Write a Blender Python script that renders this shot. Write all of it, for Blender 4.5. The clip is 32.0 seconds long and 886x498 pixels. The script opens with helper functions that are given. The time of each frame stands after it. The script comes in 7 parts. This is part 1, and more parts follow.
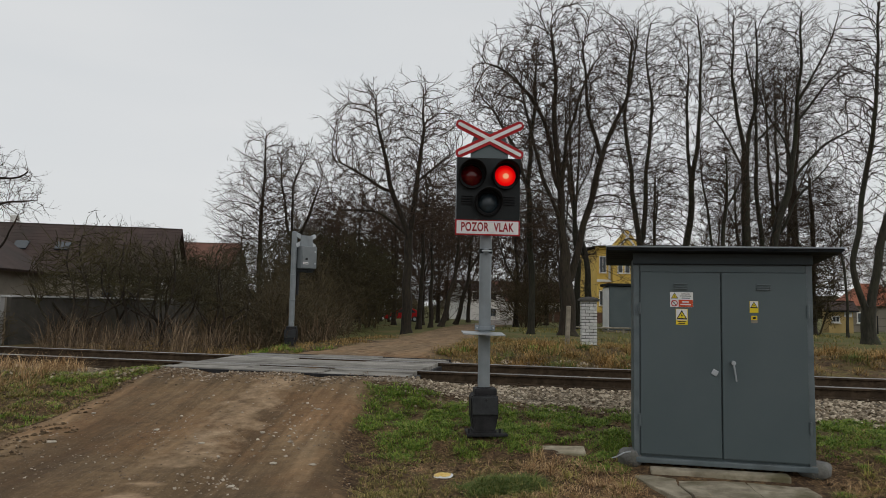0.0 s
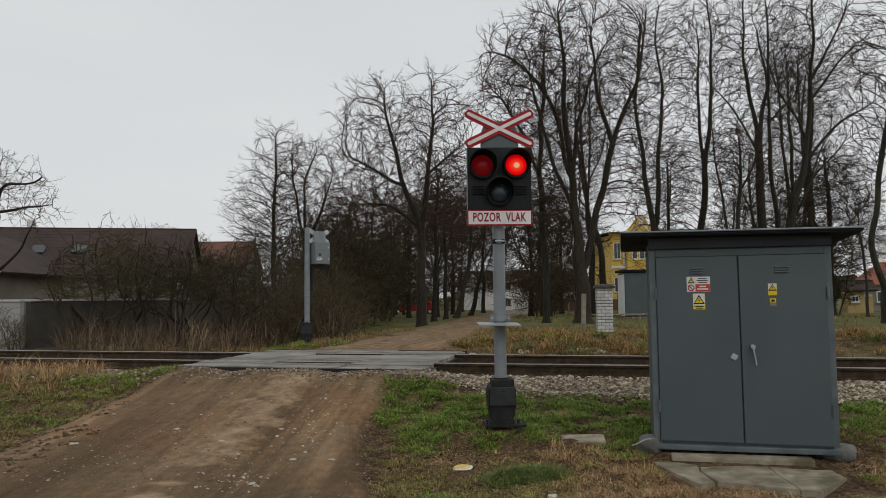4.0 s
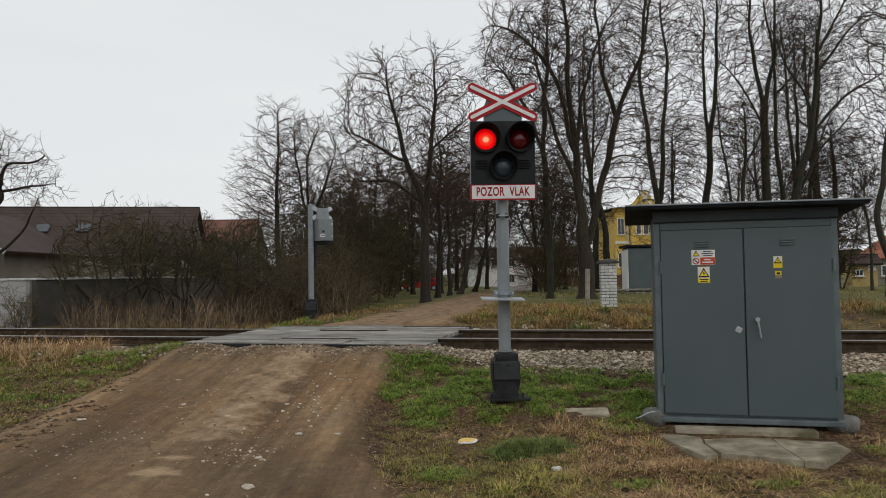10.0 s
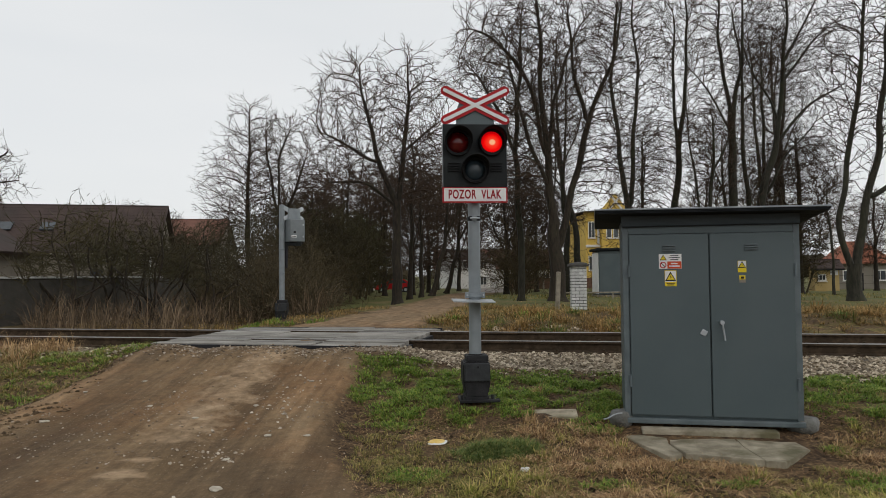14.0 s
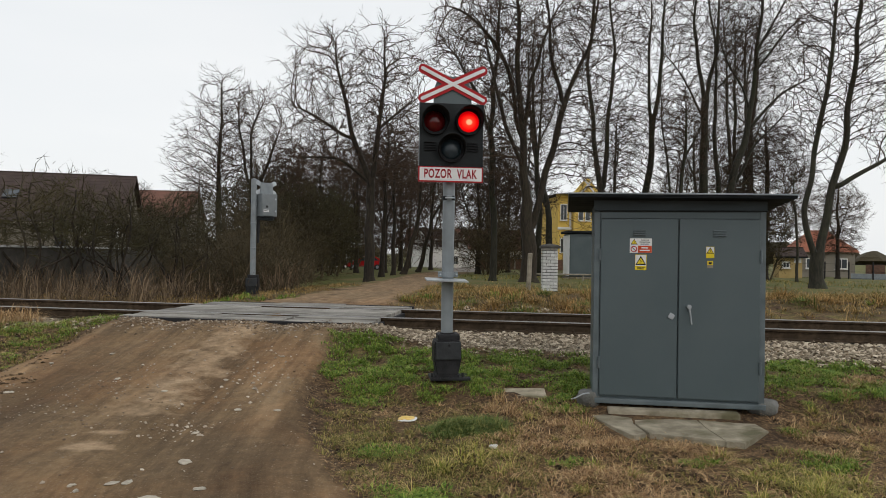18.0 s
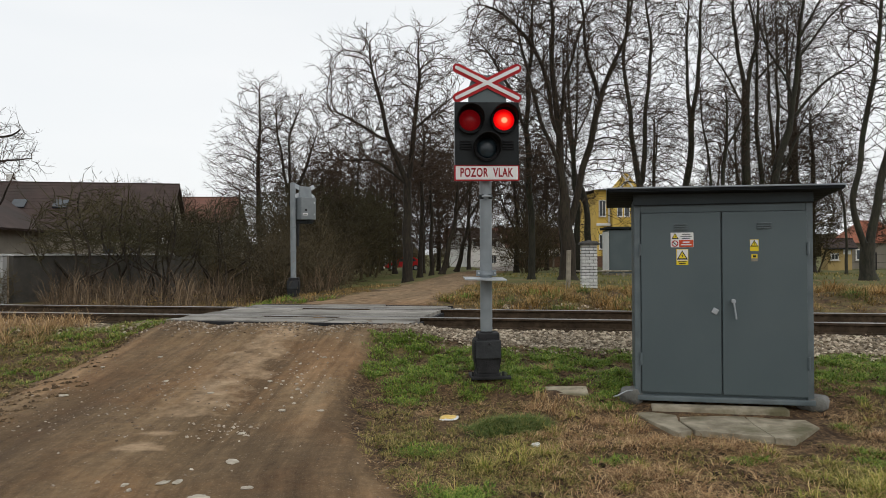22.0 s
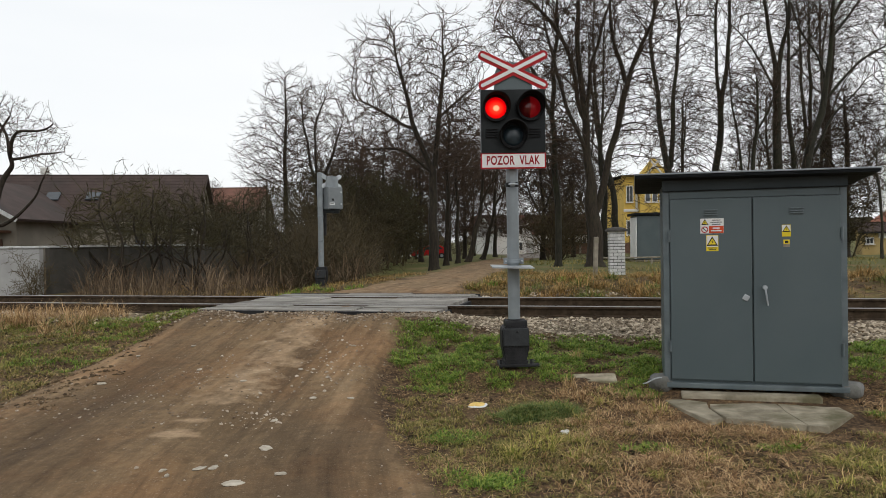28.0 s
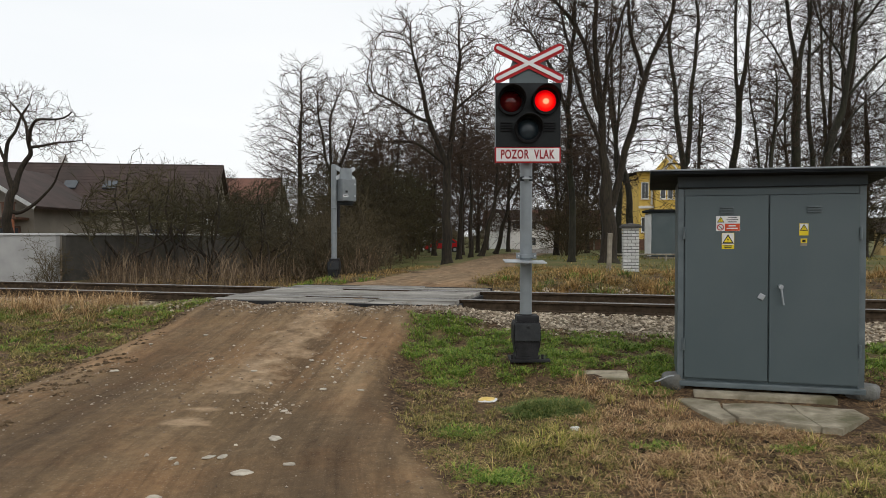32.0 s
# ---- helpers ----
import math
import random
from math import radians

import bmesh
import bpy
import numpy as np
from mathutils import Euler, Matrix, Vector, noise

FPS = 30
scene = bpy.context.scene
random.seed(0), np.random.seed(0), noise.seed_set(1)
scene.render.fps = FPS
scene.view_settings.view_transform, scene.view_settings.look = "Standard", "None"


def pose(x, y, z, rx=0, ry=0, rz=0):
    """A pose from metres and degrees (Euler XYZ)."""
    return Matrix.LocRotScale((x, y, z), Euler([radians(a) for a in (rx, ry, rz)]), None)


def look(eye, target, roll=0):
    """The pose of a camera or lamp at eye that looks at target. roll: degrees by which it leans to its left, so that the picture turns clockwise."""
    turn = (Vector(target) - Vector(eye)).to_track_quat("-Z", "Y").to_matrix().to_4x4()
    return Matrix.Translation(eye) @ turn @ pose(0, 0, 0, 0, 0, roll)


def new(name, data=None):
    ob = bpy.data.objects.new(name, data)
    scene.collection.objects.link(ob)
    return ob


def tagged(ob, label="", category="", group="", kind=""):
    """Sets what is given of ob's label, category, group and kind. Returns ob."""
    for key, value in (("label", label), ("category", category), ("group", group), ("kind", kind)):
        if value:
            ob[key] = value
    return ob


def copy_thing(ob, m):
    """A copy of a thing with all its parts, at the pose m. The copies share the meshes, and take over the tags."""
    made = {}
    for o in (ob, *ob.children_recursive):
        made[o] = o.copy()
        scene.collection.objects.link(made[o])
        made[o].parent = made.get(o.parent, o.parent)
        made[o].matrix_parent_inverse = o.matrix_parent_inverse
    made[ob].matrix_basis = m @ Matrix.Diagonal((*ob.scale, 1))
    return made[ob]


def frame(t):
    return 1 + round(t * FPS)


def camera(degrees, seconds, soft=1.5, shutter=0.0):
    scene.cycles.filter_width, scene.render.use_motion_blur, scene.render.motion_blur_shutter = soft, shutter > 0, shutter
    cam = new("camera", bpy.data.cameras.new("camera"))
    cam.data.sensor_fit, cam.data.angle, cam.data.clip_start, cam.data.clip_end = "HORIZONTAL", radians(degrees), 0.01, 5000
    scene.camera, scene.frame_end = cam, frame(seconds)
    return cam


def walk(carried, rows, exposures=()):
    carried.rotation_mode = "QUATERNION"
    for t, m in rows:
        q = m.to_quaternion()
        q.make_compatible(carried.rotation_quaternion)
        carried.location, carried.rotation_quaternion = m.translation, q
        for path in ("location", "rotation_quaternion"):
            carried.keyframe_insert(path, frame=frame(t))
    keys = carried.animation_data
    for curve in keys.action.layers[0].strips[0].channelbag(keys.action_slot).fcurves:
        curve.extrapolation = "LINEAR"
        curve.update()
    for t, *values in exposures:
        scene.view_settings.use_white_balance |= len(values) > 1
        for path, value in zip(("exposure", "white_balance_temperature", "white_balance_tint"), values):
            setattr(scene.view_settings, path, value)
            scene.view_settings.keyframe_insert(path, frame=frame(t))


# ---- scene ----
cam = camera(65.5, 32.0, soft=0.6)
PATH = [
    (0, 0.014, -0.008, 1.610, 94.686, -1.146, -3.291),
    (0.5, 0.013, -0.007, 1.611, 94.377, -1.198, -3.217),
    (1, 0.016, -0.005, 1.608, 94.148, -1.311, -3.855),
    (1.5, 0.017, -0.005, 1.607, 94.102, -1.111, -4.099),
    (2, 0.018, -0.002, 1.607, 94.509, -1.244, -3.424),
    (2.5, 0.021, 0.005, 1.611, 94.393, -1.212, -4.730),
    (3, 0.020, 0.013, 1.614, 94.395, -0.942, -4.639),
    (3.5, 0.018, 0.018, 1.615, 93.814, 0.689, -2.042),
    (5.5, 0.029, 0.043, 1.605, 94.900, -0.091, -2.709),
    (6, 0.029, 0.039, 1.603, 94.616, 0.128, -3.159),
    (6.5, 0.024, 0.036, 1.603, 93.406, 1.079, -3.774),
    (7, 0.025, 0.034, 1.598, 92.469, 0.839, -2.427),
    (7.5, 0.024, 0.035, 1.597, 92.265, 1.046, -2.288),
    (8, 0.021, 0.037, 1.596, 92.381, 0.727, -2.168),
    (8.5, 0.020, 0.038, 1.594, 92.482, 0.833, -1.786),
    (9, 0.020, 0.042, 1.597, 91.619, 0.890, -2.330),
    (9.5, 0.021, 0.051, 1.595, 91.476, 0.835, -1.795),
    (10, 0.021, 0.050, 1.597, 92.053, 0.920, -1.751),
    (10.5, 0.021, 0.053, 1.599, 92.435, 0.832, -1.928),
    (11, 0.021, 0.054, 1.599, 92.709, 0.720, -2.404),
    (11.5, 0.022, 0.056, 1.601, 92.236, 1.461, -3.059),
    (12, 0.028, 0.060, 1.607, 93.342, 1.631, -2.772),
    (12.5, 0.031, 0.048, 1.605, 92.930, 1.647, -3.286),
    (13, 0.033, 0.039, 1.604, 93.173, 1.275, -2.855),
    (13.5, 0.030, 0.025, 1.597, 92.623, 0.503, -3.589),
    (14, 0.026, 0.023, 1.598, 92.175, 0.501, -4.078),
    (14.5, 0.025, 0.014, 1.598, 92.171, 0.521, -3.938),
    (15, 0.026, 0.016, 1.600, 92.324, 0.433, -6.093),
    (15.5, 0.023, 0.016, 1.604, 91.695, 0.354, -5.202),
    (17.5, 0.008, 0.001, 1.604, 90.708, -0.239, -5.228),
    (18, 0.006, 0.003, 1.600, 90.417, -0.877, -6.415),
    (18.5, 0.005, 0.014, 1.599, 89.936, -0.561, -5.383),
    (19, 0.001, 0.023, 1.599, 89.727, 0.700, -3.364),
    (19.5, -0.000, 0.024, 1.599, 90.608, 0.609, -3.149),
    (20, 0.001, 0.029, 1.599, 90.635, 0.369, -3.261),
    (20.5, 0.016, 0.014, 1.598, 90.732, 0.554, -3.628),
    (21, 0.015, 0.009, 1.600, 90.966, 0.682, -2.964),
    (21.5, 0.013, 0.006, 1.600, 90.598, 0.605, -3.019),
    (22, 0.005, -0.006, 1.596, 90.372, 0.358, -3.262),
    (22.5, 0.002, -0.006, 1.595, 90.047, 0.207, -3.784),
    (23, -0.004, -0.010, 1.595, 89.698, 0.189, -3.847),
    (23.5, -0.009, -0.003, 1.594, 89.021, 0.116, -3.931),
    (24, -0.012, 0.007, 1.594, 89.544, 0.237, -3.390),
    (24.5, -0.010, -0.001, 1.596, 90.054, 0.155, -4.721),
    (25, -0.010, 0.002, 1.600, 89.560, -0.312, -5.855),
    (25.5, -0.015, -0.004, 1.598, 89.107, 0.513, -4.013),
    (26, -0.015, -0.003, 1.600, 88.984, 0.329, -4.295),
    (26.5, -0.014, -0.000, 1.604, 90.055, 0.595, -1.114),
    (28.5, -0.006, -0.031, 1.601, 89.219, 0.930, -1.136),
    (29, -0.003, -0.028, 1.596, 89.168, 0.587, -1.398),
    (29.5, -0.001, -0.025, 1.597, 88.436, 0.705, -0.732),
    (30, -0.003, -0.021, 1.600, 88.315, 0.860, -0.473),
    (30.5, -0.006, -0.017, 1.599, 88.069, 0.968, 0.075),
    (31, -0.007, -0.012, 1.599, 88.422, 0.979, -0.261),
    (31.5, -0.004, -0.007, 1.600, 88.514, 0.275, 0.086),
    (32, -0.000, -0.000, 1.600, 88.870, 0.000, 0.000),
]
walk(cam, [(t, pose(x, y, z, a, b, c)) for t, x, y, z, a, b, c in PATH],
     [(0, -0.38), (6, -0.39), (9, -0.20), (15, -0.17), (19, 0.02), (24, 0.04), (26, 0.10), (32, 0.10)])

# ---- overcast daylight ----
SUN_HIGH, SUN_TURN = radians(38), radians(150)
world = bpy.data.worlds.new("overcast_sky")
scene.world = world
world.use_nodes = True
wn, wl = world.node_tree.nodes, world.node_tree.links
wn.clear()
w_out = wn.new("ShaderNodeOutputWorld")
w_bg = wn.new("ShaderNodeBackground")
w_sky = wn.new("ShaderNodeTexSky")
w_sky.sky_type = "NISHITA"
w_sky.sun_disc = False
w_sky.sun_elevation, w_sky.sun_rotation = SUN_HIGH, SUN_TURN
w_sky.dust_density = 3.0
w_gain = wn.new("ShaderNodeVectorMath")
w_gain.operation = "SCALE"
w_gain.inputs["Scale"].default_value = 0.10
w_co = wn.new("ShaderNodeTexCoord")
w_map = wn.new("ShaderNodeMapping")
w_map.inputs["Scale"].default_value = (1.0, 1.4, 5.0)
w_noise = wn.new("ShaderNodeTexNoise")
w_noise.inputs["Scale"].default_value = 1.1
w_noise.inputs["Detail"].default_value = 4.0
w_ramp = wn.new("ShaderNodeValToRGB")
w_ramp.color_ramp.elements[0].position, w_ramp.color_ramp.elements[0].color = 0.3, (0.89, 0.92, 0.94, 1)
w_ramp.color_ramp.elements[1].position, w_ramp.color_ramp.elements[1].color = 0.72, (0.99, 1.0, 1.0, 1)
w_mix = wn.new("ShaderNodeMix")
w_mix.data_type = "RGBA"
w_mix.inputs[0].default_value = 0.90
wl.new(w_sky.outputs[0], w_gain.inputs[0])
wl.new(w_co.outputs["Generated"], w_map.inputs[0])
wl.new(w_map.outputs[0], w_noise.inputs["Vector"])
wl.new(w_noise.outputs["Fac"], w_ramp.inputs[0])
wl.new(w_gain.outputs[0], w_mix.inputs[6])
wl.new(w_ramp.outputs[0], w_mix.inputs[7])
wl.new(w_mix.outputs[2], w_bg.inputs["Color"])
w_bg.inputs["Strength"].default_value = 1.0
wl.new(w_bg.outputs[0], w_out.inputs[0])

sun_data = bpy.data.lights.new("sun", "SUN")
sun_data.energy, sun_data.angle, sun_data.color = 0.6, radians(30), (1.0, 0.97, 0.93)
sun = new("sun", sun_data)
sun.matrix_world = look((0, 0, 60), (0 + 60 * math.sin(SUN_TURN) * -1, 60 * math.cos(SUN_TURN) * -1, 60 - 60 * math.tan(SUN_HIGH)))

# ---- materials ----


def mat(name, dark, light, scale=3.0, rough=0.8, metal=0.0, bump=0.0, bump_scale=40.0, stain=None, stain_scale=0.6, stain_amount=0.35,
        stretch=(1, 1, 1), vary=0.0, spread=(0.3, 0.7), spec=0.5):
    """A surface with grain between two colours, blotches of a third, fine relief, and a little change from piece to piece."""
    m = bpy.data.materials.new(name)
    m.use_nodes = True
    nodes, links = m.node_tree.nodes, m.node_tree.links
    b = nodes["Principled BSDF"]
    b.inputs["Roughness"].default_value, b.inputs["Metallic"].default_value = rough, metal
    b.inputs["Specular IOR Level"].default_value = spec
    co = nodes.new("ShaderNodeTexCoord")
    mp = nodes.new("ShaderNodeMapping")
    mp.inputs["Scale"].default_value = stretch
    links.new(co.outputs["Object"], mp.inputs[0])
    n1 = nodes.new("ShaderNodeTexNoise")
    n1.inputs["Scale"].default_value, n1.inputs["Detail"].default_value = scale, 6
    links.new(mp.outputs[0], n1.inputs["Vector"])
    r = nodes.new("ShaderNodeValToRGB")
    r.color_ramp.elements[0].position, r.color_ramp.elements[0].color = spread[0], (*dark, 1)
    r.color_ramp.elements[1].position, r.color_ramp.elements[1].color = spread[1], (*light, 1)
    links.new(n1.outputs["Fac"], r.inputs[0])
    colour = r.outputs[0]
    if stain:
        n2 = nodes.new("ShaderNodeTexNoise")
        n2.inputs["Scale"].default_value, n2.inputs["Detail"].default_value = stain_scale, 5
        links.new(co.outputs["Object"], n2.inputs["Vector"])
        ra = nodes.new("ShaderNodeMapRange")
        ra.inputs["From Min"].default_value, ra.inputs["From Max"].default_value = 0.5, 0.7
        ra.inputs["To Max"].default_value = stain_amount
        links.new(n2.outputs["Fac"], ra.inputs["Value"])
        mx = nodes.new("ShaderNodeMix")
        mx.data_type = "RGBA"
        links.new(ra.outputs[0], mx.inputs[0])
        links.new(colour, mx.inputs[6])
        mx.inputs[7].default_value = (*stain, 1)
        colour = mx.outputs[2]
    if vary:
        oi = nodes.new("ShaderNodeObjectInfo")
        vr = nodes.new("ShaderNodeMapRange")
        vr.inputs["To Min"].default_value, vr.inputs["To Max"].default_value = 1 - vary, 1 + vary
        links.new(oi.outputs["Random"], vr.inputs["Value"])
        hv = nodes.new("ShaderNodeHueSaturation")
        links.new(vr.outputs[0], hv.inputs["Value"])
        links.new(colour, hv.inputs["Color"])
        colour = hv.outputs[0]
    links.new(colour, b.inputs["Base Color"])
    if bump:
        n3 = nodes.new("ShaderNodeTexNoise")
        n3.inputs["Scale"].default_value, n3.inputs["Detail"].default_value = bump_scale, 4
        links.new(mp.outputs[0], n3.inputs["Vector"])
        bp = nodes.new("ShaderNodeBump")
        bp.inputs["Strength"].default_value, bp.inputs["Distance"].default_value = bump, 0.02
        links.new(n3.outputs["Fac"], bp.inputs["Height"])
        links.new(bp.outputs[0], b.inputs["Normal"])
    return m


def island_mat(name, low, high, rough=0.8, third=None):
    """For stuff: every blade or stone takes its own colour between the given ones."""
    m = bpy.data.materials.new(name)
    m.use_nodes = True
    nodes, links = m.node_tree.nodes, m.node_tree.links
    b = nodes["Principled BSDF"]
    b.inputs["Roughness"].default_value = rough
    b.inputs["Specular IOR Level"].default_value = 0.25
    g = nodes.new("ShaderNodeNewGeometry")
    r = nodes.new("ShaderNodeValToRGB")
    r.color_ramp.elements[0].color, r.color_ramp.elements[1].color = (*low, 1), (*high, 1)
    if third:
        e = r.color_ramp.elements.new(0.5)
        e.color = (*third, 1)
    links.new(g.outputs["Random Per Island"], r.inputs[0])
    links.new(r.outputs[0], b.inputs["Base Color"])
    return m


def ground_mat():
    """Packed earth, turf, straw and broken stone, told apart by masks on the sheet and broken up by noise."""
    m = bpy.data.materials.new("ground_mix")
    m.use_nodes = True
    nodes, links = m.node_tree.nodes, m.node_tree.links
    b = nodes["Principled BSDF"]
    b.inputs["Roughness"].default_value = 0.92
    b.inputs["Specular IOR Level"].default_value = 0.2
    co = nodes.new("ShaderNodeTexCoord")

    def noisy(scale, detail=6, stretch=(1, 1, 1), rough=0.6):
        mp = nodes.new("ShaderNodeMapping")
        mp.inputs["Scale"].default_value = stretch
        links.new(co.outputs["Object"], mp.inputs[0])
        n = nodes.new("ShaderNodeTexNoise")
        n.inputs["Scale"].default_value, n.inputs["Detail"].default_value, n.inputs["Roughness"].default_value = scale, detail, rough
        links.new(mp.outputs[0], n.inputs["Vector"])
        return n.outputs["Fac"]

    def ramp(fac, stops):
        r = nodes.new("ShaderNodeValToRGB")
        while len(r.color_ramp.elements) < len(stops):
            r.color_ramp.elements.new(0.5)
        for e, (p, c) in zip(r.color_ramp.elements, stops):
            e.position, e.color = p, (*c, 1)
        links.new(fac, r.inputs[0])
        return r.outputs[0]

    def mix(fac, a, c):
        x = nodes.new("ShaderNodeMix")
        x.data_type = "RGBA"
        links.new(fac, x.inputs[0])
        links.new(a, x.inputs[6])
        links.new(c, x.inputs[7])
        return x.outputs[2]

    def mask(name, grit):
        a = nodes.new("ShaderNodeAttribute")
        a.attribute_name = name
        add = nodes.new("ShaderNodeMath")
        add.operation = "MULTIPLY_ADD"
        links.new(grit, add.inputs[0])
        add.inputs[1].default_value = 0.9
        links.new(a.outputs["Fac"], add.inputs[2])
        r = nodes.new("ShaderNodeMapRange")
        r.inputs["From Min"].default_value, r.inputs["From Max"].default_value = 0.82, 1.08
        links.new(add.outputs[0], r.inputs["Value"])
        return r.outputs[0]

    grit = noisy(5.0, 8)
    fine = noisy(38.0, 6)
    # soil with straw, the ground between the tufts
    soil = ramp(noisy(22, 8, (1, 1, 1), 0.75), [(0.33, (0.018, 0.011, 0.007)), (0.46, (0.062, 0.038, 0.021)), (0.58, (0.140, 0.090, 0.047)), (0.72, (0.30, 0.205, 0.112))])
    turf = ramp(noisy(16, 8, (1, 1, 1), 0.7), [(0.3, (0.030, 0.028, 0.009)), (0.46, (0.095, 0.088, 0.025)), (0.7, (0.23, 0.185, 0.066))])
    # packed earth: brown with paler tracks and pink-brown dust
    lane, run = nodes.new("ShaderNodeAttribute"), nodes.new("ShaderNodeAttribute")
    lane.attribute_name, run.attribute_name = "lane", "run"
    track_co = nodes.new("ShaderNodeCombineXYZ")
    links.new(lane.outputs["Fac"], track_co.inputs[0])
    links.new(run.outputs["Fac"], track_co.inputs[1])

    def streak(sx, sy, detail=7):
        mp = nodes.new("ShaderNodeMapping")
        mp.inputs["Scale"].default_value = (sx, sy, 1)
        links.new(track_co.outputs[0], mp.inputs[0])
        n = nodes.new("ShaderNodeTexNoise")
        n.inputs["Scale"].default_value, n.inputs["Detail"].default_value, n.inputs["Roughness"].default_value = 1.0, detail, 0.68
        links.new(mp.outputs[0], n.inputs["Vector"])
        return n.outputs["Fac"]

    broad = ramp(streak(1.5, 0.22), [(0.30, (0.094, 0.060, 0.031)), (0.45, (0.142, 0.092, 0.048)), (0.57, (0.200, 0.131, 0.070)), (0.70, (0.285, 0.197, 0.112))])
    lines = ramp(streak(9.0, 0.45, 5), [(0.30, (0.70, 0.69, 0.68)), (0.5, (1.0, 1.0, 1.0)), (0.70, (1.22, 1.21, 1.20))])
    dabs = ramp(noisy(9, 8, (1, 1, 1), 0.75), [(0.30, (0.66, 0.64, 0.62)), (0.52, (1.0, 1.0, 1.0)), (0.75, (1.34, 1.33, 1.30))])

    def times(a, c):
        x = nodes.new("ShaderNodeMix")
        x.data_type, x.blend_type = "RGBA", "MULTIPLY"
        x.inputs[0].default_value = 1.0
        links.new(a, x.inputs[6])
        links.new(c, x.inputs[7])
        return x.outputs[2]
    hue = ramp(noisy(0.85, 5), [(0.38, (0.96, 0.99, 1.02)), (0.5, (1.0, 1.0, 1.0)), (0.62, (1.07, 0.97, 0.90))])
    earth = times(times(times(broad, lines), dabs), hue)
    speck = ramp(noisy(60, 3), [(0.60, (0.0, 0.0, 0.0)), (0.72, (0.16, 0.145, 0.12))])
    plus = nodes.new("ShaderNodeMix")
    plus.data_type, plus.blend_type = "RGBA", "ADD"
    plus.inputs[0].default_value = 0.7
    links.new(earth, plus.inputs[6])
    links.new(speck, plus.inputs[7])
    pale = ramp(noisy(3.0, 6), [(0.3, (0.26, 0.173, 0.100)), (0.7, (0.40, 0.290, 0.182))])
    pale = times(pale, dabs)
    far_turf = ramp(noisy(0.5, 8), [(0.3, (0.058, 0.070, 0.018)), (0.5, (0.105, 0.105, 0.032)), (0.7, (0.160, 0.125, 0.055))])
    asphalt = ramp(noisy(0.7, 6), [(0.3, (0.17, 0.150, 0.132)), (0.7, (0.25, 0.222, 0.195))])
    gravel = ramp(noisy(45, 2), [(0.35, (0.07, 0.053, 0.036)), (0.55, (0.26, 0.212, 0.155)), (0.7, (0.46, 0.40, 0.315))])
    c = mix(mask("turf", grit), soil, turf)
    c = times(c, ramp(noisy(2.6, 6), [(0.32, (0.55, 0.50, 0.48)), (0.5, (1.0, 1.0, 1.0)), (0.68, (1.42, 1.38, 1.30))]))
    c = mix(mask("lawn", grit), c, far_turf)
    c = mix(mask("gravel", fine), c, gravel)
    # road earth is scaled down to about 0.6 where this mask is set
    dark_mask = nodes.new("ShaderNodeAttribute")
    dark_mask.attribute_name = "darkened"
    stain = ramp(dark_mask.outputs["Fac"], [(0.0, (1.0, 1.0, 1.0)), (1.0, (0.60, 0.59, 0.60))])
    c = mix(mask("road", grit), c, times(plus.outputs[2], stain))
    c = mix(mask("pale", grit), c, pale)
    c = mix(mask("asphalt", grit), c, asphalt)
    links.new(c, b.inputs["Base Color"])
    bp = nodes.new("ShaderNodeBump")
    bp.inputs["Strength"].default_value, bp.inputs["Distance"].default_value = 0.5, 0.02
    links.new(noisy(30, 8, (1, 1, 1), 0.7), bp.inputs["Height"])
    links.new(bp.outputs[0], b.inputs["Normal"])
    return m


def glow_mat(name, colour, strength, core):
    """A lit signal glass: red all over with a hotter filament in the middle."""
    m = bpy.data.materials.new(name)
    m.use_nodes = True
    nodes, links = m.node_tree.nodes, m.node_tree.links
    b = nodes["Principled BSDF"]
    b.inputs["Base Color"].default_value = (0.25, 0.005, 0.005, 1)
    b.inputs["Roughness"].default_value = 0.5
    b.inputs["Specular IOR Level"].default_value = 0.1
    co = nodes.new("ShaderNodeTexCoord")
    mp = nodes.new("ShaderNodeMapping")
    mp.inputs["Location"].default_value = (0, 0, 0.10)
    mp.inputs["Scale"].default_value = (8.8, 0, 9.6)
    links.new(co.outputs["Object"], mp.inputs[0])
    g = nodes.new("ShaderNodeTexGradient")
    g.gradient_type = "SPHERICAL"
    links.new(mp.outputs[0], g.inputs[0])
    r = nodes.new("ShaderNodeValToRGB")
    stops = ((0.0, (0.50, 0.0, 0.002)), (0.28, colour), (0.66, (1.0, 0.05, 0.02)), (0.80, core))
    while len(r.color_ramp.elements) < len(stops):
        r.color_ramp.elements.new(0.5)
    for e, (p, c) in zip(r.color_ramp.elements, stops):
        e.position, e.color = p, (*c, 1)
    links.new(g.outputs["Fac"], r.inputs[0])
    links.new(r.outputs[0], b.inputs["Emission Color"])
    b.inputs["Emission Strength"].default_value = strength
    return m


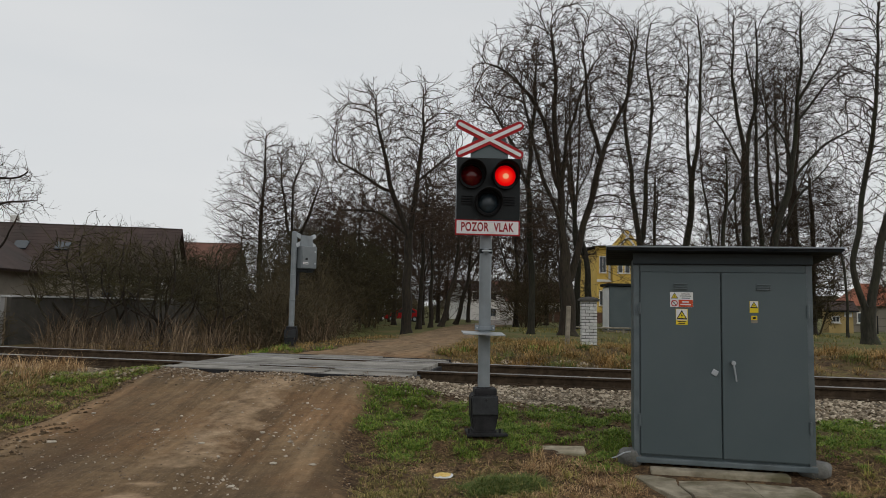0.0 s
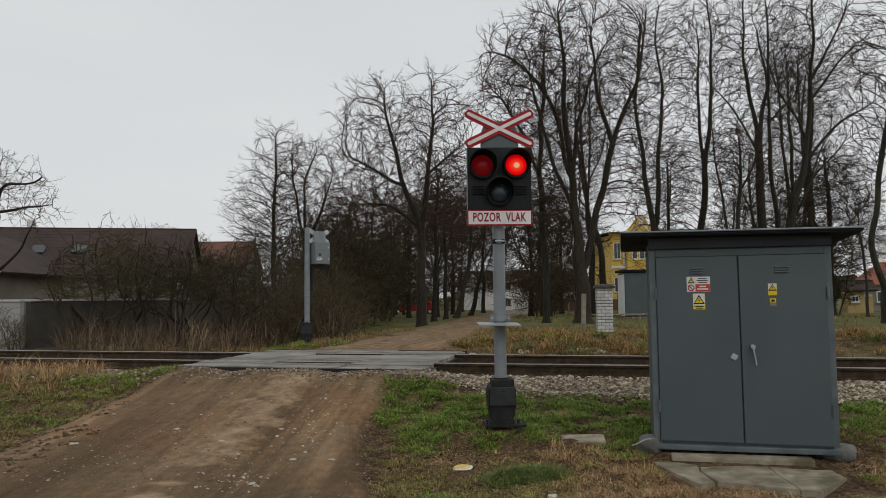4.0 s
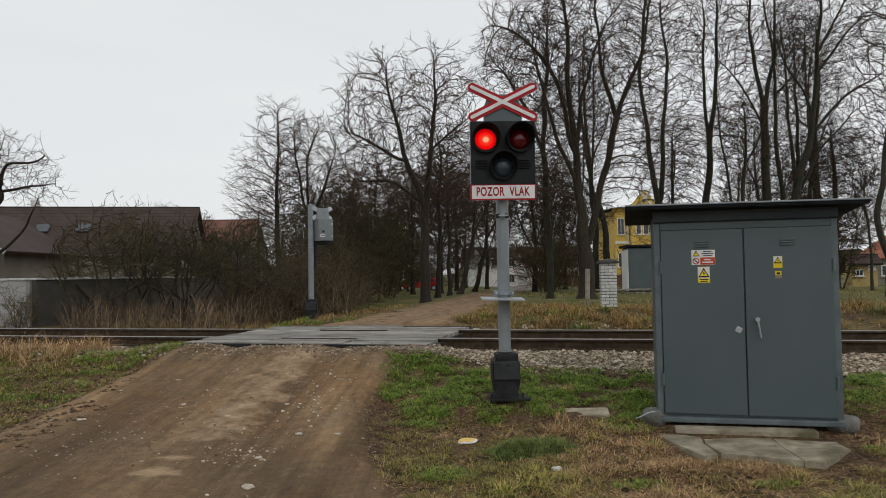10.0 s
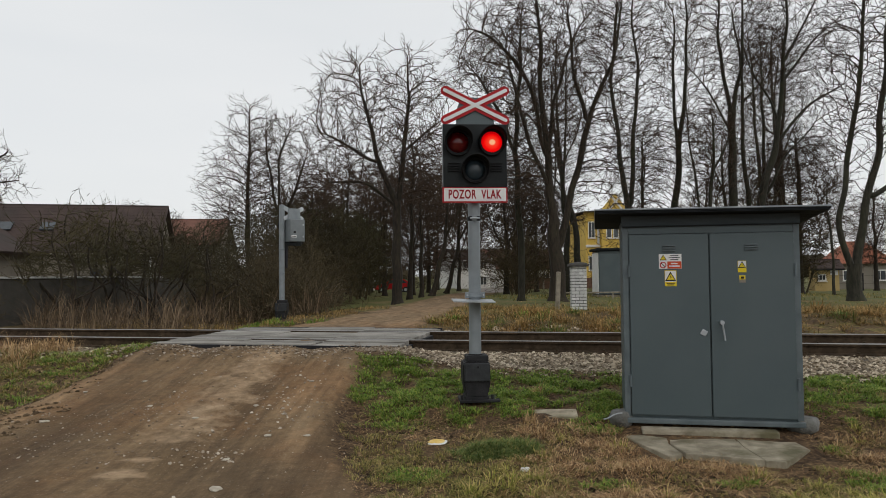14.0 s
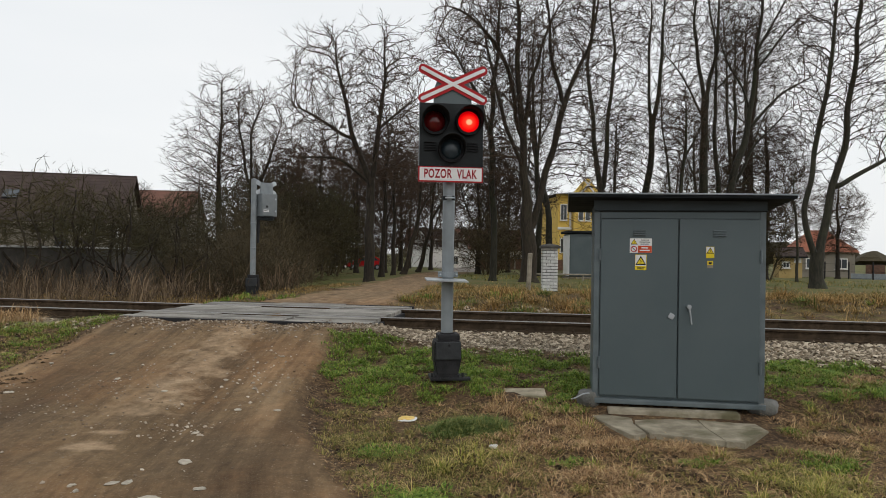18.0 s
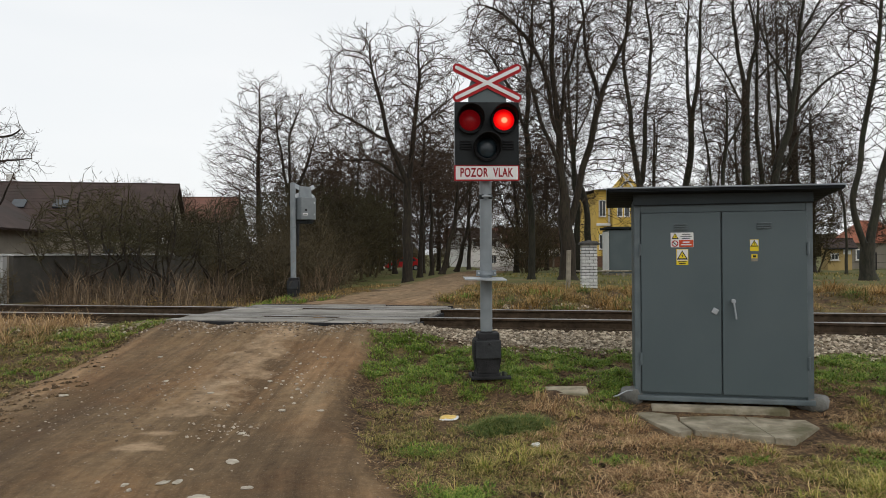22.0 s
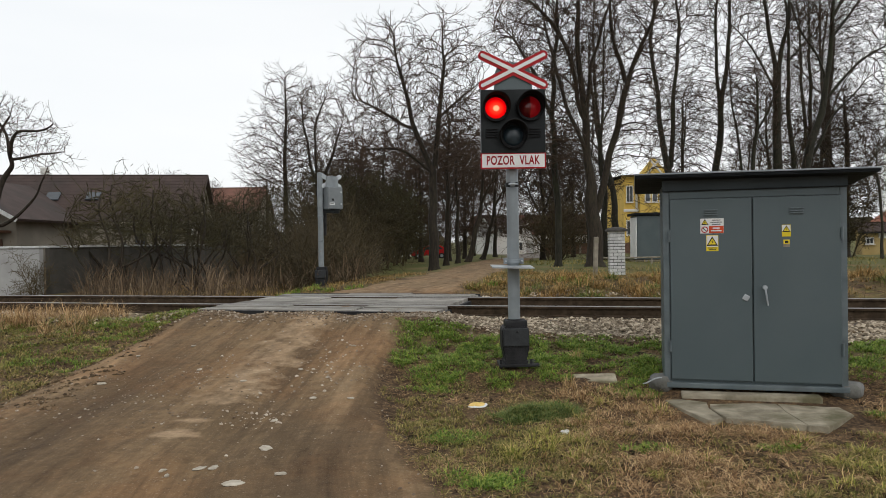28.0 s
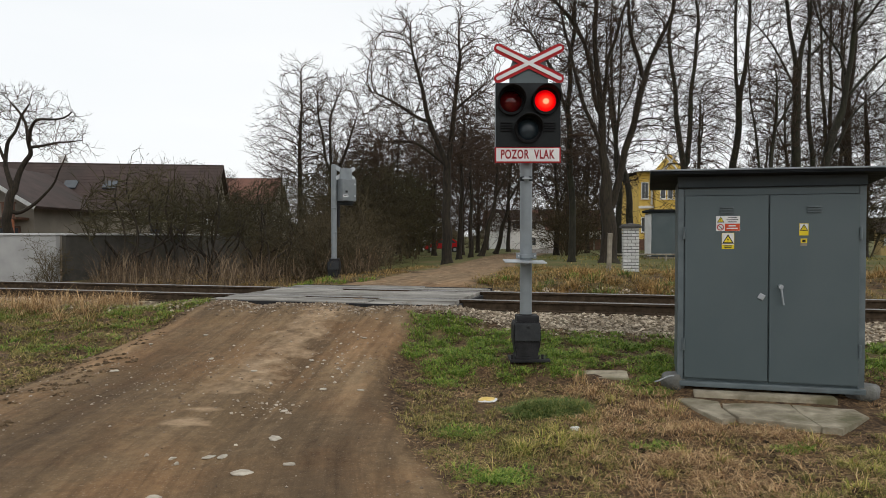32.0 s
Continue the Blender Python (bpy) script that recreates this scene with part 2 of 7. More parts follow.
GROUND = ground_mat()
STEEL_GREY = mat("grey_galvanised_paint", (0.165, 0.190, 0.205), (0.225, 0.250, 0.265), 6, 0.5, 0.0, 0.12, 60, (0.12, 0.13, 0.135), 2.5, 0.4)
CABINET_GREY = mat("slate_grey_paint", (0.060, 0.083, 0.090), (0.074, 0.098, 0.105), 1.4, 0.45, 0.0, 0.025, 30, (0.092, 0.113, 0.116), 0.9, 0.4)
CASE_GREY = mat("dull_grey_paint", (0.135, 0.155, 0.165), (0.185, 0.205, 0.215), 5, 0.5, 0, 0.1, 50, (0.11, 0.12, 0.125), 2, 0.4)
CABINET_EDGE = mat("worn_grey_paint", (0.072, 0.096, 0.104), (0.115, 0.140, 0.150), 7, 0.5, 0.0, 0.15, 50, (0.055, 0.06, 0.06), 4, 0.4)
# dark roof colour, taken near black to paint in the shade under the eaves
ROOF_DARK = mat("dark_roof_and_eaves_shade", (0.010, 0.012, 0.014), (0.024, 0.027, 0.030), 4, 0.8, 0, 0.1, 40, spec=0.12)
ZINC = mat("zinc_edge", (0.34, 0.37, 0.40), (0.52, 0.55, 0.57), 5, 0.4, 0.6, 0.1, 40)
BLACK = mat("black_enamel", (0.008, 0.010, 0.011), (0.015, 0.018, 0.019), 4, 0.5, 0, 0.05, 40, (0.035, 0.04, 0.042), 3, 0.4, spec=0.18)
TAR = mat("black_tarred_iron", (0.010, 0.010, 0.011), (0.028, 0.028, 0.030), 8, 0.6, 0, 0.3, 45, spec=0.18)
CAST = mat("matt_grey_black_iron", (0.020, 0.022, 0.024), (0.040, 0.043, 0.046), 9, 0.65, 0, 0.2, 45, spec=0.25)
HOOD = mat("matt_black_hood", (0.006, 0.006, 0.007), (0.014, 0.014, 0.015), 5, 0.7, spec=0.18)
RED = mat("red_sign_film", (0.33, 0.010, 0.014), (0.40, 0.016, 0.020), 3, 0.4, spec=0.18)
WHITE = mat("white_sign_film", (0.62, 0.62, 0.62), (0.74, 0.74, 0.73), 5, 0.45, stain=(0.5, 0.5, 0.48), stain_scale=6, stain_amount=0.5, spec=0.18)
LETTER_RED = mat("dark_red_lettering", (0.22, 0.006, 0.010), (0.27, 0.010, 0.014), 6, 0.5, spec=0.18)
EARTH_CLOD = island_mat("road_soil_clods", (0.060, 0.040, 0.022), (0.22, 0.150, 0.088), 0.95, (0.115, 0.078, 0.044))
CLOD = island_mat("soil_clods", (0.022, 0.014, 0.008), (0.17, 0.115, 0.062), 0.95, (0.07, 0.046, 0.025))
ORANGE_RED = mat("orange_red_print", (0.46, 0.055, 0.018), (0.54, 0.075, 0.026), 8, 0.5, spec=0.18)
YELLOW = mat("yellow_sticker", (0.66, 0.50, 0.02), (0.74, 0.58, 0.04), 8, 0.5, spec=0.18)
INK = mat("black_ink", (0.012, 0.012, 0.012), (0.02, 0.02, 0.02), 8, 0.5, spec=0.18)
RED_GLASS_OFF = mat("unlit_red_glass", (0.075, 0.004, 0.005), (0.11, 0.007, 0.007), 20, 0.12)
RED_GLASS_ON = glow_mat("lit_red_glass", (1.0, 0.003, 0.003), 0.95, (1.0, 0.50, 0.26))
RED_GLASS_DIM = mat("dimming_red_glass", (0.10, 0.004, 0.005), (0.16, 0.007, 0.007), 20, 0.3, spec=0.2)
RED_GLASS_DIM.node_tree.nodes["Principled BSDF"].inputs["Emission Color"].default_value = (0.40, 0.004, 0.010, 1)
RED_GLASS_DIM.node_tree.nodes["Principled BSDF"].inputs["Emission Strength"].default_value = 0.16
CLEAR_GLASS = mat("unlit_smoked_glass", (0.014, 0.024, 0.032), (0.028, 0.044, 0.056), 15, 0.3)
RUST = mat("rusty_rail_side", (0.030, 0.022, 0.014), (0.092, 0.064, 0.042), 12, 0.85, 0.1, 0.3, 60, (0.015, 0.011, 0.008), 3, 0.6, spec=0.12)
HAY = island_mat("orange_winter_hay", (0.09, 0.055, 0.018), (0.56, 0.35, 0.145), 0.85, (0.27, 0.160, 0.052))
CLUMP = island_mat("brown_grass_clumps", (0.080, 0.058, 0.020), (0.52, 0.335, 0.140), 0.85, (0.235, 0.165, 0.055))
RAIL_TOP = mat("worn_rail_head", (0.20, 0.19, 0.185), (0.34, 0.33, 0.32), 8, 0.38, 0.7, 0.05, 60, (0.10, 0.075, 0.06), 2, 0.6, stretch=(0.2, 2, 2))
SLEEPER = mat("oiled_wooden_sleeper", (0.025, 0.018, 0.013), (0.07, 0.052, 0.038), 9, 0.9, 0, 0.4, 30)
PLANK = mat("weathered_grey_planking", (0.165, 0.155, 0.138), (0.36, 0.342, 0.308), 5, 0.85, 0, 0.3, 30, (0.095, 0.086, 0.074), 1.6, 0.6, stretch=(0.5, 6, 2), vary=0.2, spec=0.15)
CONCRETE = mat("weathered_concrete", (0.17, 0.148, 0.112), (0.33, 0.295, 0.235), 6, 0.92, 0, 0.5, 40, (0.085, 0.075, 0.045), 2.4, 0.75, vary=0.08)
STONE = mat("pale_road_stone", (0.30, 0.26, 0.20), (0.50, 0.45, 0.37), 14, 0.9, 0, 0.4, 60, vary=0.15)
FOOTING = mat("dirty_grey_concrete", (0.085, 0.085, 0.080), (0.20, 0.20, 0.19), 9, 0.92, 0, 0.6, 40, (0.05, 0.048, 0.03), 3, 0.6)
WALL_CONCRETE = mat("pale_concrete_wall", (0.30, 0.30, 0.295), (0.40, 0.40, 0.39), 2, 0.9, 0, 0.2, 25, (0.22, 0.215, 0.20), 0.7, 0.5)
# darker copy of the wall concrete: the receding face's shade is in the colour
DARK_WALL = mat("shaded_dark_concrete", (0.045, 0.042, 0.036), (0.085, 0.078, 0.066), 3, 0.9, 0, 0.3, 20, (0.03, 0.032, 0.02), 0.7, 0.6)
PAD = mat("dirty_beige_concrete", (0.17, 0.145, 0.098), (0.42, 0.37, 0.275), 7, 0.92, 0, 0.6, 45, (0.085, 0.076, 0.030), 3.0, 0.85, vary=0.1)
COPING = mat("pale_wall_coping", (0.42, 0.43, 0.42), (0.55, 0.56, 0.55), 5, 0.8)
BARK = mat("grey_brown_bark", (0.011, 0.008, 0.005), (0.036, 0.026, 0.016), 14, 0.95, 0, 0.6, 25, (0.034, 0.033, 0.014), 1.2, 0.35, stretch=(1, 1, 0.25), vary=0.2)
MOSSY = mat("mossy_bark", (0.012, 0.011, 0.007), (0.040, 0.036, 0.023), 12, 0.95, 0, 0.6, 25, (0.036, 0.041, 0.015), 1.0, 0.55, stretch=(1, 1, 0.25), vary=0.15)
TWIG = mat("dark_twigs", (0.026, 0.0145, 0.0075), (0.056, 0.033, 0.017), 4, 0.95, vary=0.2)
BRUSH = mat("brown_brushwood", (0.034, 0.025, 0.011), (0.084, 0.063, 0.027), 3, 0.95, vary=0.3)
MOSS_BRUSH = mat("mossy_brushwood", (0.024, 0.018, 0.006), (0.058, 0.047, 0.016), 2, 0.95, 0, 0, 40, (0.038, 0.044, 0.012), 0.5, 0.7, vary=0.25)
BRIGHT_PAINT = mat("bright_white_paint", (0.84, 0.84, 0.83), (0.92, 0.92, 0.91), 3, 0.6, stain=(0.7, 0.7, 0.68), stain_scale=2)
# cabinet grey made darker: shade of the roof overhang put into the colour
FASCIA_SHADE = mat("cabinet_grey_eaves_shade", (0.036, 0.046, 0.050), (0.050, 0.062, 0.067), 2, 0.55, 0, 0.05, 30, spec=0.25)
PLASTER_OCHRE = mat("dull_ochre_plaster", (0.36, 0.26, 0.10), (0.46, 0.34, 0.15), 1.0, 0.95, 0, 0.2, 12)
STRAW_RED = island_mat("reddish_straw", (0.12, 0.062, 0.028), (0.68, 0.49, 0.27), 0.85, (0.34, 0.20, 0.095))
LONG_BLADE = island_mat("long_green_grass", (0.045, 0.075, 0.014), (0.26, 0.25, 0.075), 0.7, (0.095, 0.145, 0.028))
TUSSOCK = island_mat("yellow_green_tussock", (0.12, 0.15, 0.022), (0.62, 0.46, 0.19), 0.8, (0.31, 0.30, 0.060))
PALE_YELLOW = mat("pale_yellow_print", (0.62, 0.42, 0.10), (0.76, 0.56, 0.20), 30, 0.5, spec=0.2)
ROOF_BROWN = mat("old_brown_roof_tiles", (0.038, 0.024, 0.020), (0.062, 0.040, 0.034), 1.2, 0.9, 0, 0.3, 8, (0.03, 0.026, 0.022), 0.25, 0.6)
ROOF_ORANGE = mat("orange_roof_tiles", (0.22, 0.075, 0.040), (0.33, 0.12, 0.07), 1.0, 0.9, 0, 0.3, 8)
ROOF_RED = mat("red_roof_tiles", (0.12, 0.056, 0.040), (0.19, 0.090, 0.062), 1.0, 0.9, 0, 0.3, 8, (0.13, 0.05, 0.04), 0.4, 0.5)
PLASTER_BEIGE = mat("dull_beige_plaster", (0.17, 0.15, 0.12), (0.25, 0.225, 0.185), 1.0, 0.95, 0, 0.2, 12, (0.12, 0.105, 0.085), 0.5, 0.5)
PLASTER_YELLOW = mat("ochre_yellow_plaster", (0.56, 0.37, 0.075), (0.66, 0.46, 0.11), 0.8, 0.9, 0, 0.1, 12)
PLASTER_WHITE = mat("white_plaster", (0.58, 0.57, 0.54), (0.70, 0.69, 0.66), 0.8, 0.9, 0, 0.1, 12)
GLAZING = mat("dark_window_glass", (0.03, 0.035, 0.04), (0.06, 0.07, 0.08), 0.6, 0.1)
BRICK_WHITE = mat("white_painted_brick", (0.42, 0.42, 0.41), (0.60, 0.60, 0.58), 10, 0.85, 0, 0.2, 60, vary=0.12)
MORTAR = mat("dark_mortar", (0.035, 0.033, 0.03), (0.07, 0.066, 0.06), 12, 0.95)
BRICK_RED = mat("orange_brick_plaster", (0.33, 0.115, 0.055), (0.42, 0.16, 0.08), 2, 0.9, 0, 0.2, 20)
TIMBER = mat("varnished_dark_timber", (0.07, 0.03, 0.016), (0.13, 0.058, 0.03), 5, 0.6)
CAR_RED = mat("red_car_paint", (0.50, 0.016, 0.018), (0.55, 0.020, 0.022), 1, 0.25)
CAR_DARK = mat("dark_car_paint", (0.02, 0.022, 0.028), (0.03, 0.032, 0.04), 1, 0.25)
CAR_SILVER = mat("silver_car_paint", (0.36, 0.37, 0.38), (0.42, 0.43, 0.44), 1, 0.3, 0.5)
TYRE = mat("black_rubber", (0.012, 0.012, 0.012), (0.02, 0.02, 0.02), 6, 0.85)
BALLAST = island_mat("ballast_stone", (0.10, 0.076, 0.050), (0.58, 0.50, 0.385), 0.9, (0.29, 0.235, 0.168))
PALE_CHIP = island_mat("pale_stone_chips", (0.20, 0.155, 0.11), (0.56, 0.49, 0.40), 0.9, (0.34, 0.28, 0.21))
PEBBLE = island_mat("road_pebbles", (0.11, 0.078, 0.052), (0.42, 0.36, 0.29), 0.9, (0.20, 0.148, 0.102))
GREEN_BLADE = island_mat("green_grass_blades", (0.055, 0.108, 0.011), (0.31, 0.355, 0.068), 0.7, (0.140, 0.235, 0.028))
MIXED_BLADE = island_mat("winter_grass_blades", (0.075, 0.078, 0.018), (0.43, 0.325, 0.130), 0.8, (0.185, 0.172, 0.044))
DRY_BLADE = island_mat("dry_straw", (0.15, 0.082, 0.034), (0.64, 0.46, 0.25), 0.85, (0.36, 0.225, 0.105))
REED = island_mat("dry_brown_stalks", (0.055, 0.038, 0.024), (0.25, 0.180, 0.112), 0.9, (0.120, 0.083, 0.050))
DEAD_LEAF = island_mat("dead_leaves_and_stems", (0.048, 0.028, 0.014), (0.33, 0.205, 0.105), 0.9, (0.145, 0.085, 0.043))

# ---- plan: the railway's own axes. u runs along the track, s across it ----
TURN = radians(14.7)
UX, UY = math.cos(TURN), -math.sin(TURN)
NX, NY = math.sin(TURN), math.cos(TURN)
REACH = 10.64
RAIL_Z = 0.66


def at(u, s, z=0.0):
    return Vector((u * UX + (s + REACH) * NX, u * UY + (s + REACH) * NY, z))


def along(u, s, z=0.0):
    """A pose on the railway's axes: x along the track, y across it."""
    return Matrix.Translation(at(u, s, z)) @ pose(0, 0, 0, 0, 0, -14.7)


def lattice(n, seed):
    return np.random.RandomState(seed).rand(n, n)


def rough_field(x, y, size, seed, octaves=4):
    """Smooth noise from -1 to 1 over metres, on arrays."""
    total, gain = np.zeros(np.shape(x)), 1.0
    for o in range(octaves):
        grid = lattice(64, seed + o)
        gx, gy = np.asarray(x) / size * 2 ** o + 100.3, np.asarray(y) / size * 2 ** o + 57.1
        ix, iy = np.floor(gx).astype(int), np.floor(gy).astype(int)
        fx, fy = gx - ix, gy - iy
        fx, fy = fx * fx * (3 - 2 * fx), fy * fy * (3 - 2 * fy)
        a, b = grid[ix % 64, iy % 64], grid[(ix + 1) % 64, iy % 64]
        c, d = grid[ix % 64, (iy + 1) % 64], grid[(ix + 1) % 64, (iy + 1) % 64]
        total = total + gain * ((a * (1 - fx) + b * fx) * (1 - fy) + (c * (1 - fx) + d * fx) * fy - 0.5)
        gain *= 0.5
    return total * 1.1


def smooth(a, b, v):
    k = np.clip((np.asarray(v) - a) / (b - a), 0, 1)
    return k * k * (3 - 2 * k)


RISE_S = (-300, -40, -12, -8, -6, -4.8, -3.95, -3.36, -2.4, -1.7, -1.25, 1.25, 1.7, 2.4, 3.3, 4.5, 7, 20, 65, 150, 1500)
RISE_Z = (-1.0, -0.4, -0.03, 0.03, 0.05, 0.065, 0.13, 0.28, 0.37, 0.46, 0.49, 0.49, 0.46, 0.46, 0.54, 0.60, 0.60, 0.45, -0.25, -0.8, -1.0)
ROAD_S = (-300, -12, -8, -6, -5, -4, -3, -2.2, -1.5, 1.5, 2.2, 4.5, 7, 20, 65, 150, 1500)
ROAD_Z = (-1.0, -0.03, 0.03, 0.10, 0.17, 0.29, 0.45, 0.575, 0.64, 0.63, 0.62, 0.62, 0.60, 0.45, -0.25, -0.8, -1.0)
NEAR_Y = (-60, -5, 1.5, 3.5, 4.8, 6.0, 7.0, 9.4, 10.6)
NEAR_LEFT = (-6, -5.4, -5.2, -4.9, -4.7, -4.35, -4.1, -3.6, -3.4)
NEAR_RIGHT = (6, 3, 1.3, 0.35, -0.22, -0.44, -0.48, -0.32, -0.1)
FAR_Y = (11, 13, 16.7, 21, 28, 38, 48, 62, 80, 110)
FAR_MID = (-1.6, -1.0, -0.1, 0.7, 1.9, 3.4, 5.0, 7.6, 11.5, 17.5)


def road_mask(x, y):
    """1 on the dirt road, 0 off it, soft over a hand's width."""
    x, y = np.asarray(x, float), np.asarray(y, float)
    wob = 0.12 * rough_field(x, y, 0.9, 11)
    left, right = np.interp(y, NEAR_Y, NEAR_LEFT) + wob, np.interp(y, NEAR_Y, NEAR_RIGHT) + wob
    near = smooth(left - 0.25, left + 0.25, x) * (1 - smooth(right - 0.22, right + 0.22, x)) * (y < 10.9)
    mid = np.interp(y, FAR_Y, FAR_MID) + 3.5 * wob
    half = np.interp(y, (12, 16, 30, 80, 100, 112), (1.7, 1.2, 1.3, 2.4, 5.0, 7.0))
    far = (1 - smooth(half - 0.3, half + 0.3, np.abs(x - mid))) * (y > 10.5) * (1 - smooth(110, 118, y))
    return np.maximum(near, far)


def height(x, y):
    x, y = np.asarray(x, float), np.asarray(y, float)
    s = NX * x + NY * y - REACH
    k = road_mask(x, y)
    # the bank left of the road stands a little higher than the verge on its other side
    bank = 0.10 * (1 - smooth(-4.6, -3.4, x)) * smooth(-7.5, -4.5, s) * (1 - smooth(-2.2, -1.3, s))
    z = np.interp(s, RISE_S, RISE_Z) * (1 - k) + np.interp(s, ROAD_S, ROAD_Z) * k + bank * (1 - k)
    u = UX * x + UY * y
    apron = smooth(-7.2, -6.0, u) * (1 - smooth(-2.3, -1.2, u)) * smooth(-3.0, -1.6, s) * (1 - smooth(-1.5, -1.45, s))
    z = np.maximum(z, z + (0.63 - z) * apron)
    bumps = 0.04 * rough_field(x, y, 1.1, 3) + 0.034 * rough_field(x, y, 0.22, 21, 3)
    calm = np.where(np.abs(s) < 1.8, 0.3, 1.0) * np.where((u > 0.3) & (u < 2.3) & (s > -5.0) & (s < -3.6), 0.25, 1.0)
    z = z + bumps * calm * (1 - k)
    # tussocky verge beyond the track; the ground behind the rails lies lower left of the crossing
    z = z + (0.09 * rough_field(x, y, 0.8, 23) + 0.11) * smooth(2.2, 3.0, s) * (1 - smooth(5.5, 7.5, s)) * (u > -1.5) * (1 - k)
    z = z - 0.32 * smooth(1.7, 2.6, s) * (1 - smooth(14, 22, s)) * smooth(6.4, 8.0, -u) * (1 - k)
    # wheel ruts, on the near road
    lane = x - 0.5 * (np.interp(y, NEAR_Y, NEAR_LEFT) + np.interp(y, NEAR_Y, NEAR_RIGHT))
    rut = np.exp(-((np.abs(lane + 0.12 * rough_field(x, y, 2.0, 31)) - 0.78) / 0.2) ** 2)
    z = z + k * (y < 11) * (-0.035 * rut + 0.018 * rough_field(x, y, 0.5, 41, 4))
    return z


def ground_z(x, y):
    return float(height(np.array([x]), np.array([y]))[0])


# ---- building helpers ----


def part(name, bm, material, parent=None, label="", smooth_faces=False):
    me = bpy.data.meshes.new(name)
    bm.to_mesh(me)
    bm.free()
    me.materials.append(material)
    if smooth_faces:
        for p in me.polygons:
            p.use_smooth = True
    ob = new(name, me)
    if parent:
        ob.parent = parent
    if label:
        tagged(ob, label)
    return ob


def plain(name, verts, faces, material, parent=None, label="", smooth_faces=False):
    me = bpy.data.meshes.new(name)
    me.from_pydata(verts, [], faces)
    me.materials.append(material)
    if smooth_faces:
        me.polygons.foreach_set("use_smooth", [True] * len(me.polygons))
    ob = new(name, me)
    if parent:
        ob.parent = parent
    if label:
        tagged(ob, label)
    return ob


def thing(name, m, label, category, group="", kind=""):
    e = new(name)
    e.empty_display_size = 0.1
    e.matrix_basis = m
    return tagged(e, label, category, group, kind)


def box(x, y, z, sx, sy, sz, bevel=0.0, m=None, bm=None):
    """A box about its centre, with its edges rounded."""
    bm = bm or bmesh.new()
    r = bmesh.ops.create_cube(bm, size=1.0, matrix=(m or Matrix()) @ Matrix.Translation((x, y, z)) @ Matrix.Diagonal((sx, sy, sz, 1)))
    if bevel:
        edges = list({e for v in r["verts"] for e in v.link_edges})
        bmesh.ops.bevel(bm, geom=edges, offset=bevel, segments=2, profile=0.6, affect="EDGES")
    return bm


def tube(x, y, z0, z1, r0, r1=None, sides=20, bm=None, m=None, cap=True):
    bm = bm or bmesh.new()
    r1 = r0 if r1 is None else r1
    bmesh.ops.create_cone(bm, cap_ends=cap, segments=sides, radius1=r0, radius2=r1, depth=z1 - z0,
                          matrix=(m or Matrix()) @ Matrix.Translation((x, y, (z0 + z1) / 2)))
    return bm


def turned(profile, sides=24, bm=None, m=None):
    """A lathe: (radius, z) pairs turned about z."""
    bm = bm or bmesh.new()
    m = m or Matrix()
    rings = []
    for r, z in profile:
        rings.append([bm.verts.new(m @ Vector((r * math.cos(2 * math.pi * i / sides), r * math.sin(2 * math.pi * i / sides), z))) for i in range(sides)])
    for a, b in zip(rings, rings[1:]):
        for i in range(sides):
            bm.faces.new((a[i], a[(i + 1) % sides], b[(i + 1) % sides], b[i]))
    return bm


def sheet(outline, depth, bm=None, m=None):
    """A flat outline in x and z, given thickness along y (0 to depth)."""
    bm = bm or bmesh.new()
    m = m or Matrix()
    front = [bm.verts.new(m @ Vector((x, 0, z))) for x, z in outline]
    back = [bm.verts.new(m @ Vector((x, depth, z))) for x, z in outline]
    bm.faces.new(front)
    bm.faces.new(back[::-1])
    n = len(outline)
    for i in range(n):
        bm.faces.new((front[i], back[i], back[(i + 1) % n], front[(i + 1) % n]))
    bmesh.ops.recalc_face_normals(bm, faces=bm.faces)
    return bm


def lettering(text, size, material, parent, m, width=None):
    cu = bpy.data.curves.new("lettering", "FONT")
    cu.body, cu.size, cu.align_x, cu.align_y, cu.extrude = text, size, "CENTER", "CENTER", 0.001
    cu.offset, cu.space_character = 0.0032, 1.10
    tmp = bpy.data.objects.new("lettering_shape", cu)
    scene.collection.objects.link(tmp)
    bpy.context.view_layer.update()
    me = bpy.data.meshes.new_from_object(tmp.evaluated_get(bpy.context.evaluated_depsgraph_get()))
    bpy.data.objects.remove(tmp)
    xs = [v.co.x for v in me.vertices]
    k = width / (max(xs) - min(xs)) if width else 1
    me.transform(m @ pose(0, 0, 0, 90) @ Matrix.Diagonal((k, 1, 1, 1)))
    me.materials.clear()
    me.materials.append(material)
    ob = new("lettering", me)
    ob.parent = parent
    return ob

# ---- the ground: one sheet, fine where the camera stands ----


def steps(*runs):
    out = []
    for a, b, d in runs:
        out += list(np.arange(a, b, d))
    return np.array(out + [runs[-1][1]])


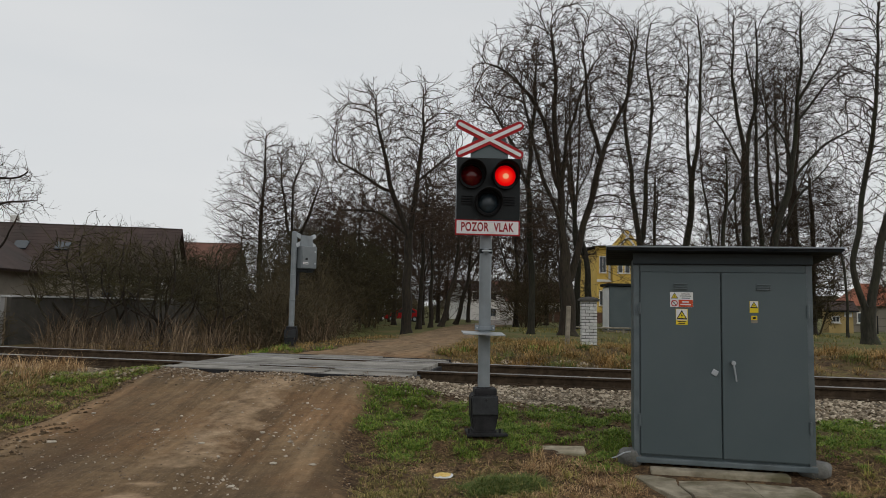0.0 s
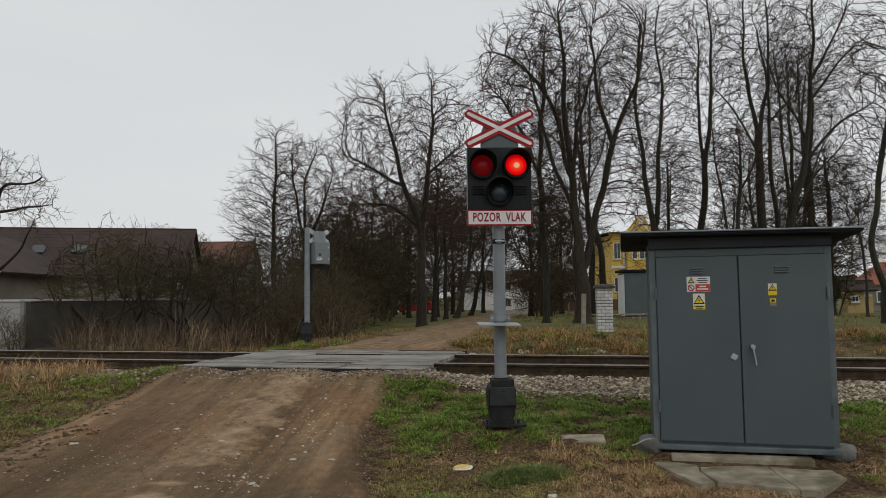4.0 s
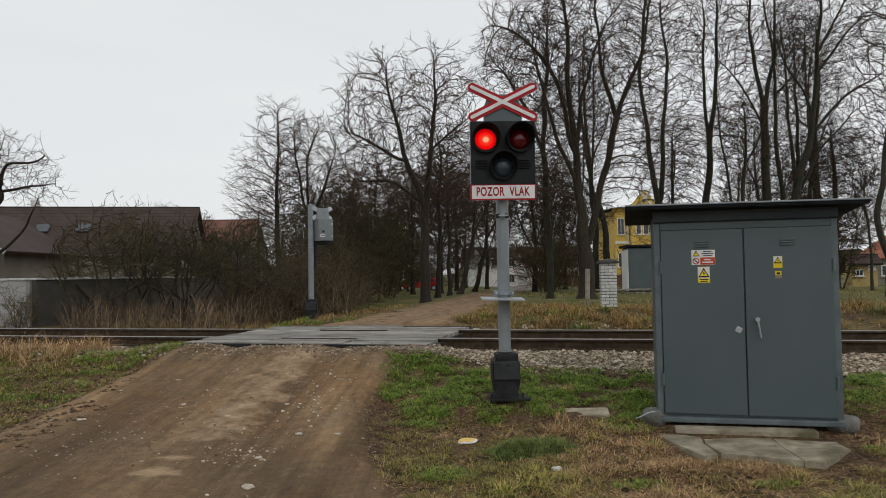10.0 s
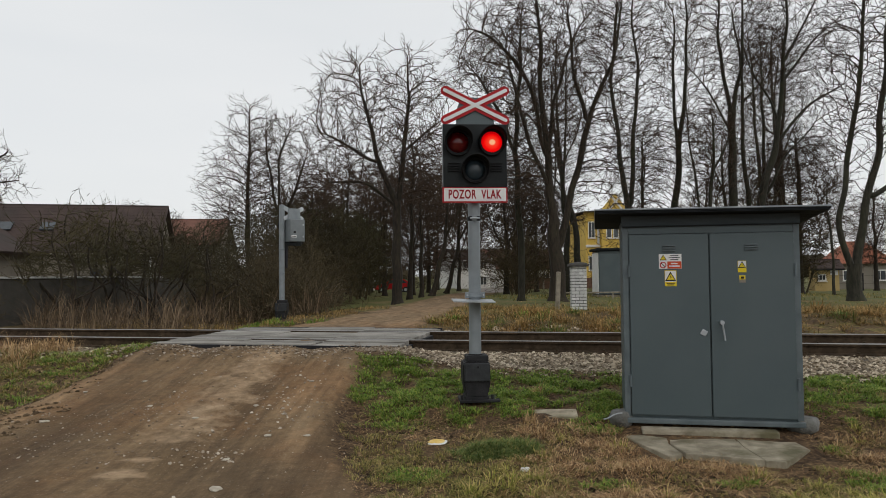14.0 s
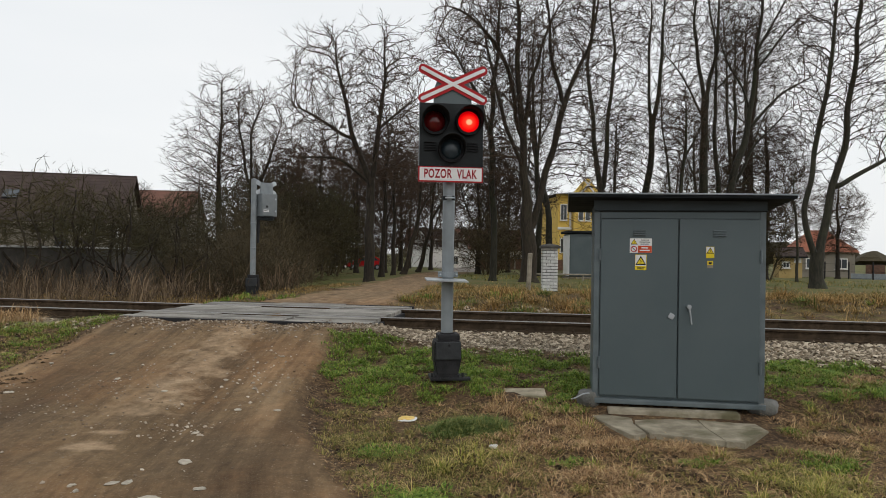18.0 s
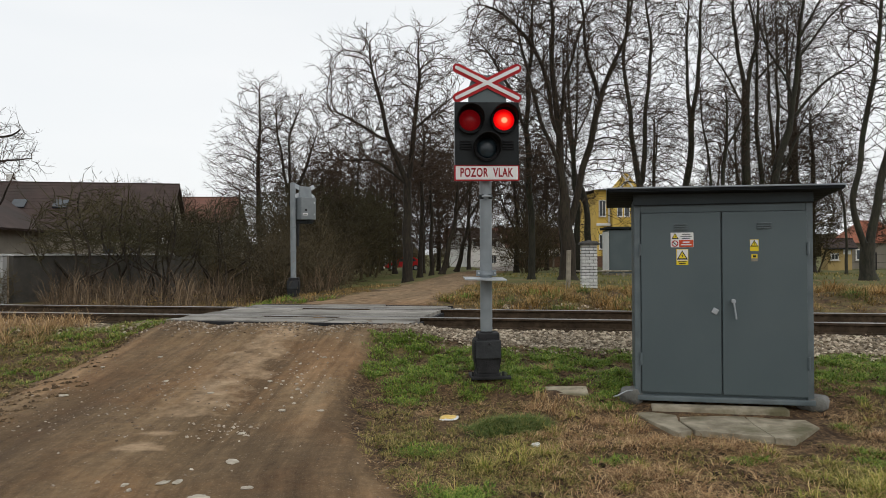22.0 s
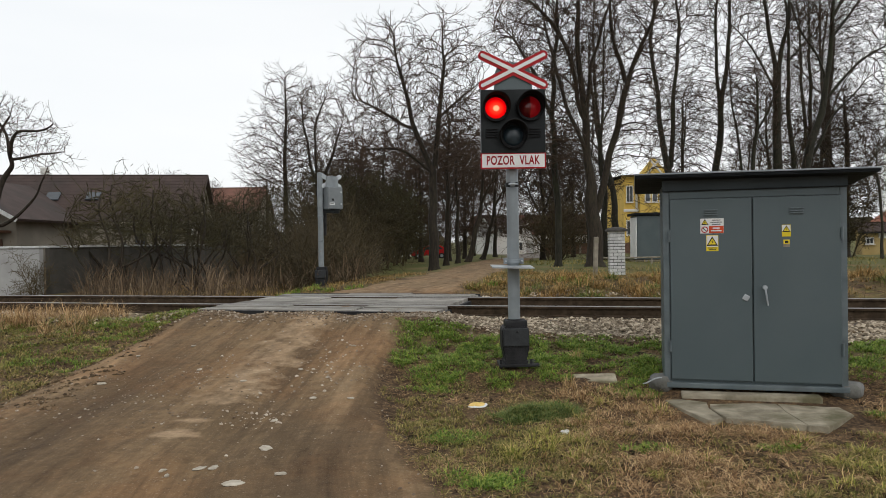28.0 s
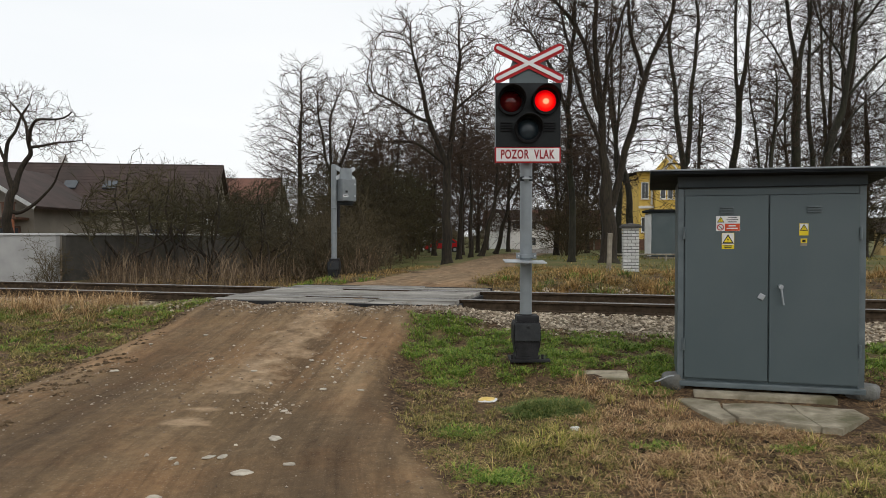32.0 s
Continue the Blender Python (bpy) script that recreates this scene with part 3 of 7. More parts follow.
def build_ground():
    xs = np.concatenate([-np.geomspace(1500, 42, 14), steps((-40, -8, 0.8), (-8, 7, 0.075), (7, 40, 0.8)), np.geomspace(42, 1500, 14)])
    ys = np.concatenate([-np.geomspace(900, 6, 10), steps((-5, 2.5, 0.5), (2.5, 13.5, 0.075), (13.5, 24, 0.25), (24, 90, 1.2)), np.geomspace(95, 1800, 14)])
    gx, gy = np.meshgrid(xs, ys)
    gz = height(gx, gy)
    w, h = len(xs), len(ys)
    verts = np.stack([gx, gy, gz], -1).reshape(-1, 3)
    i = np.arange((h - 1) * (w - 1))
    a = i // (w - 1) * w + i % (w - 1)
    faces = np.stack([a, a + 1, a + 1 + w, a + w], 1)
    me = bpy.data.meshes.new("ground")
    me.from_pydata(verts.tolist(), [], faces.tolist())
    me.polygons.foreach_set("use_smooth", [True] * len(me.polygons))
    me.materials.append(GROUND)
    x, y = verts[:, 0], verts[:, 1]
    s = NX * x + NY * y - REACH
    u = UX * x + UY * y
    road = road_mask(x, y)
    blot = rough_field(x, y, 1.3, 71)
    near_green = smooth(-4.0, -3.3, s + 0.3 * blot) * (1 - smooth(-2.25, -1.8, s)) * (x > -1)
    left_green = (x < -2.5) * (s < -1.4) * (0.55 + 0.45 * blot)
    masks = {
        "road": road * 0.75,
        "turf": np.clip(np.maximum(near_green * 0.6, left_green * 0.8) * 0.72 + (s > 2.2) * (s < 7) * 0.45, 0, 1),
        "lawn": ((s > 6.5) * (x > 2) * 0.75 + (s > 14) * 0.4 + (s > 8) * (x > -5) * (x < 6) * (0.55 + 0.3 * blot)).clip(0, 0.8),
        "gravel": ((np.abs(s) < 1.95) * (1 - 0.75 * road) + smooth(-3.4, -2.2, s) * (s < 0) * 0.25 * road).clip(0, 1),
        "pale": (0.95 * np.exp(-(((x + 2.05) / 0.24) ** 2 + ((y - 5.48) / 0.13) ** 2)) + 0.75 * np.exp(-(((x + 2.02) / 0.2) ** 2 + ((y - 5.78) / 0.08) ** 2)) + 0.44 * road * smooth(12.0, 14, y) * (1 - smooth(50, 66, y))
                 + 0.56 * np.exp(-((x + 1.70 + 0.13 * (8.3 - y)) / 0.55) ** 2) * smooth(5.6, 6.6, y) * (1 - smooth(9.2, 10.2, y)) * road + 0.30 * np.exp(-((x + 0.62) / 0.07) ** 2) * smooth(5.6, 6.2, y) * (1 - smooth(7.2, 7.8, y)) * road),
        # soft ovals of darker earth on the near road, right and left
        "darkened": np.clip(np.exp(-(((x + 0.80 + 0.15 * blot) / 0.42) ** 2 + ((y - 4.2) / 1.7) ** 2)) + 0.8 * np.exp(-(((x + 3.0 + 0.15 * blot) / 0.50) ** 2 + ((y - 4.6) / 1.6) ** 2)) + 0.5 * np.exp(-(((x + 3.2) / 0.35) ** 2 + ((y - 7.0) / 1.5) ** 2)), 0, 1),
        "asphalt": smooth(58, 70, y) * road * 0.9,
    }
    mid_lane = 0.5 * (np.interp(y, NEAR_Y, NEAR_LEFT) + np.interp(y, NEAR_Y, NEAR_RIGHT))
    masks["lane"] = np.where(y < 10.9, x - mid_lane, x - np.interp(y, FAR_Y, FAR_MID))
    masks["run"] = y
    for name, v in masks.items():
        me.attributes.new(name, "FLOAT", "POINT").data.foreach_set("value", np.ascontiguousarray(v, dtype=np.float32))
    return tagged(new("ground", me), "dirt road, winter turf and bare soil beside a railway", "ground", kind="structure")


build_ground()

# ---- the railway ----


def build_rail(s, u0, u1):
    """Head, web and foot of one rail, with a bolted joint or two."""
    t = thing("rail", along(0, s, RAIL_Z), "long rusty steel rail with a worn head", "rail", "rails of the track")
    half = [(0.066, -0.152), (0.066, -0.142), (0.014, -0.125), (0.009, -0.045), (0.034, -0.036), (0.036, -0.008), (0.028, 0.0)]

    def bar(name, prof, material, label=""):
        prof = prof + [(-x, z) for x, z in prof[::-1]]
        n, us = len(prof), np.arange(u0, u1 + 0.01, 3.0)
        verts = [(u, dy, dz) for u in us for dy, dz in prof]
        faces = [(k * n + i, k * n + (i + 1) % n, (k + 1) * n + (i + 1) % n, (k + 1) * n + i) for k in range(len(us) - 1) for i in range(n)]
        return plain(name, verts, faces, material, t, label)
    bar("rail_foot", half[:3], RUST)
    bar("rail_web", half[2:4], RUST)
    bar("rail_head", half[3:6], RUST)
    bar("running_surface", [(0.0355, -0.0085), (0.028, 0.0)], RAIL_TOP, "worn grey running surface")
    for u in (-11.2, 1.6):
        for side in (-1, 1):
            f = part("fishplate", box(u, side * 0.022, -0.085, 0.6, 0.022, 0.07, 0.006), RUST, t)
            for i in range(4):
                part("fishbolt", tube(0, 0, 0, 0.03, 0.016, sides=6, m=Matrix.Translation((u - 0.225 + 0.15 * i, side * 0.03, -0.085)) @ pose(0, 0, 0, -90 * side)), RUST, f)
    return t


build_rail(-0.753, -150, 150)
build_rail(0.753, -150, 150)


def build_sleepers():
    shape = box(0, 0, 0, 0.24, 2.5, 0.14, 0.012)
    first = part("sleeper", shape, SLEEPER)
    first.matrix_basis = along(-22, 0, RAIL_Z - 0.152 - 0.085)
    tagged(first, "dark oiled wooden sleeper bedded in ballast", "sleeper", "sleepers of the track")
    plates = []
    for side in (-0.753, 0.753):
        p = part("rail_chair", box(0, side, 0.079, 0.18, 0.34, 0.02, 0.003), RUST, first)
        for d in (-0.11, 0.11):
            part("rail_clip", turned([(0.0, 0.05), (0.022, 0.045), (0.022, 0.02), (0.035, 0.018), (0.035, 0.0)], 8, m=Matrix.Translation((0.03, side + d, 0.088))), RUST, p)
        plates.append(p)
    u = -21.36
    while u < 17:
        copy_thing(first, along(u, 0, RAIL_Z - 0.152 - 0.085))
        u += 0.64


build_sleepers()


def stones(name, spots, low, high, material, label, seed, sink=0.3):
    """Many broken stones as one mesh, each a squashed and jittered octahedron-like block."""
    rs = np.random.RandomState(seed)
    base = np.array([(1, 0, 0), (-1, 0, 0), (0, 1, 0), (0, -1, 0), (0, 0, 1), (0, 0, -1), (.6, .6, .5), (-.6, -.6, .5), (.6, -.6, .4), (-.6, .6, .4)])
    tri = np.array([(4, 6, 0), (4, 9, 2), (6, 4, 2), (4, 7, 1), (9, 4, 1), (4, 8, 3), (7, 4, 3), (8, 4, 0), (6, 2, 0), (2, 9, 1), (1, 7, 3), (3, 8, 0)])
    n = len(spots)
    size = (low + (high - low) * rs.rand(n) ** 2)[:, None, None]
    v = base[None] * (0.75 + 0.5 * rs.rand(n, 10, 1)) * np.array([1, 1, 0.85])
    a = rs.rand(n) * 6.28
    b = (rs.rand(n) - 0.5) * 1.2
    ca, sa, cb, sb = np.cos(a), np.sin(a), np.cos(b), np.sin(b)
    x, y, z = v[..., 0], v[..., 1], v[..., 2]
    y, z = y * cb[:, None] - z * sb[:, None], y * sb[:, None] + z * cb[:, None]
    x, y = x * ca[:, None] - y * sa[:, None], x * sa[:, None] + y * ca[:, None]
    v = np.stack([x, y, z], -1) * size
    v += np.asarray(spots)[:, None, :]
    v[..., 2] += size[..., 0] * (0.5 - sink)
    f = (tri[None] + (np.arange(n) * 10)[:, None, None]).reshape(-1, 3)
    ob = plain(name, v.reshape(-1, 3).tolist(), f.tolist(), material)
    return tagged(ob, label, "gravel", kind="stuff")


def scatter(n, u0, u1, s0, s1, seed, keep=None):
    rs = np.random.RandomState(seed)
    u, s = u0 + (u1 - u0) * rs.rand(n), s0 + (s1 - s0) * rs.rand(n)
    x, y = u * UX + (s + REACH) * NX, u * UY + (s + REACH) * NY
    if keep is not None:
        k = keep(x, y, u, s, rs)
        x, y = x[k], y[k]
    return np.stack([x, y, height(x, y)], 1)


off_slab = lambda x, y, u, s, rs: ((u < -6.1) | (u > -2.25)) & (np.abs(np.abs(s) - 0.753) > 0.07)
thin_out = lambda x, y, u, s, rs: off_slab(x, y, u, s, rs) & (rs.rand(len(x)) < np.where(s < -2.0, 0.4, 1.0))
stones("ballast", scatter(19000, -12, 9, -2.25, -0.6, 5, thin_out), 0.014, 0.033, BALLAST, "grey and tan broken ballast stones beside the rails", 6)
stones("inner_ballast", scatter(7000, -16, 9, -0.6, 1.9, 7, thin_out), 0.018, 0.036, BALLAST, "tan ballast stones between the rails", 16)
stones("crossing_gravel", scatter(4200, -6.4, -1.4, -2.7, -1.5, 8, lambda x, y, u, s, rs: rs.rand(len(x)) < smooth(-2.7, -1.6, s)), 0.006, 0.022,
       PEBBLE, "pale loose gravel along the planks of the crossing", 9)
stones("far_gravel", scatter(900, -2.6, 1.2, 1.7, 2.8, 18), 0.02, 0.045, BALLAST, "pale stones on the far shoulder of the track", 19)


def build_crossing():
    """Planks level with the rails: outside and between them, with a gap at each rail and a worn steel edge."""
    t = thing("level_crossing_deck", along(-6.0, 0, RAIL_Z), "weathered grey plank deck level with the rails of the crossing", "crossing deck")
    rs = random.Random(4)
    rows = [(-1.56, -0.82, 3), (-0.66, 0.66, 5), (0.82, 1.62, 3)]
    for s0, s1, n in rows:
        w = (s1 - s0) / n
        for i in range(n):
            x = 0.0
            for k in range(3):
                length = 3.68 / 3
                s = s0 + w * (i + 0.5)
                dz = rs.uniform(-0.006, 0.006) - 0.06
                bm = box(x + length / 2, s, dz, length - 0.012, w - 0.014, 0.10, 0.008, pose(0, 0, 0, rs.uniform(-0.5, 0.5), rs.uniform(-0.25, 0.25), 0))
                part("plank", bm, PLANK, t)
                x += length
    for s in (-1.585, 1.645):
        part("edge_beam", box(1.84, s, -0.075, 3.72, 0.05, 0.12, 0.006), TAR, t, "dark tarred edge beam")
    for x in (-0.03, 3.71):
        for s0, s1, n in rows:
            part("end_beam", box(x, (s0 + s1) / 2, -0.12, 0.05, s1 - s0, 0.13, 0.006), TAR, t)
    return t


build_crossing()

# ---- the warning signal beside the road ----


def cross_arm(parent, angle, y, lift, stripe):
    """One arm of the saltire: a white board with a red rim, rounded at the ends, a white line down the middle."""
    m = Matrix.Translation((0, y, lift)) @ pose(0, 0, 0, 0, angle, 0)

    def pill(length, w, n=8):
        pts = []
        for side in (1, -1):
            for i in range(n + 1):
                a = -math.pi / 2 + math.pi * i / n
                pts.append((side * (length / 2 - w / 2 + w / 2 * math.cos(a)), side * w / 2 * math.sin(a)))
        return pts
    arm = part("cross_arm", sheet(pill(0.80, 0.098), 0.012, m=m), RED, parent, "red-rimmed white arm of the saltire")
    part("white_stripe", sheet(pill(0.755, 0.036), 0.003, m=m @ Matrix.Translation((0, stripe, 0))), WHITE, arm)
    return arm


def hood(parent, x, z, y, reach):
    """A round black visor, open below, round one lens."""
    prof_out, prof_in = 0.146, 0.136
    bm = bmesh.new()
    n = 32
    rings = []
    for r, d in ((prof_out, 0.0), (prof_out, 1.0), (prof_in, 1.0), (prof_in, 0.0)):
        ring = []
        for i in range(n):
            a = 2 * math.pi * i / n
            k = 0.25 + 0.75 * max(0.0, min(1.0, 0.55 + 0.75 * math.sin(a)))
            ring.append(bm.verts.new((x + r * math.cos(a), y - reach * d * k, z + r * math.sin(a))))
        rings.append(ring)
    for a, b in zip(rings, rings[1:]):
        for i in range(n):
            bm.faces.new((a[i], a[(i + 1) % n], b[(i + 1) % n], b[i]))
    bmesh.ops.recalc_face_normals(bm, faces=bm.faces)
    return part("hood", bm, HOOD, parent, smooth_faces=True)


def ball(name, x, y, z, r, parent, mats, squash=1.0):
    """A glass globe. With three materials, each has a third of the globe: unlit, lit and dimming."""
    bm = bmesh.new()
    bmesh.ops.create_uvsphere(bm, u_segments=36, v_segments=20, radius=r)
    ob = part(name, bm, mats[0], parent, smooth_faces=True)
    for extra in mats[1:]:
        ob.data.materials.append(extra)
    if len(mats) > 1:
        for p in ob.data.polygons:
            a = math.degrees(math.atan2(p.center.x, -p.center.y))
            p.material_index = 1 if abs(a) < 60 else (2 if a < 0 else 0)
    ob.matrix_basis = Matrix.Translation((x, y, z)) @ Matrix.Diagonal((1, squash, 1, 1))
    return ob


def build_pedestal(t, label=""):
    bm = sheet([(-0.128, 0.415), (0.128, 0.415), (0.142, 0.39), (0.142, 0.21), (0.110, 0.05), (-0.110, 0.05), (-0.142, 0.21), (-0.142, 0.39)], 0.27, m=Matrix.Translation((0, -0.135, 0)))
    bmesh.ops.bevel(bm, geom=list(bm.edges), offset=0.012, segments=2, affect="EDGES")
    box(0.012, 0.01, 0.44, 0.235, 0.22, 0.075, 0.018, bm=bm)
    box(0, 0, 0.03, 0.25, 0.26, 0.06, 0.01, bm=bm)
    ped = part("pedestal", bm, TAR, t, label or "black tarred cast-iron foot")
    part("foot_plate", box(0.03, 0, 0.012, 0.42, 0.32, 0.03, 0.008), TAR, ped)
    part("cover_plate", box(0, -0.147, 0.31, 0.262, 0.03, 0.185, 0.010), CAST, ped, "matt grey-black cover plate")
    part("cover_bolt", turned([(0, 0.012), (0.014, 0.010), (0.016, 0)], 8, m=Matrix.Translation((0.01, -0.164, 0.37)) @ pose(0, 0, 0, 90)), TAR, ped)
    for sx in (-0.16, 0.16):
        part("anchor_bolt", tube(sx, -0.12, 0.03, 0.075, 0.014, sides=6), TAR, ped)
    return ped


def build_signal():
    x, y = 0.88, 7.3
    z0 = ground_z(x, y) - 0.005
    t = thing("crossing_signal", Matrix.Translation((x, y, z0)), "grey post with flashing red lamps, black board and red-white saltire", "railway signal")
    k = -z0
    build_pedestal(t)
    pole = part("pole", tube(0, 0, 0.45, 3.2 + k, 0.064, sides=28), STEEL_GREY, t, smooth_faces=False)
    part("pole_collar", turned([(0.066, 0.46), (0.078, 0.465), (0.078, 0.485), (0.066, 0.49)], 28), TAR, pole)
    part("strap", turned([(0.066, 2.17 + k), (0.075, 2.175 + k), (0.075, 2.215 + k), (0.066, 2.22 + k)], 28), BLACK, pole)
    part("strap_lug", box(-0.005, -0.078, 2.195 + k, 0.05, 0.03, 0.05, 0.006), STEEL_GREY, pole)
    part("strap_bolt", tube(0, 0, -0.05, 0.05, 0.009, sides=6, m=Matrix.Translation((0.0, -0.1, 2.195 + k)) @ pose(0, 0, 0, 0, 90, 0)), ZINC, pole)
    # small sloping shelf on a clamp
    shelf = part("shelf", sheet([(-0.215, 0.0), (0.215, 0.0), (0.215, 0.012), (-0.215, 0.012)], 0.30, m=Matrix.Translation((-0.03, -0.27, 1.315 + k)) @ pose(0, 0, 0, 3, 1.5, 0)), ZINC, t, "pale galvanised shelf plate")
    part("clamp", turned([(0.066, 1.36 + k), (0.084, 1.362 + k), (0.084, 1.40 + k), (0.066, 1.402 + k)], 28), STEEL_GREY, shelf)
    for sx in (-0.085, 0.085):
        part("clamp_ear", box(sx, -0.02, 1.385 + k, 0.04, 0.05, 0.06, 0.005), STEEL_GREY, shelf)
        part("clamp_bolt", tube(0, 0, -0.045, 0.045, 0.008, sides=6, m=Matrix.Translation((sx, -0.05, 1.385 + k)) @ pose(0, 0, 0, 90)), ZINC, shelf)
    # the black board with its lamps
    zc = 2.848 + k
    board = part("lamp_board", box(0, -0.12, zc, 0.68, 0.04, 0.665, 0.008), BLACK, t, "black enamelled board with three round lenses")
    part("equipment_box", box(0, 0.0, zc, 0.42, 0.20, 0.50, 0.01), BLACK, board)
    part("edge_strip", box(-0.337, -0.142, zc, 0.006, 0.006, 0.66), STEEL_GREY, board)
    lamps = []
    for lx, lz in ((-0.178, 2.985), (0.178, 2.990)):
        hood(board, lx, lz + k, -0.14, 0.20)
        part("lens_ring", turned([(0.113, 0.0), (0.113, 0.03), (0.136, 0.03), (0.136, 0.0)], 32, m=Matrix.Translation((lx, -0.139, lz + k)) @ pose(0, 0, 0, 90)), HOOD, board)
        lamps.append(ball("lamp_globe", lx, -0.060, lz + k, 0.140, board, [RED_GLASS_OFF, RED_GLASS_ON, RED_GLASS_DIM]))
    hood(board, 0.0, 2.70 + k, -0.14, 0.17)
    part("lens_ring", turned([(0.112, 0.0), (0.112, 0.03), (0.130, 0.03), (0.130, 0.0)], 32, m=Matrix.Translation((0, -0.139, 2.70 + k)) @ pose(0, 0, 0, 90)), HOOD, board)
    ball("clear_lens", 0, -0.125, 2.70 + k, 0.112, board, [CLEAR_GLASS], 0.55)
    for sx in (-0.225, 0.225):
        for i in range(4):
            part("louvre", box(sx, -0.146, 2.765 + k - 0.027 * i, 0.125, 0.022, 0.010, 0.003, pose(0, 0, 0, 0, 0, 0)), HOOD, board)
    # plate with the warning
    plate = part("warning_plate", box(0, -0.128, 2.437 + k, 0.685, 0.012, 0.168, 0.004), RED, t, "white enamel plate with red border and red lettering")
    part("plate_field", box(0, -0.1355, 2.437 + k, 0.655, 0.006, 0.138, 0.002), WHITE, plate)
    lettering("POZOR", 0.128, LETTER_RED, plate, Matrix.Translation((-0.137, -0.1395, 2.437 + k)), 0.292)
    lettering("VLAK", 0.128, LETTER_RED, plate, Matrix.Translation((0.170, -0.1395, 2.437 + k)), 0.215)
    for sx in (-0.13, 0.0, 0.13):
        part("plate_clip", box(sx, -0.138, 2.523 + k, 0.04, 0.016, 0.012, 0.003), BLACK, plate)
    # saltire on its grey backing
    back = part("backing_plate", sheet([(-0.2, 0), (0.2, 0), (0.2, 0.16), (0.15, 0.30), (-0.15, 0.30), (-0.2, 0.16)], 0.02, m=Matrix.Translation((0.012, -0.10, 3.17 + k))), CABINET_GREY, t)
    cross_arm(t, 26.2, -0.118, 3.385 + k, -0.0105).location.x = 0.012
    cross_arm(t, -26.2, -0.1235, 3.385 + k, -0.007).location.x = 0.012
    for ox, oz in ((-0.30, -0.115), (0.30, -0.115)):
        part("cross_tab", box(0.012 + ox * 0.9, -0.10, 3.385 + k + oz - 0.02, 0.05, 0.006, 0.05, 0.002), WHITE, back)
    return lamps


SIGNAL_LAMPS = build_signal()


def build_far_signal():
    """The partner across the track, seen from behind."""
    x, y = -2.60, 16.45
    z0 = ground_z(x, y) - 0.01
    t = thing("crossing_signal", Matrix.Translation((x, y, z0)), "grey post and equipment case of a crossing signal seen from behind", "railway signal")
    k = 0.62 - z0
    ped = build_pedestal(t)
    part("pole", tube(0, 0, 0.45, 2.64 + k, 0.066, sides=20), STEEL_GREY, t)
    part("pole_cap", turned([(0.07, 2.63 + k), (0.07, 2.66 + k), (0.0, 2.68 + k)], 20), STEEL_GREY, t)
    for z in (1.08, 1.66):
        part("strap", turned([(0.067, z), (0.073, z + 0.005), (0.073, z + 0.03), (0.067, z + 0.035)], 20), STEEL_GREY, t)
        part("strap_lug", box(0.06, -0.075, z + 0.017, 0.05, 0.03, 0.03, 0.004), STEEL_GREY, t)
    case_pose = pose(0.29, 0.08, 0, 0, 0, 38)
    case = part("equipment_case", box(0, 0, 2.06 + k, 0.40, 0.24, 0.53, 0.012, case_pose), CASE_GREY, t, "grey sheet-metal case with a locked door")
    part("case_door", box(0.0, -0.128, 2.06 + k, 0.37, 0.012, 0.50, 0.006, case_pose), CASE_GREY, case)
    for dz in (-0.14, 0.14):
        part("door_latch", box(0.145, -0.14, 2.06 + k + dz, 0.03, 0.02, 0.04, 0.005, case_pose), ZINC, case)
    part("case_label", box(-0.10, -0.137, 1.92 + k, 0.13, 0.004, 0.055, 0, case_pose), WHITE, case)
    part("label_bar", box(-0.10, -0.1395, 1.92 + k, 0.10, 0.002, 0.018, 0, case_pose), INK, case)
    part("label_mark", box(-0.08, -0.137, 2.02 + k, 0.06, 0.004, 0.05, 0, case_pose), INK, case)
    part("lamp_board", box(0.02, 0.15, 2.06 + k, 0.56, 0.03, 0.60, 0.006, case_pose), BLACK, t)
    part("backing_plate", sheet([(-0.17, 0), (0.17, 0), (0.15, 0.26), (-0.15, 0.26)], 0.02, m=case_pose @ Matrix.Translation((0, 0.02, 2.33 + k))), STEEL_GREY, t)
    for a in (28, -28):
        part("cross_arm", sheet([(-0.29, -0.035), (-0.26, -0.05), (0.26, -0.05), (0.29, -0.035), (0.29, 0.035), (0.26, 0.05), (-0.26, 0.05), (-0.29, 0.035)], 0.012, m=case_pose @ Matrix.Translation((0, 0.05, 2.47 + k)) @ pose(0, 0, 0, 0, a, 0)), ZINC, t, "pale bare back of the saltire")
    for lx, lz in ((-0.16, 2.2), (0.16, 2.2), (0.0, 1.94)):
        part("hood", turned([(0.12, 0.0), (0.12, 0.2), (0.11, 0.2), (0.11, 0.0)], 20, m=case_pose @ Matrix.Translation((lx + 0.02, 0.16, lz + k)) @ pose(0, 0, 0, -90)), HOOD, t)
    part("bracket", box(0.15, 0.04, 1.74 + k, 0.34, 0.10, 0.07, 0.01), BLACK, t)
    part("bell_housing", tube(0.34, 0.1, 1.70 + k, 1.80 + k, 0.10, 0.12, sides=16), BLACK, t)
    part("cable_pipe", tube(0.10, 0.05, 1.22, 1.75 + k, 0.030, 0.045, sides=10), TAR, t)


build_far_signal()

# ---- the relay cabinet ----


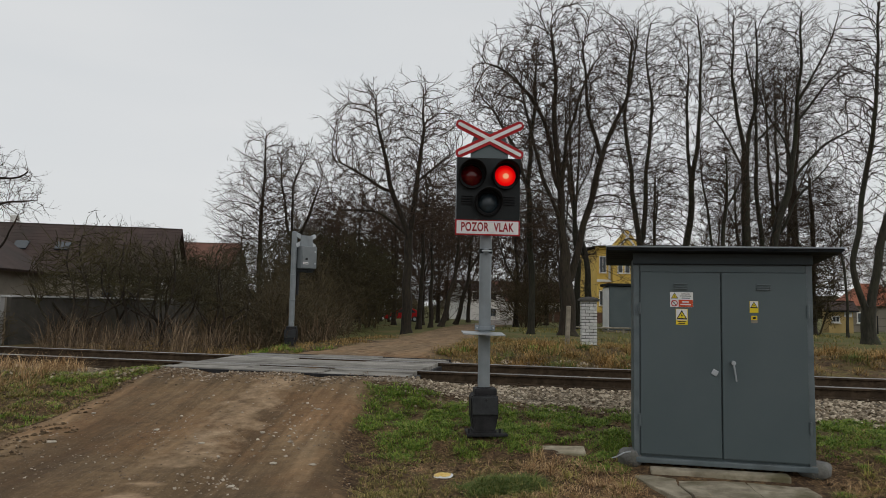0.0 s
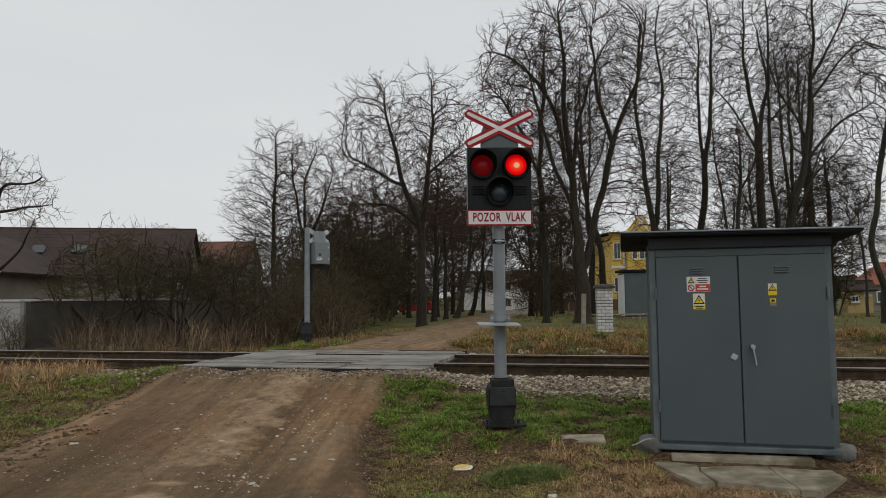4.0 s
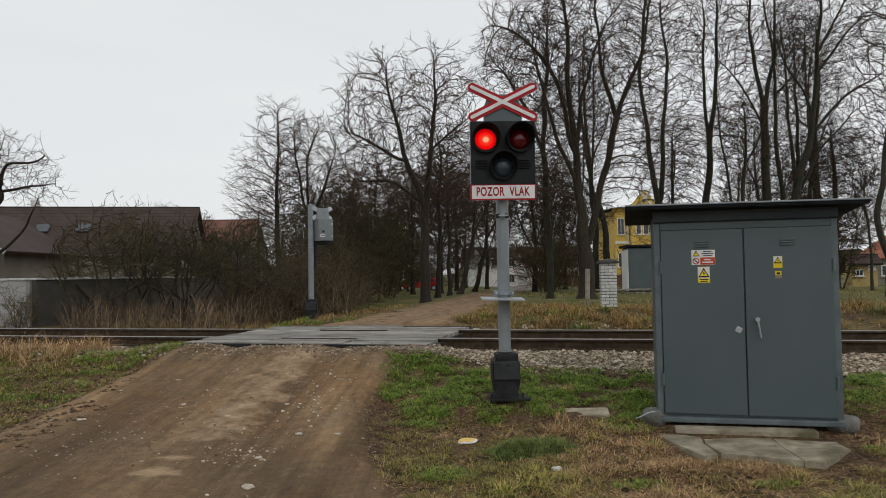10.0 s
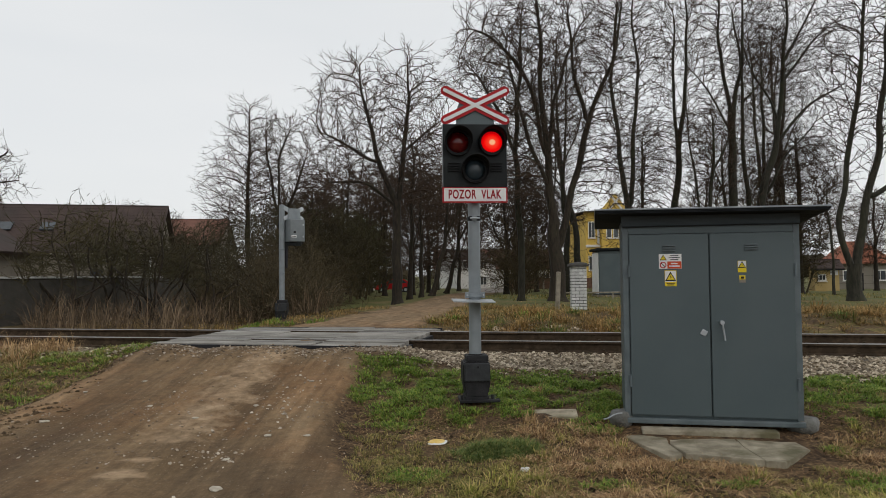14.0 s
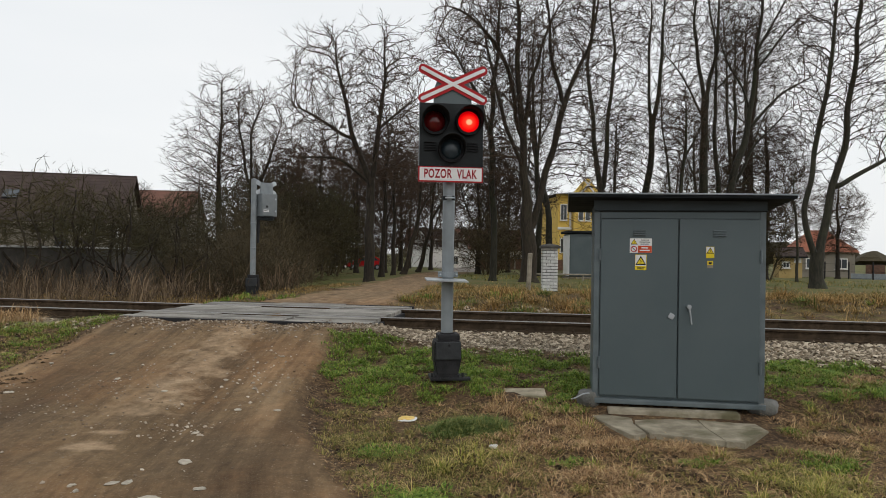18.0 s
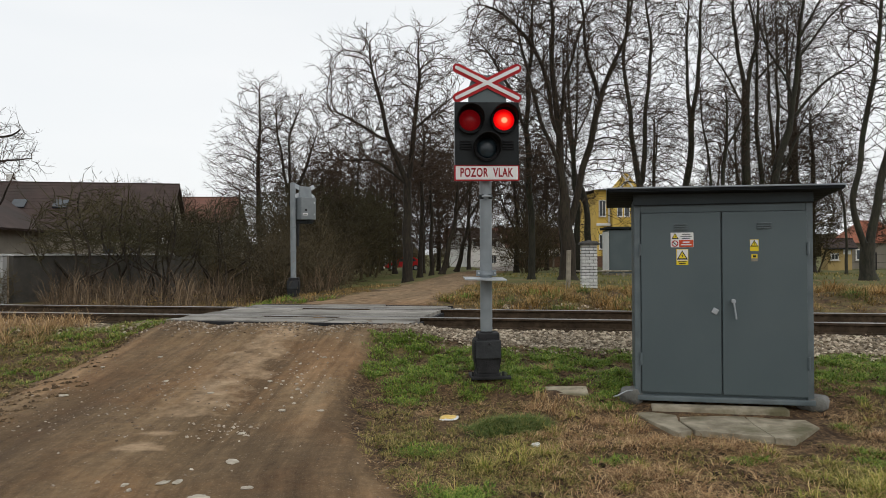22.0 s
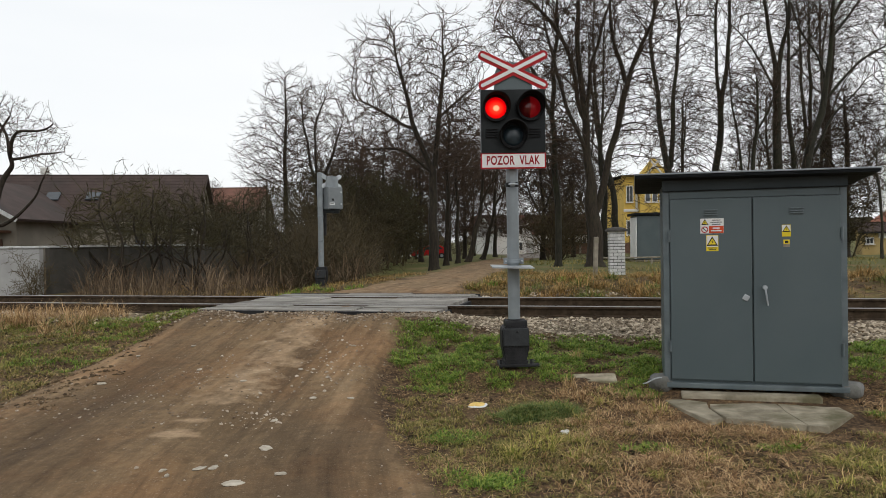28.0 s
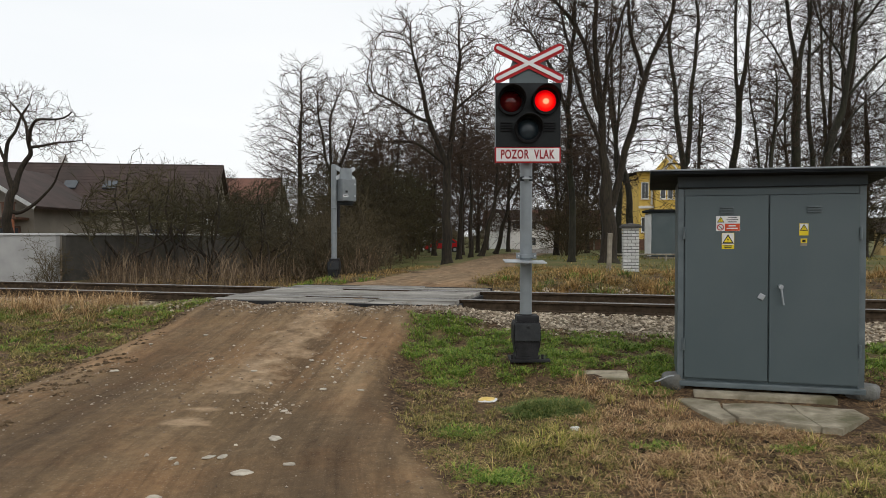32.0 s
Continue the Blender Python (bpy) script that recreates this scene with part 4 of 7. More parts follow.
def build_cabinet():
    z0 = 0.20
    t = thing("relay_cabinet", along(1.271, -3.845, z0) @ pose(0, 0, 0, 0, 0, -1.8), "slate-grey sheet-steel relay cabinet with two closed doors", "cabinet")
    W, H, D = 1.562, 1.90, 0.62
    part("body", box(0, D / 2, H / 2, W, D, H, 0.008), CABINET_GREY, t)
    # frame round the doors
    for x in (-W / 2 + 0.03, W / 2 - 0.03):
        part("corner_post", box(x, -0.006, H / 2, 0.056, 0.02, H - 0.01, 0.006), CABINET_EDGE, t)
    part("head_rail", box(0, -0.007, 1.803, W - 0.12, 0.022, 0.070, 0.004), CABINET_GREY, t)
    part("sill_rail", box(0, -0.022, 0.022, W + 0.01, 0.055, 0.05, 0.01, pose(0, 0, 0, 0, -0.35, 0)), CABINET_EDGE, t, "dented grey sill with flaking paint")
    # band below the roof, coloured dark for the shade that falls there
    part("fascia_shade", box(0, -0.012, 1.899, W + 0.006, 0.034, 0.108, 0.004), FASCIA_SHADE, t)
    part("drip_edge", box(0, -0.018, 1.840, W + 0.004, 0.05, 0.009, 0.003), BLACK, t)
    doors = []
    for side, x0, x1 in ((-1, -0.720, -0.003), (1, 0.003, 0.731)):
        d = part("door", box((x0 + x1) / 2, -0.016, 0.918, x1 - x0 - 0.006, 0.028, 1.692, 0.007), CABINET_GREY, t, "flat grey steel door")
        doors.append(d)
        hx = x0 - 0.003 if side < 0 else x1 + 0.003
        for hz in (0.385, 1.42):
            part("hinge", tube(hx, -0.036, hz - 0.055, hz + 0.055, 0.012, sides=10), CABINET_EDGE, d)
        vx = -0.356 if side < 0 else 0.366
        for i in range(3):
            part("vent_slat", box(vx, -0.036, 1.655 - 0.022 * i, 0.118, 0.02, 0.012, 0.004, None), CABINET_EDGE, d)
    part("lock_plate", box(0, 0, 0, 0.052, 0.012, 0.052, 0.005, Matrix.Translation((-0.06, -0.036, 0.845)) @ pose(0, 0, 0, 0, 30, 0)), ZINC, doors[0], "bare metal lock cover")
    h = part("handle", tube(0, 0, -0.085, 0.085, 0.0075, 0.009, sides=10, m=Matrix.Translation((0.108, -0.065, 0.86)) @ pose(0, 0, 0, 0, -8, 0)), ZINC, doors[1], "pale steel lever handle")
    part("handle_boss", tube(0, 0, 0, 0.045, 0.02, sides=12, m=Matrix.Translation((0.097, -0.03, 0.94)) @ pose(0, 0, 0, 90)), ZINC, h)
    # warning stickers
    y = -0.0315

    def card(name, x0, x1, za, zb, m, parent, lift=0.0):
        return part(name, box((x0 + x1) / 2, y - lift, (za + zb) / 2, x1 - x0, 0.002, zb - za), m, parent)

    def triangle(cx, cz, r, parent, lift):
        a = part("warning_triangle", sheet([(cx - r, cz - r * 0.75), (cx + r, cz - r * 0.75), (cx, cz + r)], 0.001, m=Matrix.Translation((0, y - lift, 0))), INK, parent)
        r2 = r * 0.70
        part("triangle_field", sheet([(cx - r2, cz - r2 * 0.72), (cx + r2, cz - r2 * 0.72), (cx, cz + r2 * 0.92)], 0.001, m=Matrix.Translation((0, y - lift - 0.0012, 0))), YELLOW, a)
        part("bolt_mark", sheet([(cx - r * .12, cz - r * .5), (cx + r * .02, cz - r * .1), (cx - r * .16, cz - r * .05), (cx + r * .06, cz + r * .5), (cx + r * .0, cz + r * .08), (cx + r * .2, cz + r * .04)], 0.001, m=Matrix.Translation((0, y - lift - 0.0024, 0))), INK, a)

    # the wide notice, its lower right corner red
    n1 = card("warning_notice", -0.448, -0.244, 1.44, 1.578, WHITE, doors[0])
    card("red_panel", -0.372, -0.246, 1.442, 1.508, ORANGE_RED, n1, 0.0015)
    triangle(-0.408, 1.543, 0.032, n1, 0.002)
    part("prohibition_ring", turned([(0.022, 0), (0.030, 0), (0.030, 0.001), (0.022, 0.001)], 20, m=Matrix.Translation((-0.41, y - 0.0018, 1.475)) @ pose(0, 0, 0, 90)), RED, n1)
    part("ring_bar", box(0, 0, 0, 0.05, 0.001, 0.007, 0, Matrix.Translation((-0.41, y - 0.0022, 1.475)) @ pose(0, 0, 0, 0, 45, 0)), INK, n1)
    for i, (wid, zz) in enumerate(((0.075, 1.562), (0.10, 1.543), (0.075, 1.524))):
        card("text_bar", -0.31 - wid / 2, -0.31 + wid / 2, zz - 0.0035, zz + 0.0035, INK, n1, 0.0015)
    for wid, zz in ((0.06, 1.488), (0.095, 1.464)):
        card("text_bar", -0.31 - wid / 2, -0.31 + wid / 2, zz - 0.006, zz + 0.006, WHITE, n1, 0.003)
    n2 = card("danger_sticker", -0.398, -0.292, 1.276, 1.423, YELLOW, doors[0])
    card("sticker_field", -0.394, -0.296, 1.316, 1.419, WHITE, n2, 0.0012)
    triangle(-0.345, 1.362, 0.050, n2, 0.0035)
    for wid, zz in ((0.075, 1.304), (0.06, 1.288)):
        card("text_bar", -0.345 - wid / 2, -0.345 + wid / 2, zz - 0.004, zz + 0.004, INK, n2, 0.0015)
    n3 = card("small_danger_sticker", 0.246, 0.320, 1.40, 1.507, YELLOW, doors[1])
    card("sticker_field", 0.249, 0.317, 1.447, 1.504, WHITE, n3, 0.0012)
    triangle(0.283, 1.468, 0.034, n3, 0.0035)
    n4 = card("faded_sticker", 0.256, 0.311, 1.306, 1.375, CONCRETE, doors[1])
    card("sticker_top", 0.258, 0.309, 1.335, 1.372, YELLOW, n4, 0.0012)
    card("sticker_mark", 0.27, 0.297, 1.342, 1.362, INK, n4, 0.002)
    # monopitch roof: dark boards with a bright metal front edge, falling to the back
    roof_m = Matrix.Translation((0, 0, 1.957)) @ pose(0, 0, 0, -3.4, 0.45, 0)
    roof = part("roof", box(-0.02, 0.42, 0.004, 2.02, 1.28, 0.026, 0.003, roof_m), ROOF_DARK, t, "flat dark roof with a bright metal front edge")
    part("roof_edge", box(-0.02, -0.225, 0.014, 2.024, 0.012, 0.012, 0.003, roof_m), STEEL_GREY, roof)
    part("roof_skin", box(-0.02, 0.42, 0.020, 2.03, 1.29, 0.005, 0.0, roof_m), ZINC, roof)
    # soffit boards: the shade under the overhang is in their near-black colour
    for i in range(8):
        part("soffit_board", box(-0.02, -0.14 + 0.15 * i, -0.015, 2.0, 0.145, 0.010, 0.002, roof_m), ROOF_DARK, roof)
    return t


build_cabinet()


def lump(name, m, sx, sy, sz, seed, material, label, category, group="", flat=0.0, rough=0.25):
    """A worn stone or concrete lump, resting on its flattened bottom."""
    bm = bmesh.new()
    bmesh.ops.create_icosphere(bm, subdivisions=3 if rough < 0.6 else 2, radius=1.0)
    for v in bm.verts:
        k = 1 + rough * noise.noise(v.co * 1.7 + Vector((seed, seed * 0.7, 0))) + rough * 0.4 * noise.noise(v.co * 4.1 + Vector((seed, 0, 3)))
        v.co = Vector((v.co.x * sx * k, v.co.y * sy * k, max(-0.5, min(v.co.z * k, 1 - flat)) * sz))
    ob = part(name, bm, material, smooth_faces=rough < 0.6)
    ob.matrix_basis = m
    return tagged(ob, label, category, group)


def build_cabinet_base():
    g = lambda u, s: ground_z(*at(u, s)[:2])
    lump("footing_stone", along(0.46, -3.77, g(0.46, -3.77) + 0.03), 0.11, 0.13, 0.12, 3.1, FOOTING, "rounded grey concrete footing under the cabinet corner", "footing", "cabinet footings", 0.30, 0.32)
    lump("footing_stone", along(2.06, -3.78, g(2.06, -3.78) + 0.03), 0.13, 0.13, 0.12, 5.2, FOOTING, "rounded grey concrete footing under the cabinet corner", "footing", "cabinet footings", 0.35, 0.30)
    wire = bmesh.new()
    for k in range(9):
        a, b = k / 9, (k + 1) / 9
        p, q = [Vector((-0.17 * f, -0.03 * math.sin(3 * f), -0.05 * f + 0.012 * math.sin(5 * f))) for f in (a, b)]
        tube(0, 0, 0, (q - p).length * 1.05, 0.006, sides=6, bm=wire, m=Matrix.Translation(p) @ (q - p).to_track_quat("Z", "Y").to_matrix().to_4x4())
    cable = part("earthing_cable", wire, ZINC)
    cable.matrix_basis = along(0.46, -3.90, g(0.41, -3.83) + 0.13)
    tagged(cable, "pale earthing cable hanging from the cabinet corner", "cable")
    plinth = part("concrete_plinth", box(0, 0, 0, 1.18, 0.16, 0.13, 0.015), PAD)
    plinth.matrix_basis = along(1.22, -3.93, 0.108) @ pose(0, 0, 0, 0, -0.5, 0)
    tagged(plinth, "narrow grey concrete plinth under the cabinet", "plinth")
    pad = thing("concrete_pad", along(1.29, -4.36, 0.068), "cracked and dirty concrete pad before the cabinet", "concrete slab")
    cuts = [((-0.82, 0.28), (-0.70, 0.52), (-0.44, 0.52), (-0.47, 0.05), (-0.40, -0.27), (-0.52, -0.38), (-0.70, -0.05)),
            ((-0.432, 0.52), (0.12, 0.52), (0.14, 0.02), (0.20, -0.40), (-0.376, -0.28), (-0.452, 0.05)),
            ((0.124, 0.52), (0.60, 0.46), (0.66, 0.02), (0.144, 0.016)),
            ((0.145, 0.012), (0.655, 0.012), (0.34, -0.44), (0.206, -0.41))]
    rs = random.Random(8)
    for c in cuts:
        bm = bmesh.new()
        lo = [bm.verts.new((x, y, -0.08)) for x, y in c]
        hi = [bm.verts.new((x, y, 0.05 + rs.uniform(-0.004, 0.004))) for x, y in c]
        bm.faces.new(hi)
        for i in range(len(c)):
            j = (i + 1) % len(c)
            bm.faces.new((lo[i], lo[j], hi[j], hi[i]))
        bmesh.ops.recalc_face_normals(bm, faces=bm.faces)
        bmesh.ops.bevel(bm, geom=[e for e in bm.edges if all(v.co.z > 0 for v in e.verts)], offset=0.005, segments=2, affect="EDGES")
        part("slab_piece", bm, PAD, pad)


build_cabinet_base()

# ---- trees ----


class Wood:
    """Collects tapered tubes and single twigs for one mesh."""

    def __init__(self):
        self.v, self.f = [], []

    def limb(self, pts, radii, sides):
        """A tube through the points, each ring square to the way; the thinnest kind ends in a point."""
        base, n = len(self.v), len(pts)
        ring = [(math.cos(2 * math.pi * i / sides), math.sin(2 * math.pi * i / sides)) for i in range(sides)]
        a = None
        for k in range(n):
            d = (pts[min(n - 1, k + 1)] - pts[max(0, k - 1)]).normalized()
            a = d.orthogonal().normalized() if a is None else (a - d * a.dot(d)).normalized()
            b = d.cross(a)
            p, r = pts[k], radii[k]
            self.v += [(p.x + r * (a.x * c + b.x * s), p.y + r * (a.y * c + b.y * s), p.z + r * (a.z * c + b.z * s)) for c, s in ring]
        for k in range(n - 1):
            o = base + k * sides
            self.f += [(o + i, o + (i + 1) % sides, o + sides + (i + 1) % sides, o + sides + i) for i in range(sides)]

    def spikes(self, start, heading, length, radius, rs, bend=0.35):
        """Many twigs at once: three-sided, bent once, ending in a point. Gives back where each one bends and which way it goes on."""
        n = len(start)
        ref = rs.randn(n, 3)
        a = np.cross(heading, ref)
        a /= np.linalg.norm(a, axis=1)[:, None] + 1e-9
        b = np.cross(heading, a)
        turned_on = heading + bend * rs.randn(n, 3)
        turned_on /= np.linalg.norm(turned_on, axis=1)[:, None]
        mid = start + heading * (length * 0.5)[:, None]
        tip = mid + turned_on * (length * 0.5)[:, None]
        rows = []
        for p, r in ((start, radius), (mid, radius * 0.75)):
            for i in range(3):
                rows.append(p + (a * math.cos(2.0944 * i) + b * math.sin(2.0944 * i)) * r[:, None])
        v = np.stack(rows + [tip], 1).reshape(-1, 3)
        o = len(self.v) + np.arange(n)[:, None] * 7
        quads = np.concatenate([o + np.array(q) for q in ((0, 1, 4, 3), (1, 2, 5, 4), (2, 0, 3, 5))])
        tris = np.concatenate([o + np.array(q) for q in ((3, 4, 6), (4, 5, 6), (5, 3, 6))])
        self.v += v.tolist()
        self.f += quads.tolist() + tris.tolist()
        return mid, turned_on


def unit(v):
    return v / (np.linalg.norm(v, axis=-1, keepdims=True) + 1e-9)


def grow_tree(seed, stems, crowns, points=900, step=0.32, kill=0.62, reach=2.6, tip=0.0150, up=0.14, keep=0.95, wobble=0.13, twig=(0.45, 1.15), per=1, sub=2, thick=0.036, twig_r=0.0115, power=2.36):
    """A bare tree. Its stems are given as bent lines of (x, y, z) with a foot and a top radius; from them limbs grow towards points
    strewn in the rounded crowns (x, y, z, rx, ry, rz) and fork as they go; every limb is as thick as what it bears asks for.
    Fine twigs then spring from all thin wood. Gives back the thick wood and the fine wood."""
    rs = np.random.RandomState(seed)
    points, kill = int(2.5 * points), 0.78 * kill
    pos, mum, way, least = [], [], [], []
    for line, r0, r1 in stems:
        line = np.array(line, float)
        seg = np.linalg.norm(np.diff(line, axis=0), axis=1)
        run = np.concatenate([[0], np.cumsum(seg)])
        m = max(2, int(run[-1] / step))
        f = np.linspace(0, run[-1], m + 1)
        pts = np.stack([np.interp(f, run, line[:, i]) for i in range(3)], 1)
        pts[1:-1] += 0.8 * wobble * rs.randn(m - 1, 3)
        for _ in range(5):
            pts[1:-1] = 0.5 * pts[1:-1] + 0.25 * (pts[:-2] + pts[2:])
        root = -1
        if pos:
            root = int(np.argmin(np.linalg.norm(np.array(pos) - pts[0], axis=1)))
        for k, p in enumerate(pts):
            if k == 0 and root >= 0 and line[0, 2] > 0.3:
                last = root
                continue
            pos.append(p)
            mum.append(-1 if k == 0 else last)
            way.append(unit(pts[min(m, k + 1)] - pts[max(0, k - 1)]))
            least.append(r0 + (r1 - r0) * (k / m) ** 0.8)
            last = len(pos) - 1
    aim = []
    total = sum(c[3] * c[4] * c[5] for c in crowns)
    for cx, cy, cz, rx, ry, rz in crowns:
        n = int(points * rx * ry * rz / total)
        d = unit(rs.randn(n, 3)) * (rs.rand(n, 1) ** 0.40)
        aim.append(d * (rx, ry, rz) + (cx, cy, cz))
    aim = np.concatenate(aim)
    near, dist = np.zeros(len(aim), int), np.full(len(aim), 1e9)
    fresh, grown = list(range(len(pos))), {}
    for turn in range(90):
        q = np.array([pos[i] for i in fresh])
        gap = np.linalg.norm(aim[:, None] - q[None], axis=2)
        j = gap.argmin(1)
        g = gap[np.arange(len(aim)), j]
        closer = g < dist
        near[closer], dist[closer] = np.array(fresh)[j[closer]], g[closer]
        live = dist > kill
        aim, near, dist = aim[live], near[live], dist[live]
        if not len(aim):
            break
        felt = dist < reach + 0.05 * turn
        if not felt.any():
            break
        pull = {}
        for i, v in zip(near[felt], unit(aim[felt] - np.array(pos)[near[felt]])):
            pull[i] = pull.get(i, 0) + v
        fresh = []
        knots = [i for i in pull if grown.get(i, 0) >= 3]
        for i in knots:
            del pull[i]
        if knots:
            free = ~np.isin(near, knots)
            aim, near, dist = aim[free], near[free], dist[free]
        if not pull:
            break
        for i, v in pull.items():
            grown[i] = grown.get(i, 0) + 1
            d = unit(unit(v) + keep * way[i] + (0, 0, up) + wobble * rs.randn(3))
            p = pos[i] + d * step
            pos.append(p)
            mum.append(int(i))
            way.append(d)
            least.append(0.0)
            fresh.append(len(pos) - 1)
        if len(pos) > 9000:
            break
    pos, mum, way = np.array(pos), np.array(mum), np.array(way)
    n = len(pos)
    kids = [[] for _ in range(n)]
    for i in range(n - 1, -1, -1):
        if mum[i] >= 0:
            kids[mum[i]].append(i)
    load = np.where([len(k) == 0 for k in kids], tip ** power, 0.0)
    for i in range(n - 1, -1, -1):
        if mum[i] >= 0:
            load[mum[i]] += load[i]
    rad = np.maximum(load ** (1 / power), np.array(least))
    heavy, fine = Wood(), Wood()
    spots = [Vector(p) for p in pos]
    begun = [i for i in range(n) if mum[i] < 0]
    while begun:
        i = begun.pop()
        chain = [i] if mum[i] < 0 else [mum[i], i]
        while kids[i]:
            big = max(kids[i], key=lambda k: rad[k])
            begun += [k for k in kids[i] if k != big]
            if rad[big] < thick <= rad[chain[-1]] and len(chain) > 1:
                begun.append(big)
                break
            i = big
            chain.append(i)
        rr = [rad[k] for k in chain]
        if mum[chain[0]] < 0 and pos[chain[0]][2] < 0.3:
            rr[0] *= 1.35
        elif len(rr) > 1:
            rr[0] = min(rr[0], rr[1] * 1.15)
        lead = max(rr[1:] or rr)
        (heavy if lead >= thick else fine).limb([spots[k] for k in chain], rr, 9 if lead > 0.09 else 5 if lead >= thick else 3)
    thin = np.nonzero((rad < thick) & (mum >= 0))[0]
    ends = np.array([i for i in thin if not kids[i]], int)
    src = np.concatenate([np.repeat(thin, per), ends])
    straight = np.concatenate([np.zeros(len(thin) * per, bool), np.ones(len(ends), bool)])
    d = way[src]
    side = unit(np.cross(d, rs.randn(len(src), 3)))
    ang = np.where(straight, 0.15, 0.45 + 0.45 * rs.rand(len(src)))[:, None]
    d = unit(d * np.cos(ang) + side * np.sin(ang) + (0, 0, 0.12))
    back = rs.rand(len(src), 1) * np.where(straight, 0, 1)[:, None]
    at_p = pos[src] + (pos[mum[src]] - pos[src]) * back
    ln = (twig[0] + (twig[1] - twig[0]) * rs.rand(len(src)) ** 1.3) * np.where(straight, 1.2, 1.0)
    mid, on = fine.spikes(at_p, d, ln, np.full(len(src), twig_r), rs)
    if sub:
        k = np.repeat(np.arange(len(src)), sub)
        d2 = unit(on[k] + 0.75 * unit(np.cross(on[k], rs.randn(len(k), 3))) + (0, 0, 0.05))
        fine.spikes(at_p[k] + (mid[k] - at_p[k]) * (0.5 + 0.9 * rs.rand(len(k), 1)), d2, ln[k] * (0.30 + 0.35 * rs.rand(len(k))), np.full(len(k), twig_r * 0.8), rs)
    return heavy, fine


def tree_of(woods, bark, twigs, label, category="tree", name="tree"):
    t = thing(name, Matrix(), label, category)
    plain("trunk", woods[0].v, woods[0].f, bark, t, smooth_faces=True)
    plain("crown", woods[1].v, woods[1].f, twigs, t)
    return t


def stem(r0, r1, *xz, y=0.0, dy=0.0):
    """A stem from (x, z) pairs; it goes dy metres back or forth on its way up."""
    n = len(xz) - 1
    return [(x, y + dy * i / n, z) for i, (x, z) in enumerate(xz)], r0, r1


def stand(t, x, y, turn=0, size=1.0, sink=0.05, group="", label=""):
    t.matrix_basis = Matrix.Translation((x, y, ground_z(x, y) - sink)) @ pose(0, 0, 0, 0, 0, turn)
    t.scale = (size, size, size)
    if group:
        tagged(t, group=group)
    if label:
        tagged(t, label=label)
    return t


def again(t, x, y, turn=0, size=1.0, sink=0.05):
    t2 = copy_thing(t, Matrix.Translation((x, y, ground_z(x, y) - sink)) @ pose(0, 0, 0, 0, 0, turn))
    t2.scale = (size, size, size)
    return t2


AVENUE, PARK, BEHIND = "bare trees of the avenue", "tall bare trees of the park", "bare trees behind the thicket"
road_linden = stand(tree_of(grow_tree(21, [stem(0.24, 0.17, (0, 0), (0.02, 2.2), (0.0, 4.5)), stem(0.15, 0.03, (0, 4.4), (-0.8, 6.1), (-1.5, 9.2), (-1.6, 10.6), dy=0.4), stem(0.14, 0.03, (0.05, 4.4), (0.3, 6.1), (0.5, 8.8), (0.5, 10.8), dy=-0.3),
                                           stem(0.07, 0.02, (-0.8, 6.2), (-2.0, 6.9), (-3.3, 7.6), dy=0.6), stem(0.06, 0.02, (0.2, 6.6), (1.7, 8.0), dy=0.5), stem(0.045, 0.02, (0, 4.3), (-1.3, 5.4), (-2.9, 5.3), dy=-0.5)],
                                      [(-1.7, 0, 7.7, 2.2, 2.0, 3.3), (0.7, 0, 7.8, 1.9, 2.0, 3.5), (-2.5, 0, 6.0, 1.5, 1.6, 1.5), (1.2, 0, 5.6, 1.5, 1.5, 1.6)], 1250, 0.28, 0.52), BARK, TWIG, "bare linden with a dark trunk and rounded crown beside the road"), 0.17, 28.4, 0, 0.95, 0.05, AVENUE)
slim_linden = stand(tree_of(grow_tree(22, [stem(0.15, 0.03, (0, 0), (0.05, 3.0), (0.25, 6.0), (0.1, 8.2))], [(0.1, 0, 6.3, 1.7, 1.7, 2.8)], 420), BARK, TWIG, "slender bare tree with a dark trunk"), 0.8, 34.5, 0, 1, 0.05, AVENUE)
lean_linden = stand(tree_of(grow_tree(23, [stem(0.21, 0.04, (0, 0), (0.45, 1.6), (1.0, 4.2), (1.3, 8.2), dy=0.3), stem(0.09, 0.02, (0.9, 3.8), (1.9, 5.6), (2.5, 7.8))], [(1.3, 0, 7.2, 2.3, 2.2, 3.0)], 560), BARK, TWIG, "bare tree leaning over the avenue"), 2.4, 44, 0, 1, 0.05, AVENUE)
moss_linden = stand(tree_of(grow_tree(24, [stem(0.17, 0.025, (0, 0), (0.0, 3.5), (-0.1, 7.3), (0.1, 11.2), (0.3, 13.6)), stem(0.05, 0.02, (0, 6.0), (-0.8, 8.5), (-2.2, 10.6), dy=0.5)],
                                      [(0.0, 0, 9.4, 1.7, 1.7, 4.6), (-1.7, 0, 10.2, 1.4, 1.3, 1.9), (0, 0, 4.8, 1.2, 1.2, 1.6)], 640, 0.30, 0.55), MOSSY, TWIG, "tall slim bare tree with mossy bark"), 5.6, 30, 0, 1, 0.05, AVENUE)
